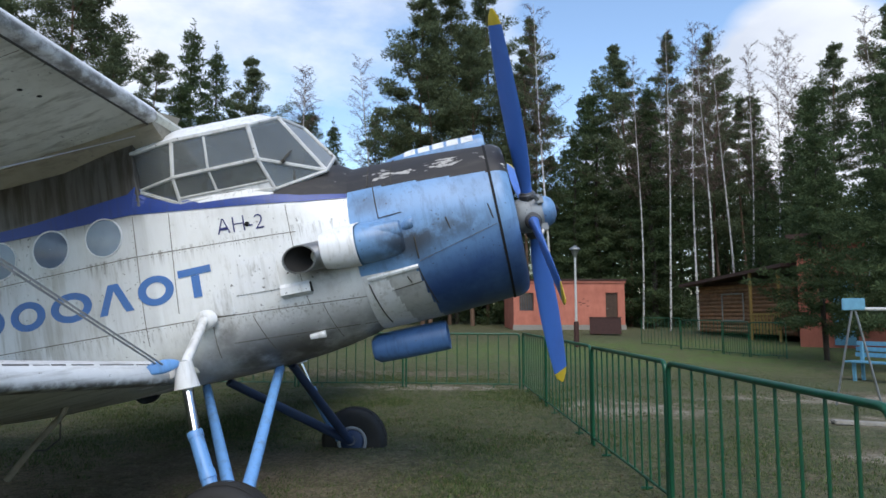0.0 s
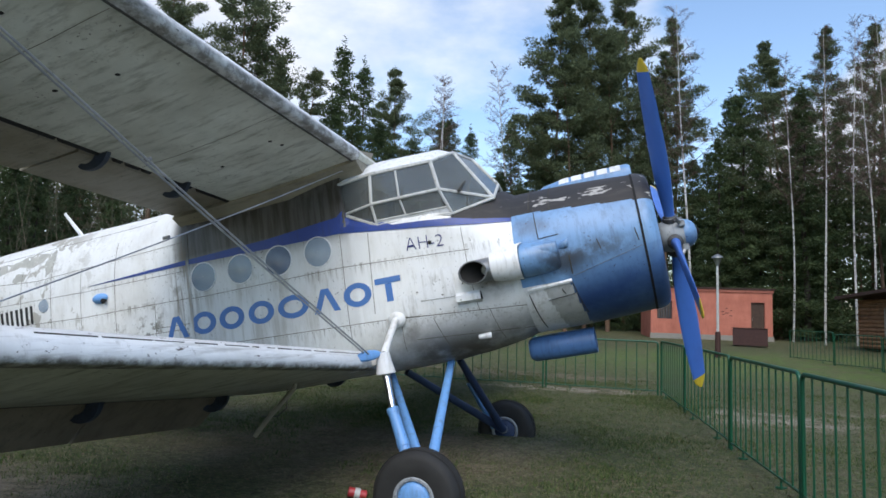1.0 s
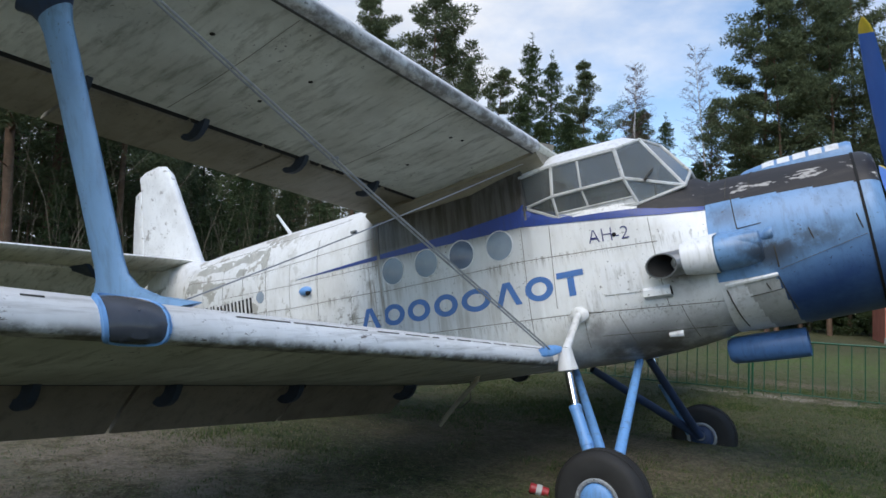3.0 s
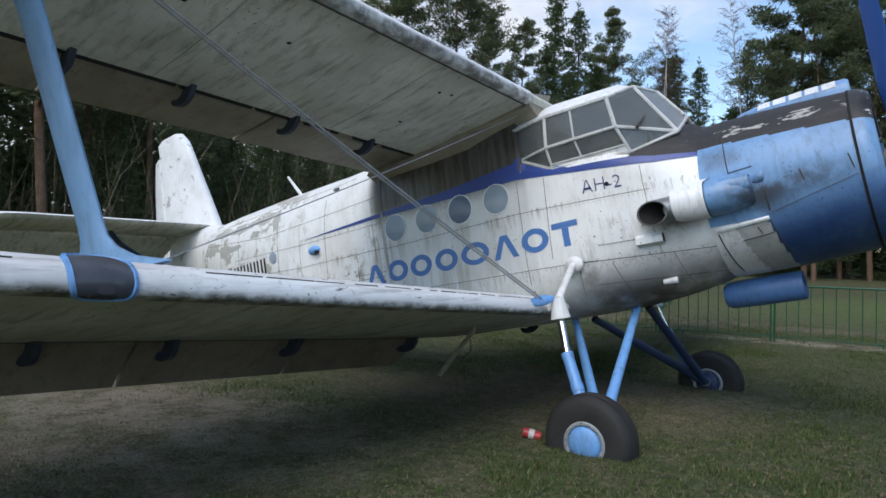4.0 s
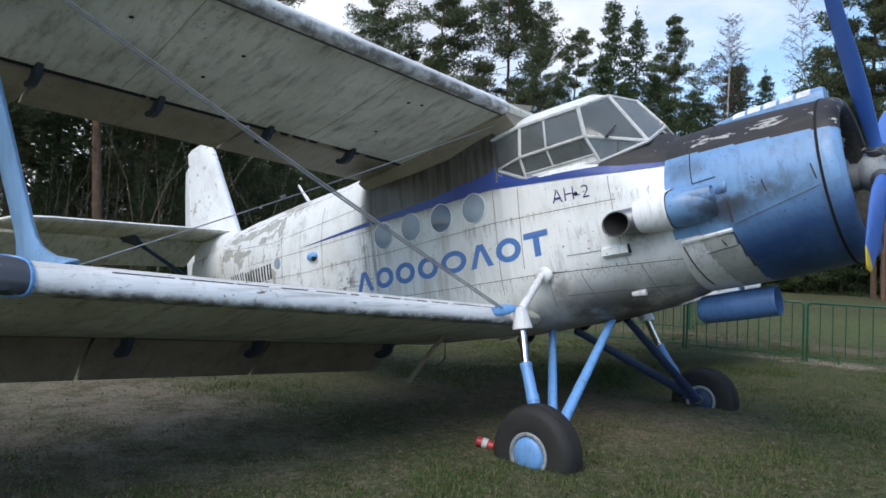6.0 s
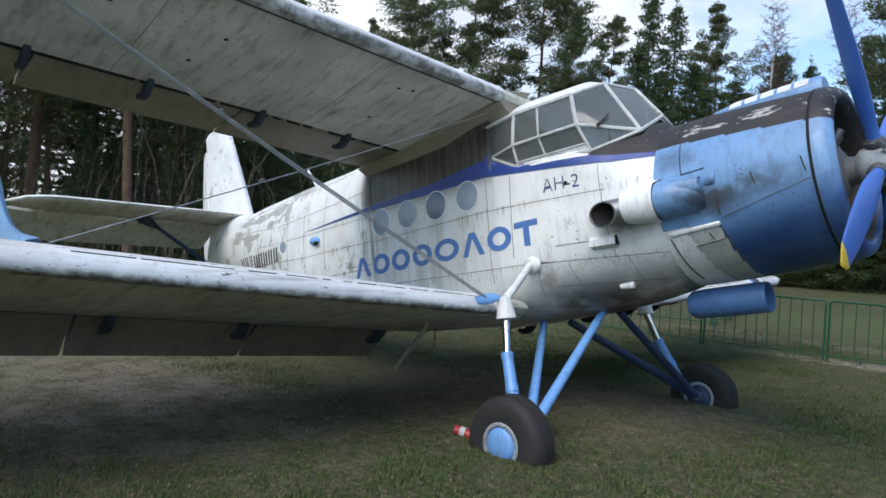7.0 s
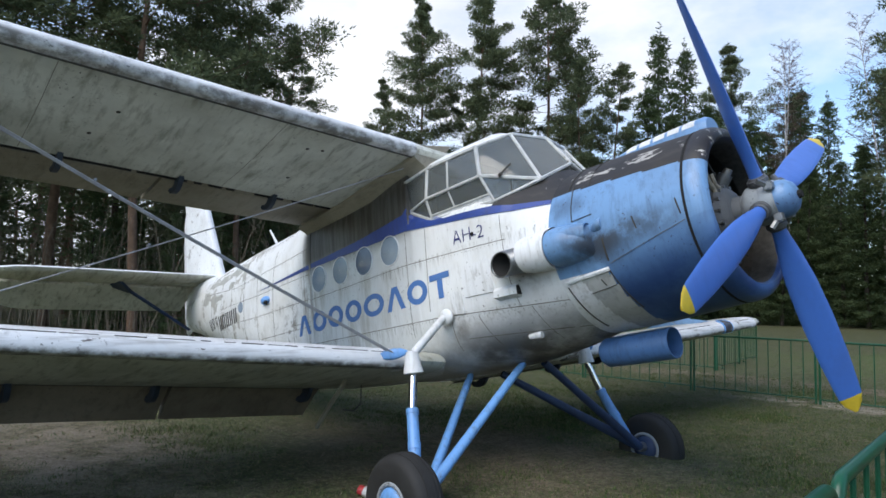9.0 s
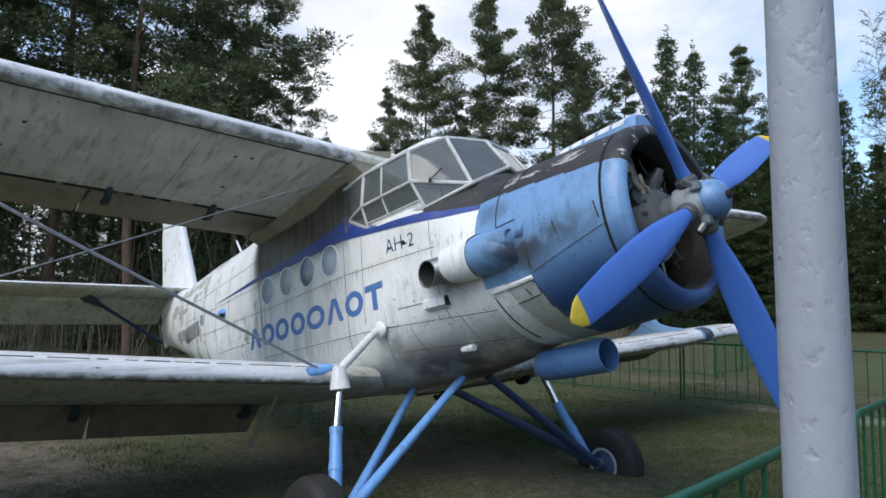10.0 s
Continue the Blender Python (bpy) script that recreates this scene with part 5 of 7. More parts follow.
        return UZ + US * y - 0.175
    for y in (2.10, 3.80, 5.55):
        bm = bmesh.new()
        pipe(bm, [(x, s * y, under_z(x, y)) for x in [-0.48 - 0.065 * k for k in range(21)]], 0.0025, 5)
        part("skin_joint", bm, M_JOINT, AIR)
    for x, y in ((-0.76, 1.75), (-0.73, 1.61), (-1.32, 1.64), (-0.9, 3.3), (-1.3, 3.4), (-0.9, 4.1)):
        bm = bmesh.new()
        bmesh.ops.create_uvsphere(bm, u_segments=10, v_segments=6, radius=0.018, matrix=Matrix.Translation((x, s * y, under_z(x, y))) @ Matrix.Diagonal((1, 1, 0.35, 1)))
        part("drain_hole", bm, M_HOLE, AIR)

    # hinge brackets
    def bracket(x, y, z, drop):
        bm = bmesh.new()
        prof = edge_curve([(0.10, 0.02), (0.06, -drop * 0.45), (0.0, -drop * 0.85), (-0.08, -drop), (-0.16, -drop * 0.9), (-0.205, -drop * 0.6), (-0.175, -drop * 0.45), (-0.12, -drop * 0.55), (-0.06, -drop * 0.35), (-0.02, 0.02)], 3)
        loft(bm, [[Vector((x + a, y + o, z + b)) for a, b in prof] for o in (-0.022, 0.022)])
        part("hinge_bracket", tidy(bm), M_BRACKET, AIR, "dark blue flap hinge bracket")
    for y in (1.55, 2.50, 3.50, 4.36, 5.6):
        bracket(-1.82, s * y, UZ + US * y - 0.155, 0.125)
    for y in (1.25, 2.72, 3.79, 4.65):
        bracket(-1.86, s * y, LZ + LS * y - 0.085, 0.145)

    # interplane strut: a narrow blade with broad feet
    yb, yt = 4.60, 4.95
    zb, zt = LZ + LS * yb + 0.125, UZ + US * yt - 0.08
    bm = bmesh.new()
    rows = []
    for i in range(25):
        u = i / 24
        foot = max(0.0, 1 - u / 0.16)
        head = max(0.0, 1 - (1 - u) / 0.18)
        half_f = 0.125 + 0.50 * foot ** 2.6 + 0.40 * head ** 2.4
        half_b = 0.100 + 0.50 * foot ** 2.6 + 0.40 * head ** 2.4
        th = 0.042 + 0.02 * foot + 0.02 * head
        y = yb + (yt - yb) * u
        z = zb + (zt - zb) * u
        xc = -1.08 + 0.0 * u
        ring = []
        for j in range(18):
            w = j * 2 * math.pi / 18
            ring.append(Vector((xc + (half_f if math.cos(w) > 0 else half_b) * math.cos(w), s * y + th * math.sin(w), z)))
        rows.append(ring)
    loft(bm, rows[:22])
    strut = part("interplane_strut", tidy(bm), M_STRUTPALE, AIR, "light blue streamlined strut between the wings")
    bm = bmesh.new()
    loft(bm, rows[21:])
    part("strut_head", tidy(bm), M_STRUTDARK, strut, "dark blue fairing under the wing")

    # bracing wires, in pairs
    for (a, b), gap in ((((-0.33, 1.33, 1.375), (-0.645, 4.92, 3.372)), 0.0075), (((-0.55, 0.83, 3.165), (-0.95, 4.52, LZ + LS * 4.52 + 0.16)), 0.005)):
        for o in (-gap, gap):
            bm = bmesh.new()
            pa, pb = Vector((a[0] + o * 2, s * a[1], a[2])), Vector((b[0] + o * 2, s * b[1], b[2]))
            sag = [pa.lerp(pb, i / 10) - Vector((0, 0, 0.02 * math.sin(math.pi * i / 10))) for i in range(11)]
            pipe(bm, sag, 0.0068 if gap > 0.006 else 0.0038, 6)
            part("bracing_wire", bm, M_WIRE, AIR, "grey streamlined bracing wire")
        bm = bmesh.new()
        q = Vector((a[0], s * a[1], a[2])).lerp(Vector((b[0], s * b[1], b[2])), 0.62)
        box(bm, q - Vector((0.026, 0.009, 0.011)), q + Vector((0.026, 0.009, 0.008)), 0.004)
        part("wire_spacer", bm, M_STEEL, AIR)

    # landing lamp in the lower leading edge
    line = edge_curve([(-0.66, 0.129), (-0.52, 0.111), (-0.44, 0.085), (-0.395, 0.053), (-0.372, 0.010), (-0.370, -0.026), (-0.378, -0.056), (-0.402, -0.068), (-0.47, -0.072), (-0.60, -0.086)], 8)
    arc = [0.0]
    for (xa, za), (xb, zb2) in zip(line, line[1:]):
        arc.append(arc[-1] + math.hypot(xb - xa, zb2 - za))

    def lamp_pt(y, d, off):
        x = float(np.interp(d, arc, [q[0] for q in line]))
        z = float(np.interp(d, arc, [q[1] for q in line]))
        x2 = float(np.interp(d + 0.012, arc, [q[0] for q in line])) - float(np.interp(d - 0.012, arc, [q[0] for q in line]))
        z2 = float(np.interp(d + 0.012, arc, [q[1] for q in line])) - float(np.interp(d - 0.012, arc, [q[1] for q in line]))
        n = Vector((-z2, 0, x2)).normalized()
        return Vector((x, s * y, LZ + LS * y + z)) + n * off

    def lamp_ring(f, off, n=40):
        ring = []
        for k in range(n):
            w = 2 * math.pi * k / n
            cy, cd = math.copysign(abs(math.cos(w)) ** 0.75, math.cos(w)), math.copysign(abs(math.sin(w)) ** 0.75, math.sin(w))
            ring.append(lamp_pt(4.965 + 0.125 * f * cy, 0.310 + 0.150 * f * cd, off))
        return ring
    bm = bmesh.new()
    loft(bm, [lamp_ring(1.17, -0.006), lamp_ring(1.14, 0.014), lamp_ring(1.02, 0.018), lamp_ring(0.98, 0.006)], cap=False)
    part("lamp_frame", tidy(bm), M_STRUT, AIR, "blue frame round the landing lamp")
    bm = bmesh.new()
    loft(bm, [lamp_ring(1.0, 0.010), lamp_ring(0.8, 0.017), lamp_ring(0.6, 0.021), lamp_ring(0.4, 0.024), lamp_ring(0.2, 0.025), lamp_ring(0.02, 0.025)], cap=False)
    part("lamp_glass", tidy(bm), M_LAMPGLASS, AIR, "dark oval glass of the landing lamp")
    bm = bmesh.new()
    bmesh.ops.create_uvsphere(bm, u_segments=12, v_segments=8, radius=0.05, matrix=Matrix.Translation((-0.45, s * 6.15, LZ + LS * 6.15)))
    part("position_lamp", bm, M_BRACKET, AIR)

    # root fitting of the lower wing, its short strut and wire shoe
    bm = bmesh.new()
    rows = []
    for z, rx, ry in ((1.375, 0.045, 0.045), (1.37, 0.058, 0.055), (1.30, 0.066, 0.062), (1.235, 0.078, 0.076), (1.195, 0.088, 0.082), (1.19, 0.076, 0.070)):
        rows.append([Vector((-0.245 + rx * math.cos(w), s * 1.195 + ry * math.sin(w), z)) for w in [j * 2 * math.pi / 20 for j in range(20)]])
    loft(bm, rows)
    part("root_fitting", tidy(bm), M_WHITE, AIR, "white cast fitting at the wing root")
    bm = bmesh.new()
    rows = []
    for u in [i / 8 for i in range(9)]:
        c = Vector((-0.37 + 0.10 * u, s * (1.40 - 0.16 * u), LZ + LS * 1.3 + 0.03 + 0.015 * u))
        r = 0.026 + 0.058 * math.sin(math.pi * min(1, u * 0.9 + 0.1))
        rows.append([c + Vector((0.75 * r * math.cos(w), 0.6 * r * math.cos(w), r * 0.55 * math.sin(w))) for w in [j * 2 * math.pi / 16 for j in range(16)]])
    loft(bm, rows)
    part("wire_shoe", tidy(bm), M_STRUT, AIR, "light blue cover where the wires end")
    bm = bmesh.new()
    tube(bm, (-0.235, s * 0.80, 1.66), (-0.245, s * 1.17, 1.36), 0.032, 0.036, 12)
    tube(bm, (-0.245, s * 1.17, 1.36), (-0.245, s * 1.195, 1.28), 0.036, 0.04, 12)
    bmesh.ops.create_uvsphere(bm, u_segments=16, v_segments=10, radius=0.075, matrix=Matrix.Translation((-0.235, s * 0.775, 1.66)) @ Matrix.Diagonal((1.2, 0.5, 1.0, 1)))
    part("root_strut", tidy(bm), M_WHITE, AIR, "short white strut from fuselage to wing root")
    # fairing between the wing root and the belly
    bm = bmesh.new()
    rows = []
    for y, zc, h, x0 in ((0.40, 1.275, 0.100, -0.62), (0.60, 1.290, 0.104, -0.56), (0.74, 1.302, 0.104, -0.50), (0.86, 1.306, 0.100, -0.44), (1.00, 1.312, 0.094, -0.37), (1.16, 1.318, 0.084, -0.31)):
        x1 = -2.1
        rows.append([Vector((x0 + (x1 - x0) * 0.5 * (1 - math.cos(w)), s * y, zc + h * math.copysign(abs(math.sin(w)) ** 0.7, math.sin(w)))) for w in [j * 2 * math.pi / 40 for j in range(40)]])
    loft(bm, rows)
    part("root_fairing", tidy(bm), M_WHITE, AIR, "white fairing between belly and lower wing")

    # ---- undercarriage ----
    wx, wy, wz = 0.065, 1.655, 0.262
    axle = Vector((wx, s * 1.44, wz + 0.03))
    bm = bmesh.new()
    tube(bm, (-0.245, s * 1.195, 1.22), (-0.185, s * 1.30, 0.86), 0.036, n=16)
    part("oleo_piston", tidy(bm), M_CHROME, AIR, "polished steel shock absorber piston")
    bm = bmesh.new()
    tube(bm, (-0.192, s * 1.29, 0.895), (-0.03, s * 1.45, 0.33), 0.047, 0.050, 16)
    tube(bm, (-0.195, s * 1.287, 0.905), (-0.184, s * 1.298, 0.865), 0.052, 0.052, 16)
    tube(bm, (-0.12, s * 1.36, 0.65), (-0.105, s * 1.375, 0.60), 0.053, 0.053, 16)
    part("oleo_cylinder", tidy(bm), M_STRUT, AIR, "light blue shock absorber leg")
    for root in ((0.04, 0.15, 1.20), (-0.58, 0.22, 1.16)):
        bm = bmesh.new()
        p, q = Vector((root[0], s * root[1], root[2])), axle
        tube(bm, p, q, 0.038, 0.050, 14, flat=0.85)
        # the far side takes the darker copy, its shade put into the colour
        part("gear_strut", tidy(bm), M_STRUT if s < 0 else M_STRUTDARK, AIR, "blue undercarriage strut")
    bm = bmesh.new()
    tube(bm, axle, (wx, s * 1.62, wz), 0.05, 0.05, 14)
    part("axle", tidy(bm), M_STEEL, AIR)
    bm = bmesh.new()
    R = 0.365
    prof = []
    for i in range(19):
        w = math.pi * (i / 18) + math.pi
        prof.append((0.125 * math.cos(w), 0.235 + 0.115 * abs(math.sin(w)) ** 0.55))
    prof = [(-0.09, 0.150), (-0.119, 0.158), (-0.126, 0.185)] + [(a, r) for a, r in prof] + [(0.126, 0.185), (0.119, 0.158), (0.09, 0.150)]
    revolve(bm, prof, (wx, s * wy, wz), "y", 64)
    wheel = part("tyre", tidy(bm), M_RUBBER, AIR, "black grooved tyre sunk into the grass")
    for g in (-0.05, -0.018, 0.018, 0.05):
        bm = bmesh.new()
        revolve(bm, [(g - 0.005, 0.3465), (g - 0.004, 0.3515), (g + 0.004, 0.3515), (g + 0.005, 0.3465)], (wx, s * wy, wz), "y", 64)
        part("tread_rib", tidy(bm), M_RUBBER, wheel)
    for d in (-1, 1):
        bm = bmesh.new()
        revolve(bm, [(d * 0.090, 0.163), (d * 0.124, 0.163), (d * 0.131, 0.154), (d * 0.128, 0.136), (d * 0.108, 0.126)], (wx, s * wy, wz), "y", 48)
        part("rim", tidy(bm), M_GREYCAST, wheel, "grey riveted wheel rim")
    for d in (-1, 1):
        bm = bmesh.new()
        revolve(bm, [(d * 0.106, 0.130), (d * 0.124, 0.124), (d * 0.140, 0.10), (d * 0.150, 0.05), (d * 0.153, 0.002)], (wx, s * wy, wz), "y", 40)
        # far wheel covers use the darker copy too, as painted shade
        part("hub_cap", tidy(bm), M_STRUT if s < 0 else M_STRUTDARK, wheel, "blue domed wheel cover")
    for j in range(20):
        w = j * 2 * math.pi / 20
        bm = bmesh.new()
        bmesh.ops.create_uvsphere(bm, u_segments=6, v_segments=4, radius=0.008, matrix=Matrix.Translation((wx + 0.143 * math.cos(w), s * wy + s * 0.131, wz + 0.143 * math.sin(w))))
        part("rivet", bm, M_STEEL, wheel)

# ---- tail ----
def blade_solid(name, outline, thick, material, label, m=None):
    """A thin solid of the given (x, z) outline with softened edges."""
    bm = bmesh.new()
    n = len(outline)
    cx, cz = sum(p[0] for p in outline) / n, sum(p[1] for p in outline) / n
    rows = []
    for y, f in ((-thick * 0.15, 1.0), (-thick * 0.38, 0.965), (-thick * 0.5, 0.86), (-thick * 0.5, 0.4)):
        rows.append([Vector((cx + (x - cx) * f, y, cz + (z - cz) * f)) for x, z in outline])
    full = rows[::-1] + [[Vector((p.x, -p.y, p.z)) for p in r] for r in rows]
    loft(bm, full)
    tidy(bm)
    if m is not None:
        bm.transform(m)
    return part(name, bm, material, AIR, label)


blade_solid("fin", [(-6.38, 3.30), (-6.60, 3.85), (-6.83, 4.40), (-7.00, 4.82), (-7.10, 5.05), (-7.24, 5.20), (-7.42, 5.25), (-7.80, 5.24), (-7.92, 5.18), (-7.90, 4.95), (-7.86, 3.90), (-7.85, 3.20), (-7.0, 3.2)], 0.13, M_FIN, "white tail fin with worn paint")
swing = Matrix.Translation((-7.88, 0, 0)) @ Matrix.Rotation(radians(-17), 4, "Z") @ Matrix.Translation((7.88, 0, 0))
blade_solid("rudder", [(-7.90, 4.94), (-8.05, 4.98), (-8.20, 4.97), (-8.36, 4.5), (-8.46, 4.0), (-8.50, 3.4), (-8.46, 2.95), (-8.30, 2.72), (-7.90, 2.70)], 0.10, M_FIN, "white rudder turned to one side", swing)
for s in (-1, 1):
    bm = bmesh.new()
    rows = []
    for i in range(17):
        u = i / 16
        y = 0.05 + 3.33 * u
        e = 1.0 if u < 0.8 else math.sqrt(max(0.01, 1 - ((u - 0.8) / 0.202) ** 2))
        xm = -7.2
        x0, x1 = xm + 0.62 * e, xm - 0.20 * e
        rows.append([Vector((x0 + (x1 - x0) * 0.5 * (1 - math.cos(w)), s * y, 3.475 + 0.065 * e ** 0.6 * math.sin(w))) for w in [j * 2 * math.pi / 18 for j in range(18)]])
    loft(bm, rows)
    tidy(bm)
    for f in bm.faces:
        if f.normal.z > -0.1 and f.calc_center_median().x > -6.9:
            f.material_index = 1
    part("tailplane", bm, [M_WING, M_EDGELOW], AIR, "white tailplane")
    bm = bmesh.new()
    rows = []
    for i in range(17):
        u = i / 16
        y = 0.12 + 3.22 * u
        e = 1.0 if u < 0.75 else math.sqrt(max(0.01, 1 - ((u - 0.75) / 0.252) ** 2))
        x0, x1 = -7.40, -7.40 - 0.68 * e
        rows.append([Vector((x0 + (x1 - x0) * v, s * y, 3.46 - 0.32 * v * e + h * e)) for v, h in ((0, 0.05), (0, -0.05), (0.1, -0.05), (0.6, -0.025), (1, -0.005), (1, 0.005), (0.6, 0.025), (0.1, 0.05))])
    loft(bm, rows)
    part("elevator", tidy(bm), M_WING, AIR, "drooped grey-white elevator")
    bm = bmesh.new()
    tube(bm, (-7.25, s * 1.42, 3.42), (-7.25, s * 0.28, 2.66), 0.055, 0.045, 10, flat=0.5)
    loft(bm, [[Vector((-7.0, s * 1.45, 3.43)), Vector((-7.5, s * 1.45, 3.43)), Vector((-7.30, s * 1.20, 3.28)), Vector((-7.2, s * 1.20, 3.28))], [Vector((-7.0, s * 1.52, 3.43)), Vector((-7.5, s * 1.52, 3.43)), Vector((-7.30, s * 1.26, 3.28)), Vector((-7.2, s * 1.26, 3.28))]])
    part("tail_strut", tidy(bm), M_STRUTDARK, AIR, "dark blue strut under the tailplane")
# swept root fairing of the tailplane
bm = bmesh.new()
rows = []
for x, y, z in ((-6.0, 0.40, 0.22), (-6.5, 0.36, 0.34), (-7.0, 0.28, 0.42), (-7.6, 0.18, 0.40)):
    rows.append([Vector((x, y * math.cos(w), 3.12 + z * math.sin(w))) for w in [math.pi * j / 16 for j in range(17)]])
loft(bm, rows)
part("fin_fairing", tidy(bm), M_WHITE, AIR)

# aerial, navigation lamp, wing fairing at the roof, ladder rail
bm = bmesh.new()
tube(bm, (-4.48, 0, 3.39), (-4.76, 0, 3.785), 0.032, 0.020, 10, flat=0.5)
part("aerial_mast", tidy(bm), M_WHITE, AIR, "short white aerial mast")
for s in (-1, 1):
    bm = bmesh.new()
    bmesh.ops.create_uvsphere(bm, u_segments=18, v_segments=12, radius=1.0, matrix=Matrix.Translation((-3.62, s * (skin_y(-3.6, 2.46) + 0.01), 2.465)) @ Matrix.Diagonal((0.10, 0.05, 0.055, 1)))
    part("side_lamp_fairing", bm, M_STRUT, FUS, "small light blue teardrop fairing")
    bm = bmesh.new()
    tube(bm, (-3.56, s * (skin_y(-3.6, 2.46) + 0.045), 2.425), (-3.52, s * (skin_y(-3.6, 2.46) + 0.048), 2.425), 0.03, 0.02, 8)
    part("lamp_opening", bm, M_HOLE, FUS)
    # closing panel between cabin roof and wing root
    bm = bmesh.new()
    loft(bm, [[Vector((-0.40, s * 0.60, 3.10)), Vector((-0.40, s * 0.80, 3.24)), Vector((-0.40, s * 0.80, 3.36)), Vector((-0.40, s * 0.30, 3.44))],
              [Vector((-1.2, s * 0.70, 2.98)), Vector((-1.2, s * 0.86, 3.14)), Vector((-1.2, s * 0.86, 3.40)), Vector((-1.2, s * 0.30, 3.46))],
              [Vector((-2.5, s * 0.66, 2.98)), Vector((-2.5, s * 0.86, 3.10)), Vector((-2.5, s * 0.80, 3.18)), Vector((-2.5, s * 0.30, 3.36))]])
    part("roof_fairing", tidy(bm), M_FLAPGREY, AIR)
bm = bmesh.new()
pipe(bm, [(-1.02, -1.35, 1.24), (-1.055, -1.353, 1.185), (-1.25, -1.38, 1.03), (-1.451, -1.41, 0.844)], 0.022, 8)
part("hanging_strap", tidy(bm), M_FLAPGREY, AIR, "grey strap hanging under the wing root")
bm = bmesh.new()
pipe(bm, [(-1.35, -0.95, 1.20), (-1.38, -0.95, 1.02), (-1.48, -0.97, 0.96), (-1.62, -1.0, 0.98)], 0.006, 6)
part("loose_cable", tidy(bm), M_SEAM, AIR)

# ---- fence round the aircraft ----
def fence_panel(p, q, z_top=1.262, z_low=0.285, bars=10, group="green fence round the aircraft", post=0.0205, bar_r=0.0095, far=False):
    """A barrier panel of bent tube with upright bars between two places of the plan."""
    a, b = at(*p), at(*q)
    d = (b - a).normalized()
    a, b = a + d * 0.035, b - d * 0.035
    length = (b - a).length
    base = Matrix.Translation((a + b) / 2) @ Matrix.Rotation(math.atan2(d.y, d.x), 4, "Z")
    za, zb_ = ground_z(a.x, a.y), ground_z(b.x, b.y)
    lift = (za + zb_) / 2
    base = Matrix.Translation((0, 0, lift)) @ base
    t = thing("fence_panel", "green painted tubular barrier panel standing on grass", "fence", base, group)
    h, lo, r = (z_top - GROUND) * K, (z_low - GROUND) * K, 0.07
    L = length / 2
    n = 6 if far else 10
    bm = bmesh.new()
    pts = [(-L, 0, -0.03), (-L, 0, h - r)] + [(-L + r - r * math.cos(w), 0, h - r + r * math.sin(w)) for w in (0.4, 0.8, 1.2)] + [(-L + r, 0, h), (L - r, 0, h)]
    pts += [(L - r + r * math.sin(w), 0, h - r + r * math.cos(w)) for w in (0.4, 0.8, 1.2)] + [(L, 0, h - r), (L, 0, -0.03)]
    pipe(bm, pts, post, n)
    part("frame", bm, M_FENCE, t, scale=1)
    bm = bmesh.new()
    tube(bm, (-L, 0, lo), (L, 0, lo), post * 0.6, n=n)
    part("bottom_rail", bm, M_FENCE, t, scale=1)
    bm = bmesh.new()
    tube(bm, (0, 0, lo), (0, 0, h), bar_r, n=6)
    me = None
    for i in range(bars):
        x = -L + 2 * L * (i + 1) / (bars + 1)
        if me is None:
            ob = part("bar", bm, M_FENCE, t, scale=1)
            me = ob.data
        else:
            ob = new("bar", me)
            ob.parent = t
        ob.location.x = x
    for x in (-L * 0.55, L * 0.55):
        bm = bmesh.new()
        tube(bm, (x, 0, -0.02), (x, 0, lo), post * 0.6, n=6)
        tube(bm, (x, -0.05, 0.008), (x, 0.05, 0.008), post * 0.5, n=6)
        part("foot", bm, M_FENCE, t, scale=1)
    return t


RIGHT = [(1.93, 7.70), (2.24, 5.02), (2.59, 2.03), (2.875, -0.31), (3.184, -2.764), (3.424, -4.824)]
for p, q in zip(RIGHT, RIGHT[1:]):
    fence_panel(p, q)
REAR = [(1.90, 7.72), (-0.42, 7.80), (-2.55, 7.55), (-4.95, 7.40), (-7.4, 7.3), (-9.9, 7.3), (-12.4, 7.2), (-14.9, 7.0)]
for p, q in zip(REAR, REAR[1:]):
    fence_panel(p, q)
for p, q in (((-4.3, 12.2), (-4.65, 14.3)), ((-4.65, 14.3), (-5.05, 16.4)), ((-4.3, 12.2), (-6.6, 12.0))):
    fence_panel(p, q, group="far yard fence", far=True)

# ---- grey pole beside the fence ----
pole = thing("lamp_pole", "thick grey painted pole with a rough chipped surface beside the fence", "pole", Matrix.Translation(at(3.643, -2.757)) @ Matrix.Rotation(radians(-0.42), 4, Vector((-0.43, 0.90, 0))))
bm = bmesh.new()
revolve(bm, [(-0.2, 0.062), (0.0, 0.061), (2.0, 0.0572), (4.0, 0.054), (6.0, 0.050), (6.0, 0.001)], (0, 0, 0), "z", 40)
for v in bm.verts:
    v.co += Vector((v.co.x, v.co.y, 0)) * 0.03 * noise.noise(v.co * 14)
part("shaft", tidy(bm), M_POLE, pole, scale=1)

# ---- buildings beyond the fence ----
EYE = Vector((1.81, -6.87, 1.53))     # a middle place on the path, from which bearings are taken


def bearing(az, dist):
    a = radians(az)
    return Vector((EYE.x - math.sin(a) * dist, EYE.y + math.cos(a) * dist, 0))


M_BRICKPINK = aged_paint("pink_render", (0.50, 0.175, 0.120), (0.27, 0.085, 0.055), 0.85, 0.36, 0.70, chip=(0.20, 0.12, 0.09), chip_at=0.64, bump_s=0.5)
M_BRICKRED = aged_paint("red_brick_wall", (0.36, 0.12, 0.08), (0.22, 0.09, 0.06), 0.9, 0.45, 0.75, bump_s=0.6)
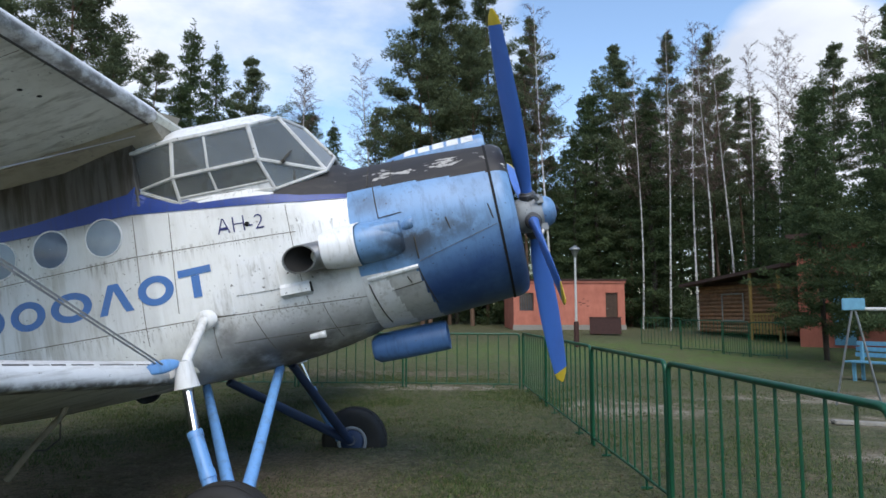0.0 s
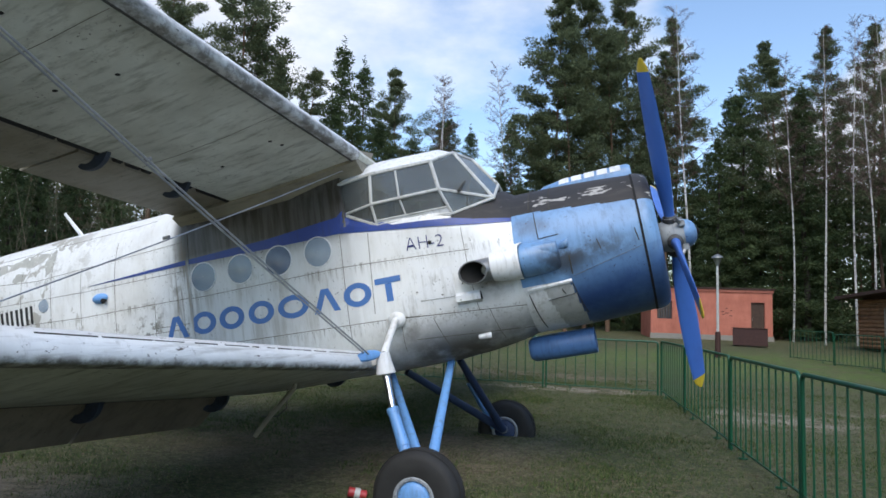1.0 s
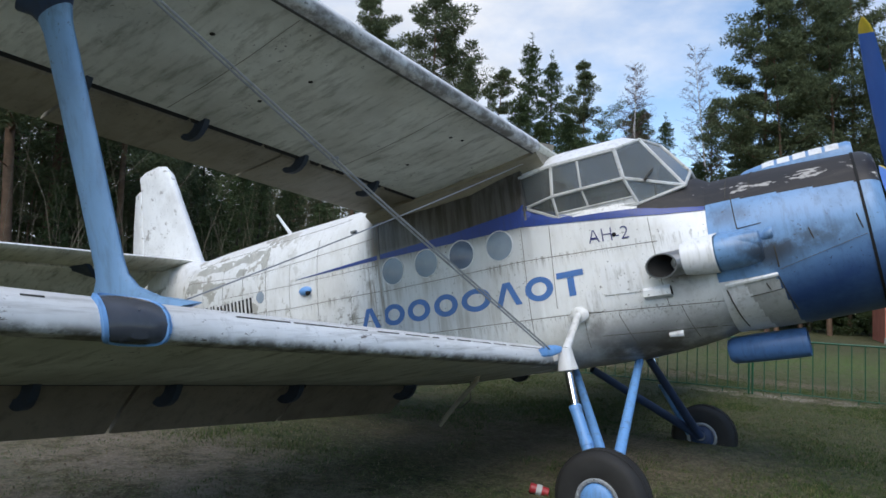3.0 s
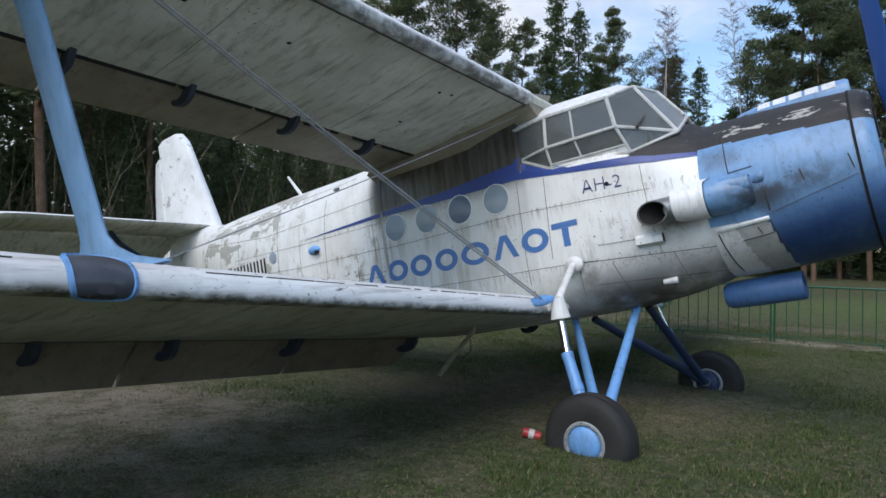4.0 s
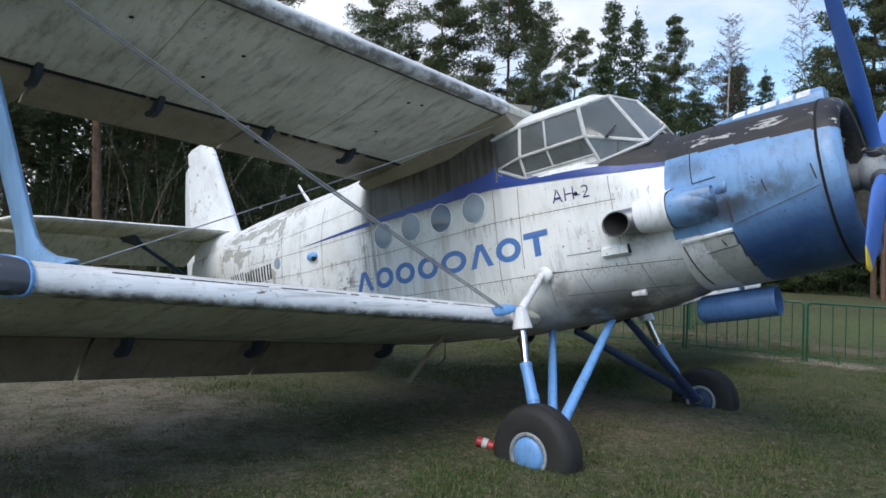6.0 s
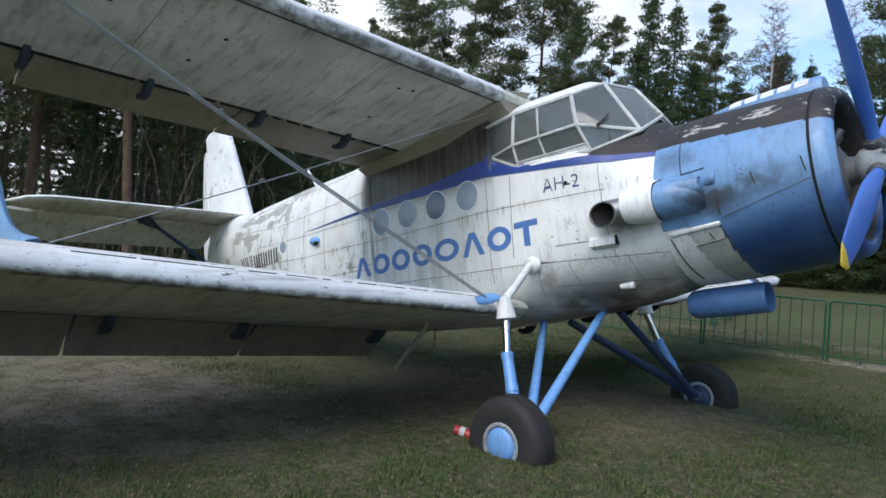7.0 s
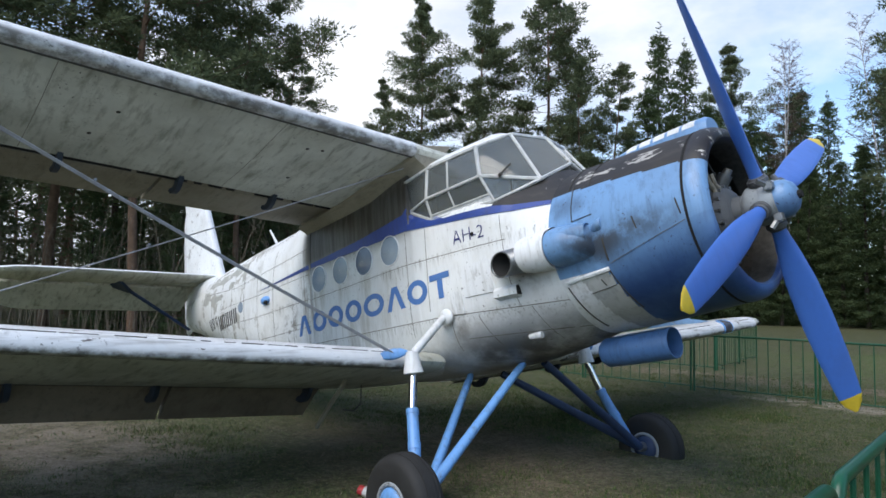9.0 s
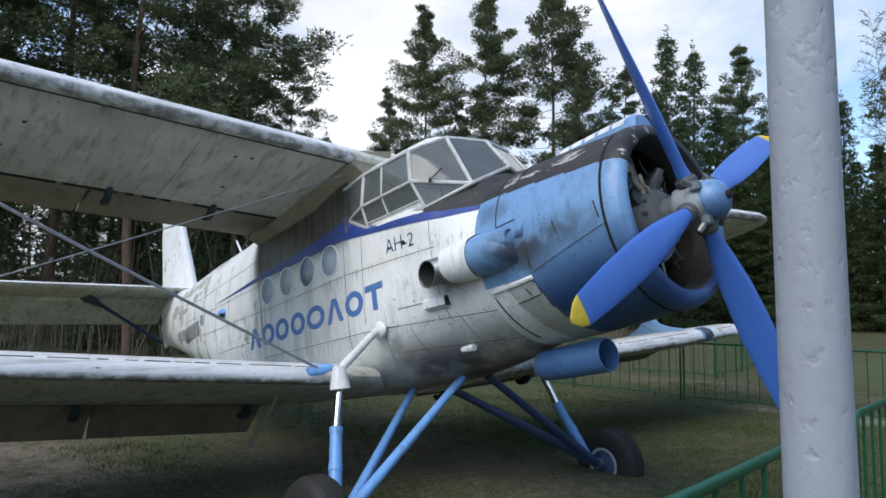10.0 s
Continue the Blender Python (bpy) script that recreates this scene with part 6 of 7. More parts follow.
M_ROOFING = plain("dark_roofing", (0.075, 0.042, 0.034), 0.9, vary=0.4)
M_LOG = plain("brown_logs", (0.30, 0.155, 0.075), 0.8, vary=0.45, scale=4)
M_DARKWOOD = plain("dark_wood", (0.075, 0.045, 0.03), 0.8, vary=0.4, scale=6)
M_YELLOWWOOD = plain("yellow_wood", (0.30, 0.20, 0.06), 0.7, vary=0.3)
M_BENCHBLUE = plain("pale_blue_paint", (0.13, 0.34, 0.48), 0.6, vary=0.25)
M_RUSTPLATE = plain("rust_red_plate", (0.060, 0.024, 0.020), 0.75, vary=0.35)
M_CONCRETE = plain("pale_concrete", (0.30, 0.285, 0.25), 0.9, vary=0.3)
M_OFFWHITE = plain("offwhite_paint", (0.55, 0.56, 0.55), 0.6, vary=0.25)


def facing(p, turn=0.0):
    """A pose at p whose -y side faces the viewer's place."""
    d = EYE - p
    return Matrix.Translation((p.x, p.y, ground_z(p.x, p.y))) @ Matrix.Rotation(math.atan2(d.y, d.x) + math.pi / 2 + radians(turn), 4, "Z")


def pink_house():
    left, right = bearing(-0.2, 40.5), bearing(-9.2, 42)
    d = right - left
    w = d.length
    p = (left + right) / 2
    z = EYE.z - 0.0175 * 41
    t = thing("brick_house", "small flat-roofed house in faded pink render beside the wood", "house", Matrix.Translation((p.x, p.y, z)) @ Matrix.Rotation(math.atan2(d.y, d.x), 4, "Z"))
    h, L = 2.72, w / 2
    door = (L - 1.15, L - 0.42, 2.02)
    win = (-L + 0.35, -L + 1.2, 0.95, 2.0)
    # front wall in pieces round the openings
    def wall(lo, hi):
        bm = bmesh.new()
        box(bm, lo, hi)
        part("wall", bm, M_BRICKPINK, t, scale=1, smooth=False)
    wall((-L, 0, -0.6), (win[0], 0.3, h))
    wall((win[0], 0, -0.6), (win[1], 0.3, win[2]))
    wall((win[0], 0, win[3]), (win[1], 0.3, h))
    wall((win[1], 0, -0.6), (door[0], 0.3, h))
    wall((door[0], 0, door[2]), (door[1], 0.3, h))
    wall((door[1], 0, -0.6), (L, 0.3, h))
    wall((-L, 0.303, -0.6), (-L + 0.3, 4.0, h))
    wall((L - 0.3, 0.303, -0.6), (L, 4.0, h))
    wall((-L + 0.303, 3.7, -0.6), (L - 0.303, 4.0, h))
    bm = bmesh.new()
    box(bm, (-L - 0.12, -0.14, h), (L + 0.12, 4.1, h + 0.10), 0.02)
    part("roof", bm, M_ROOFING, t, "dark roofing felt", scale=1, smooth=False)
    bm = bmesh.new()
    box(bm, (-L - 0.06, -0.07, h - 0.14), (L + 0.06, -0.003, h - 0.003), 0.01)
    part("cornice", bm, M_BRICKPINK, t, scale=1, smooth=False)
    bm = bmesh.new()
    box(bm, (-L - 0.05, -0.08, -0.6), (L + 0.05, -0.004, 0.12), 0.02)
    part("plinth", bm, M_CONCRETE, t, scale=1, smooth=False)
    bm = bmesh.new()
    box(bm, (door[0] + 0.003, 0.10, 0), (door[1] - 0.003, 0.15, door[2] - 0.003))
    dr = part("door", bm, M_DARKWOOD, t, "dark brown wooden door", scale=1, smooth=False)
    bm = bmesh.new()
    tube(bm, (door[0] + 0.1, 0.08, 1.0), (door[0] + 0.1, 0.08, 1.15), 0.015, n=6)
    part("handle", bm, M_STEEL, dr, scale=1)
    bm = bmesh.new()
    box(bm, (win[0] + 0.003, 0.16, win[2] + 0.003), (win[1] - 0.003, 0.18, win[3] - 0.003))
    wn_ = part("window", bm, M_LAMPGLASS, t, "dark barred window", scale=1, smooth=False)
    for i in range(6):
        bm = bmesh.new()
        x = win[0] + (win[1] - win[0]) * (i + 0.5) / 6
        tube(bm, (x, 0.06, win[2] + 0.003), (x, 0.06, win[3] - 0.003), 0.02, n=6)
        part("window_bar", bm, M_DARKWOOD, wn_, scale=1)
    for x, w0, hh in ((0.55, 0.16, 1.42), (0.8, 0.10, 1.62), (0.75, 0.22, 1.36), (1.0, 0.18, 1.20), (0.62, 0.12, 1.27), (1.05, 0.10, 1.50)):
        bm = bmesh.new()
        box(bm, (x, -0.004, hh), (x + w0, 0.0, hh + 0.045))
        part("wall_scrawl", bm, M_ROOFING, t, "dark illegible painted scrawl", scale=1, smooth=False)
    return t


pink_house()

# low metal box before the house
p = bearing(-7.6, 36)
z = EYE.z - 36 * 0.0245
crate = thing("metal_chest", "low dark rust-red metal chest on the grass", "chest", Matrix.Translation((p.x, p.y, z)) @ Matrix.Rotation(radians(-8), 4, "Z"))
bm = bmesh.new()
box(bm, (-0.78, -0.3, -0.1), (0.78, 0.3, 0.72), 0.02)
part("body", bm, M_RUSTPLATE, crate, scale=1)
bm = bmesh.new()
box(bm, (-0.81, -0.33, 0.72), (0.81, 0.33, 0.76), 0.01)
part("lid", bm, M_RUSTPLATE, crate, scale=1)


def street_lamp():
    p = bearing(-5.25, 28)
    z = EYE.z - 28 * math.tan(radians(2.15))
    t = thing("street_lamp", "white lamp post with a cone-shaped lantern and rusty foot", "street lamp", Matrix.Translation((p.x, p.y, z)))
    bm = bmesh.new()
    revolve(bm, [(0.4, 0.055), (2.2, 0.045), (3.35, 0.04)], (0, 0, 0), "z", 14)
    part("post", tidy(bm), M_OFFWHITE, t, scale=1)
    bm = bmesh.new()
    revolve(bm, [(-0.4, 0.11), (0.75, 0.10), (0.78, 0.05)], (0, 0, 0), "z", 12)
    part("foot", tidy(bm), M_RUSTPLATE, t, "rust-brown foot", scale=1)
    bm = bmesh.new()
    revolve(bm, [(3.33, 0.06), (3.40, 0.08), (3.62, 0.16), (3.62, 0.14), (3.45, 0.05)], (0, 0, 0), "z", 20)
    part("lantern", tidy(bm), M_STEEL, t, "grey lantern bowl", scale=1)
    bm = bmesh.new()
    revolve(bm, [(3.63, 0.23), (3.68, 0.21), (3.76, 0.08), (3.80, 0.01)], (0, 0, 0), "z", 20)
    part("hood", tidy(bm), M_STEEL, t, scale=1)


street_lamp()


def log_cabin():
    left = bearing(-14.9, 38)
    right = bearing(-21.3, 32.5)
    d = right - left
    w = d.length
    z = EYE.z - 38 * 0.014
    t = thing("log_cabin", "brown log cabin with a sloping dark roof at the wood's edge", "cabin", Matrix.Translation((left.x, left.y, z)) @ Matrix.Rotation(math.atan2(d.y, d.x), 4, "Z"))
    for i in range(12):
        bm = bmesh.new()
        zz = -0.25 + i * 0.19
        top = 2.0
        tube(bm, (0, 0, zz), (w, 0, zz), 0.105, n=8)
        part("log", bm, M_LOG, t, scale=1)
    bm = bmesh.new()
    box(bm, (0.05, 0.12, -0.4), (w - 0.05, 4.2, 2.1))
    part("wall", bm, M_DARKWOOD, t, scale=1, smooth=False)
    bm = bmesh.new()
    loft(bm, [[Vector((-0.7, -0.8, 1.95)), Vector((w + 0.3, -0.8, 2.50)), Vector((w + 0.3, 4.6, 2.85)), Vector((-0.7, 4.6, 2.3))],
              [Vector((-0.7, -0.8, 2.1)), Vector((w + 0.3, -0.8, 2.65)), Vector((w + 0.3, 4.6, 3.0)), Vector((-0.7, 4.6, 2.45))]])
    part("roof", tidy(bm), M_ROOFING, t, "dark sloping roof", scale=1, smooth=False)
    x0, x1, z0, z1 = 2.0, 3.6, 0.25, 1.5
    bm = bmesh.new()
    for a, b in (((x0, -0.13, z0), (x1, -0.13, z0)), ((x1, -0.13, z0), (x1, -0.13, z1)), ((x1, -0.13, z1), (x0, -0.13, z1)), ((x0, -0.13, z1), (x0, -0.13, z0))):
        tube(bm, a, b, 0.035, n=6)
    part("pale_frame", bm, M_CONCRETE, t, "pale wooden frame on the logs", scale=1)
    for x in (w - 1.9, w - 0.1):
        bm = bmesh.new()
        box(bm, (x, -0.75, -0.6), (x + 0.10, -0.65, 2.38))
        part("porch_post", bm, M_YELLOWWOOD, t, "yellow porch post", scale=1, smooth=False)
    for i in range(8):
        bm = bmesh.new()
        box(bm, (w - 1.75 + i * 0.22, -0.72, -0.3), (w - 1.66 + i * 0.22, -0.68, 0.55))
        part("railing_board", bm, M_YELLOWWOOD, t, scale=1, smooth=False)
    for zz in (-0.1, 0.5):
        bm = bmesh.new()
        box(bm, (w - 1.8, -0.735, zz), (w, -0.725, zz + 0.08))
        part("railing_rail", bm, M_YELLOWWOOD, t, scale=1, smooth=False)


log_cabin()


def brick_shed():
    left = bearing(-21.5, 30)
    z = EYE.z - 30 * 0.028
    t = thing("brick_building", "red brick building with a dark window behind trees", "building", facing(left, -6))
    t.location.z = z
    bm = bmesh.new()
    box(bm, (0, 0, -0.5), (9.0, 6.0, 3.7))
    part("wall", bm, M_BRICKRED, t, scale=1, smooth=False)
    for k in range(22):
        for j in range(9):
            if (j + k) % 2:
                continue
            bm = bmesh.new()
            x = 0.1 + j * 0.52 + (0.26 if k % 2 else 0)
            box(bm, (x, -0.012, 0.05 + k * 0.16), (x + 0.44, -0.003, 0.18 + k * 0.16))
            part("brick", bm, M_BRICKRED, t, scale=1, smooth=False)
    bm = bmesh.new()
    box(bm, (-0.3, -0.4, 3.7), (9.3, 6.3, 3.9), 0.02)
    part("roof", bm, M_ROOFING, t, scale=1, smooth=False)
    bm = bmesh.new()
    box(bm, (2.45, -0.05, 1.5), (3.5, -0.015, 3.35))
    wn_ = part("window", bm, M_LAMPGLASS, t, "dark window", scale=1, smooth=False)
    bm = bmesh.new()
    box(bm, (2.3, -0.14, 3.35), (3.65, -0.015, 3.62))
    box(bm, (2.33, -0.09, 1.4), (2.45, -0.015, 3.35))
    part("window_frame", bm, M_OFFWHITE, wn_, scale=1, smooth=False)
    bm = bmesh.new()
    box(bm, (1.15, -0.06, -0.3), (1.85, -0.015, 2.2))
    part("door", bm, M_BENCHBLUE, t, "faded blue door", scale=1, smooth=False)


brick_shed()


def swing_stand():
    p = bearing(-24.0, 14.2)
    t = thing("swing_stand", "pale steel trestle with a blue end plate", "swing", facing(p, 10))
    bm = bmesh.new()
    for sx in (-0.34, 0.34):
        tube(bm, (sx, 0, -0.03), (sx * 0.06, 0, 1.62), 0.018, n=8)
    part("trestle", bm, M_STEEL, t, scale=1)
    bm = bmesh.new()
    box(bm, (-0.17, -0.03, 1.60), (0.17, 0.03, 1.80), 0.01)
    part("end_plate", bm, M_BENCHBLUE, t, "pale blue plate", scale=1)
    bm = bmesh.new()
    tube(bm, (0, 0, 1.62), (2.2, 1.2, 1.62), 0.028, n=8)
    part("top_bar", bm, M_OFFWHITE, t, scale=1)


swing_stand()


def bench():
    p = bearing(-26.4, 19.0)
    t = thing("garden_bench", "pale blue painted slatted bench on the grass", "bench", facing(p, -30))
    for i in range(4):
        bm = bmesh.new()
        box(bm, (-0.8, -0.42 + i * 0.11, 0.42), (0.8, -0.33 + i * 0.11, 0.46), 0.006)
        part("seat_slat", bm, M_BENCHBLUE, t, scale=1)
    for i in range(3):
        bm = bmesh.new()
        box(bm, (-0.8, 0.04 + i * 0.035, 0.54 + i * 0.13), (0.8, 0.07 + i * 0.035, 0.64 + i * 0.13), 0.006)
        part("back_slat", bm, M_BENCHBLUE, t, scale=1)
    for x in (-0.62, 0.62):
        bm = bmesh.new()
        box(bm, (x - 0.03, -0.36, -0.05), (x + 0.03, -0.30, 0.417))
        box(bm, (x - 0.03, -0.02, -0.05), (x + 0.03, 0.04, 0.90))
        part("leg", bm, M_BENCHBLUE, t, scale=1, smooth=False)


bench()


def pale_board():
    p = Vector((6.75, 4.0, 0))
    p.z = ground_z(p.x, p.y)
    t = thing("weathered_board", "pale weathered board lying on the worn grass", "board", Matrix.Translation(p) @ Matrix.Rotation(-0.10, 4, "Z") @ Matrix.Rotation(0.03, 4, "Y"))
    bm = bmesh.new()
    box(bm, (-0.52, -0.10, -0.01), (0.52, 0.10, 0.04), 0.012)
    part("plank", bm, M_CONCRETE, t, scale=1)


pale_board()

# fence of the yard, far off
far = [bearing(-10.3, 30), bearing(-13.2, 27.5), bearing(-16.2, 26), bearing(-18.0, 25), bearing(-20.5, 24.5)]
for a, b in zip(far, far[1:]):
    d = (b - a) / 1
    half = max(1, round((b - a).length / 2.2))
    for i in range(half):
        p, q = a.lerp(b, i / half), a.lerp(b, (i + 1) / half)
        fence_panel((p.x / K, p.y / K), (q.x / K, q.y / K), group="far yard fence", far=True)

# ---- trees ----
M_BARKPINE = plain("pine_bark", (0.17, 0.105, 0.068), 0.95, vary=0.45, scale=5, bump_s=0.6)
M_BARKSPRUCE = plain("spruce_bark", (0.060, 0.048, 0.038), 0.95, vary=0.4, scale=5, bump_s=0.6)


def birch_bark():
    m, nt, b = mat_base("birch_bark")
    dark = ramp(nt, noise_node(nt, 2.2, 6, 0.7, (2, 2, 5)), BW(0.50, 0.60))
    c = mix(nt, dark, (0.50, 0.49, 0.46), (0.06, 0.055, 0.05))
    nt.links.new(c, b.inputs["Base Color"])
    b.inputs["Roughness"].default_value = 0.8
    return m


M_BIRCH = birch_bark()
M_TWIG = plain("birch_twigs", (0.115, 0.075, 0.062), 0.9, vary=0.3, bump_s=0.0)


def needles(name, dark, lit):
    m, nt, b = mat_base(name)
    geo = nt.nodes.new("ShaderNodeNewGeometry")
    oi = nt.nodes.new("ShaderNodeObjectInfo")
    c = mix(nt, geo.outputs["Random Per Island"], dark, lit)
    c = mix(nt, ramp(nt, oi.outputs["Random"], [(0, (0, 0, 0)), (1, (0.25, 0.25, 0.25))]), c, tuple(v * 0.7 for v in dark))
    nt.links.new(c, b.inputs["Base Color"])
    b.inputs["Roughness"].default_value = 0.9
    b.inputs["Specular IOR Level"].default_value = 0.12
    out = [n for n in nt.nodes if n.type == "OUTPUT_MATERIAL"][0]
    thin = nt.nodes.new("ShaderNodeBsdfTranslucent")
    both = nt.nodes.new("ShaderNodeMixShader")
    both.inputs["Fac"].default_value = 0.36
    nt.links.new(c, thin.inputs["Color"])
    nt.links.new(b.outputs["BSDF"], both.inputs[1])
    nt.links.new(thin.outputs["BSDF"], both.inputs[2])
    nt.links.new(both.outputs["Shader"], out.inputs["Surface"])
    return m


M_PINE = needles("pine_needles", (0.082, 0.106, 0.058), (0.158, 0.186, 0.100))
M_SPRUCE = needles("spruce_needles", (0.056, 0.086, 0.040), (0.110, 0.146, 0.068))


def mesh_ob(name, verts, faces, material, smooth=False):
    me = bpy.data.meshes.new(name)
    me.from_pydata(verts, [], faces)
    me.materials.append(material)
    if smooth:
        me.shade_smooth()
    return me


def limb(verts, faces, pts, radii, n=6):
    base = len(verts)
    for (p, r) in zip(pts, radii):
        for k in range(n):
            a = 2 * math.pi * k / n
            verts.append((p[0] + r * math.cos(a), p[1] + r * math.sin(a), p[2]))
    for i in range(len(pts) - 1):
        for k in range(n):
            j = (k + 1) % n
            faces.append((base + i * n + k, base + i * n + j, base + (i + 1) * n + j, base + (i + 1) * n + k))


def spray(verts, faces, centre, size, count, r, flat=0.6, leaf=0.16):
    """A tuft of short needle sprigs round a centre."""
    for _ in range(count):
        while True:
            o = Vector((r.uniform(-1, 1), r.uniform(-1, 1), r.uniform(-1, 1)))
            if o.length_squared < 1:
                break
        p = Vector(centre) + Vector((o.x * size, o.y * size, o.z * size * flat))
        d = (Vector((o.x, o.y, o.z * 0.6 + 0.25)) + Vector((r.uniform(-.6, .6), r.uniform(-.6, .6), r.uniform(-.5, .5)))).normalized()
        s = d.cross(Vector((r.uniform(-1, 1), r.uniform(-1, 1), r.uniform(-1, 1)))).normalized()
        L, w = leaf * r.uniform(0.8, 1.7), leaf * r.uniform(0.17, 0.33)
        b = len(verts)
        verts += [tuple(p - s * w * 1.25), tuple(p + s * w * 1.25), tuple(p + d * L * 1.4)]
        faces.append((b, b + 1, b + 2))


def pine_meshes(seed, height=20.0, bare=0.45, spread=2.6, dense=1.0, leaf=0.11, tuft=60):
    """A pine: a bare lower trunk with dead stubs, crooked limbs that fork, and flat pads of needles at their ends."""
    r = random.Random(seed)
    tv, tf, cv_, cf = [], [], [], []
    bend = (r.uniform(-0.5, 0.5), r.uniform(-0.5, 0.5))
    def axis(u):
        return Vector((bend[0] * u * u + 0.14 * math.sin(u * 7 + seed), bend[1] * u * u + 0.12 * math.cos(u * 6 + seed), u * height))
    limb(tv, tf, [axis(i / 14) for i in range(15)], [0.150 * (1 - 0.88 * i / 14) for i in range(15)], 8)
    count = int(30 * dense)
    for i in range(count):
        u = bare + (0.985 - bare) * ((i + r.random()) / count) ** 0.95
        v = (u - bare) / (1 - bare)
        crown = (0.45 + 0.75 * math.sin(min(1, v * 0.9 + 0.22) * math.pi) ** 0.7) * (1 - 0.80 * v ** 2)
        reach = spread * crown * r.choice((0.45, 0.75, 0.95, 1.1, 1.3)) * r.uniform(0.85, 1.1)
        a = i * 2.4 + r.uniform(-0.8, 0.8)
        o = axis(u)
        out = Vector((math.cos(a), math.sin(a), 0))
        lift = r.uniform(-0.16, 0.30) + 0.45 * v
        mid = o + out * reach * 0.5 + Vector((0, 0, reach * (lift * 0.35 - 0.04)))
        tip = o + out * reach + Vector((r.uniform(-.2, .2), r.uniform(-.2, .2), reach * lift))
        limb(tv, tf, [o, mid, tip], [0.058 * (1 - 0.6 * v), 0.034 * (1 - 0.5 * v), 0.010], 4)
        forks = 4 if reach < spread * 0.6 else 8
        for k in range(forks):
            w = 0.26 + 0.74 * (k + 1) / forks
            root = mid.lerp(tip, max(0, (w - 0.5) * 2)) if w > 0.5 else o.lerp(mid, w * 2)
            turn = out.cross(Vector((0, 0, 1))) * r.uniform(-1, 1)
            end = root + (out * r.uniform(0.1, 0.5) + turn + Vector((0, 0, r.uniform(0.0, 0.45)))) * reach * 0.27
            limb(tv, tf, [root, end], [0.016, 0.006], 3)
            size = r.uniform(0.28, 0.58) * (0.75 + 0.35 * reach / spread)
            spray(cv_, cf, end + Vector((0, 0, 0.10)), size, int(tuft * r.uniform(0.42, 0.95)), r, r.uniform(0.42, 0.70), leaf)
    for k in range(6):
        spray(cv_, cf, axis(1.0 - 0.022 * k) + Vector((r.uniform(-.1, .1), r.uniform(-.1, .1), 0)) * (1 + k), 0.16 + 0.03 * k, int(tuft * 0.25), r, 1.2, leaf)
    for i in range(11):
        u = bare * r.uniform(0.35, 1.0)
        o, a, L = axis(u), r.uniform(0, 6.3), r.uniform(0.4, 1.9)
        end = o + Vector((math.cos(a) * L, math.sin(a) * L, r.uniform(-0.45, 0.25)))
        limb(tv, tf, [o, end], [0.028, 0.007], 4)
        limb(tv, tf, [o.lerp(end, 0.5), end + Vector((r.uniform(-.4, .4), r.uniform(-.4, .4), r.uniform(-.3, .3)))], [0.012, 0.004], 3)
    return mesh_ob("pine_trunk", tv, tf, M_BARKPINE, True), mesh_ob("pine_crown", cv_, cf, M_PINE)


def spruce_meshes(seed, height=16.0, spread=2.3, low=0.06, count=70, leaf=0.16, tuft=28):
    """A spruce: tiers of drooping boughs that turn up at the ends, each a flat fan with hanging twigs."""
    r = random.Random(seed)
    tv, tf, cv_, cf = [], [], [], []
    limb(tv, tf, [(0.08 * math.sin(i), 0.06 * math.cos(i * 1.3), height * i / 10) for i in range(11)], [0.17 * (1 - 0.93 * i / 10) for i in range(11)], 7)
    for i in range(count):
        u = low + (0.975 - low) * (i / count) ** 0.90
        reach = spread * (1 - u) ** 0.80 * r.choice((0.62, 0.85, 1.0, 1.15)) * r.uniform(0.9, 1.1) + 0.10
        a = i * 2.399 + r.uniform(-0.4, 0.4)
        z = u * height
        droop = -0.34 * reach + 0.12 * u
        n = max(2, int(reach / 0.36))
        pts = []
        for k in range(n + 1):
            w = k / n
            pts.append(Vector((math.cos(a) * reach * w, math.sin(a) * reach * w, z + droop * w + 0.22 * reach * w * w)))
        limb(tv, tf, [pts[0], pts[-1]], [0.03 * (1 - u) + 0.008, 0.006], 3)
        across = Vector((-math.sin(a), math.cos(a), 0))
        for k in range(1, n + 1):
            half = 0.34 * reach * (1 - 0.75 * k / n)
            c = pts[k] + across * r.uniform(-half, half) + Vector((0, 0, -0.10))
            spray(cv_, cf, c, 0.23 + 0.17 * (1 - u), int(tuft * r.uniform(0.7, 1.3)), r, 0.75, leaf)
    spray(cv_, cf, (0, 0, height * 0.985), 0.12, 22, r, 2.6, leaf)
    spray(cv_, cf, (0, 0, height * 1.01), 0.05, 10, r, 5.0, leaf * 0.8)
    return mesh_ob("spruce_trunk", tv, tf, M_BARKSPRUCE, True), mesh_ob("spruce_crown", cv_, cf, M_SPRUCE)


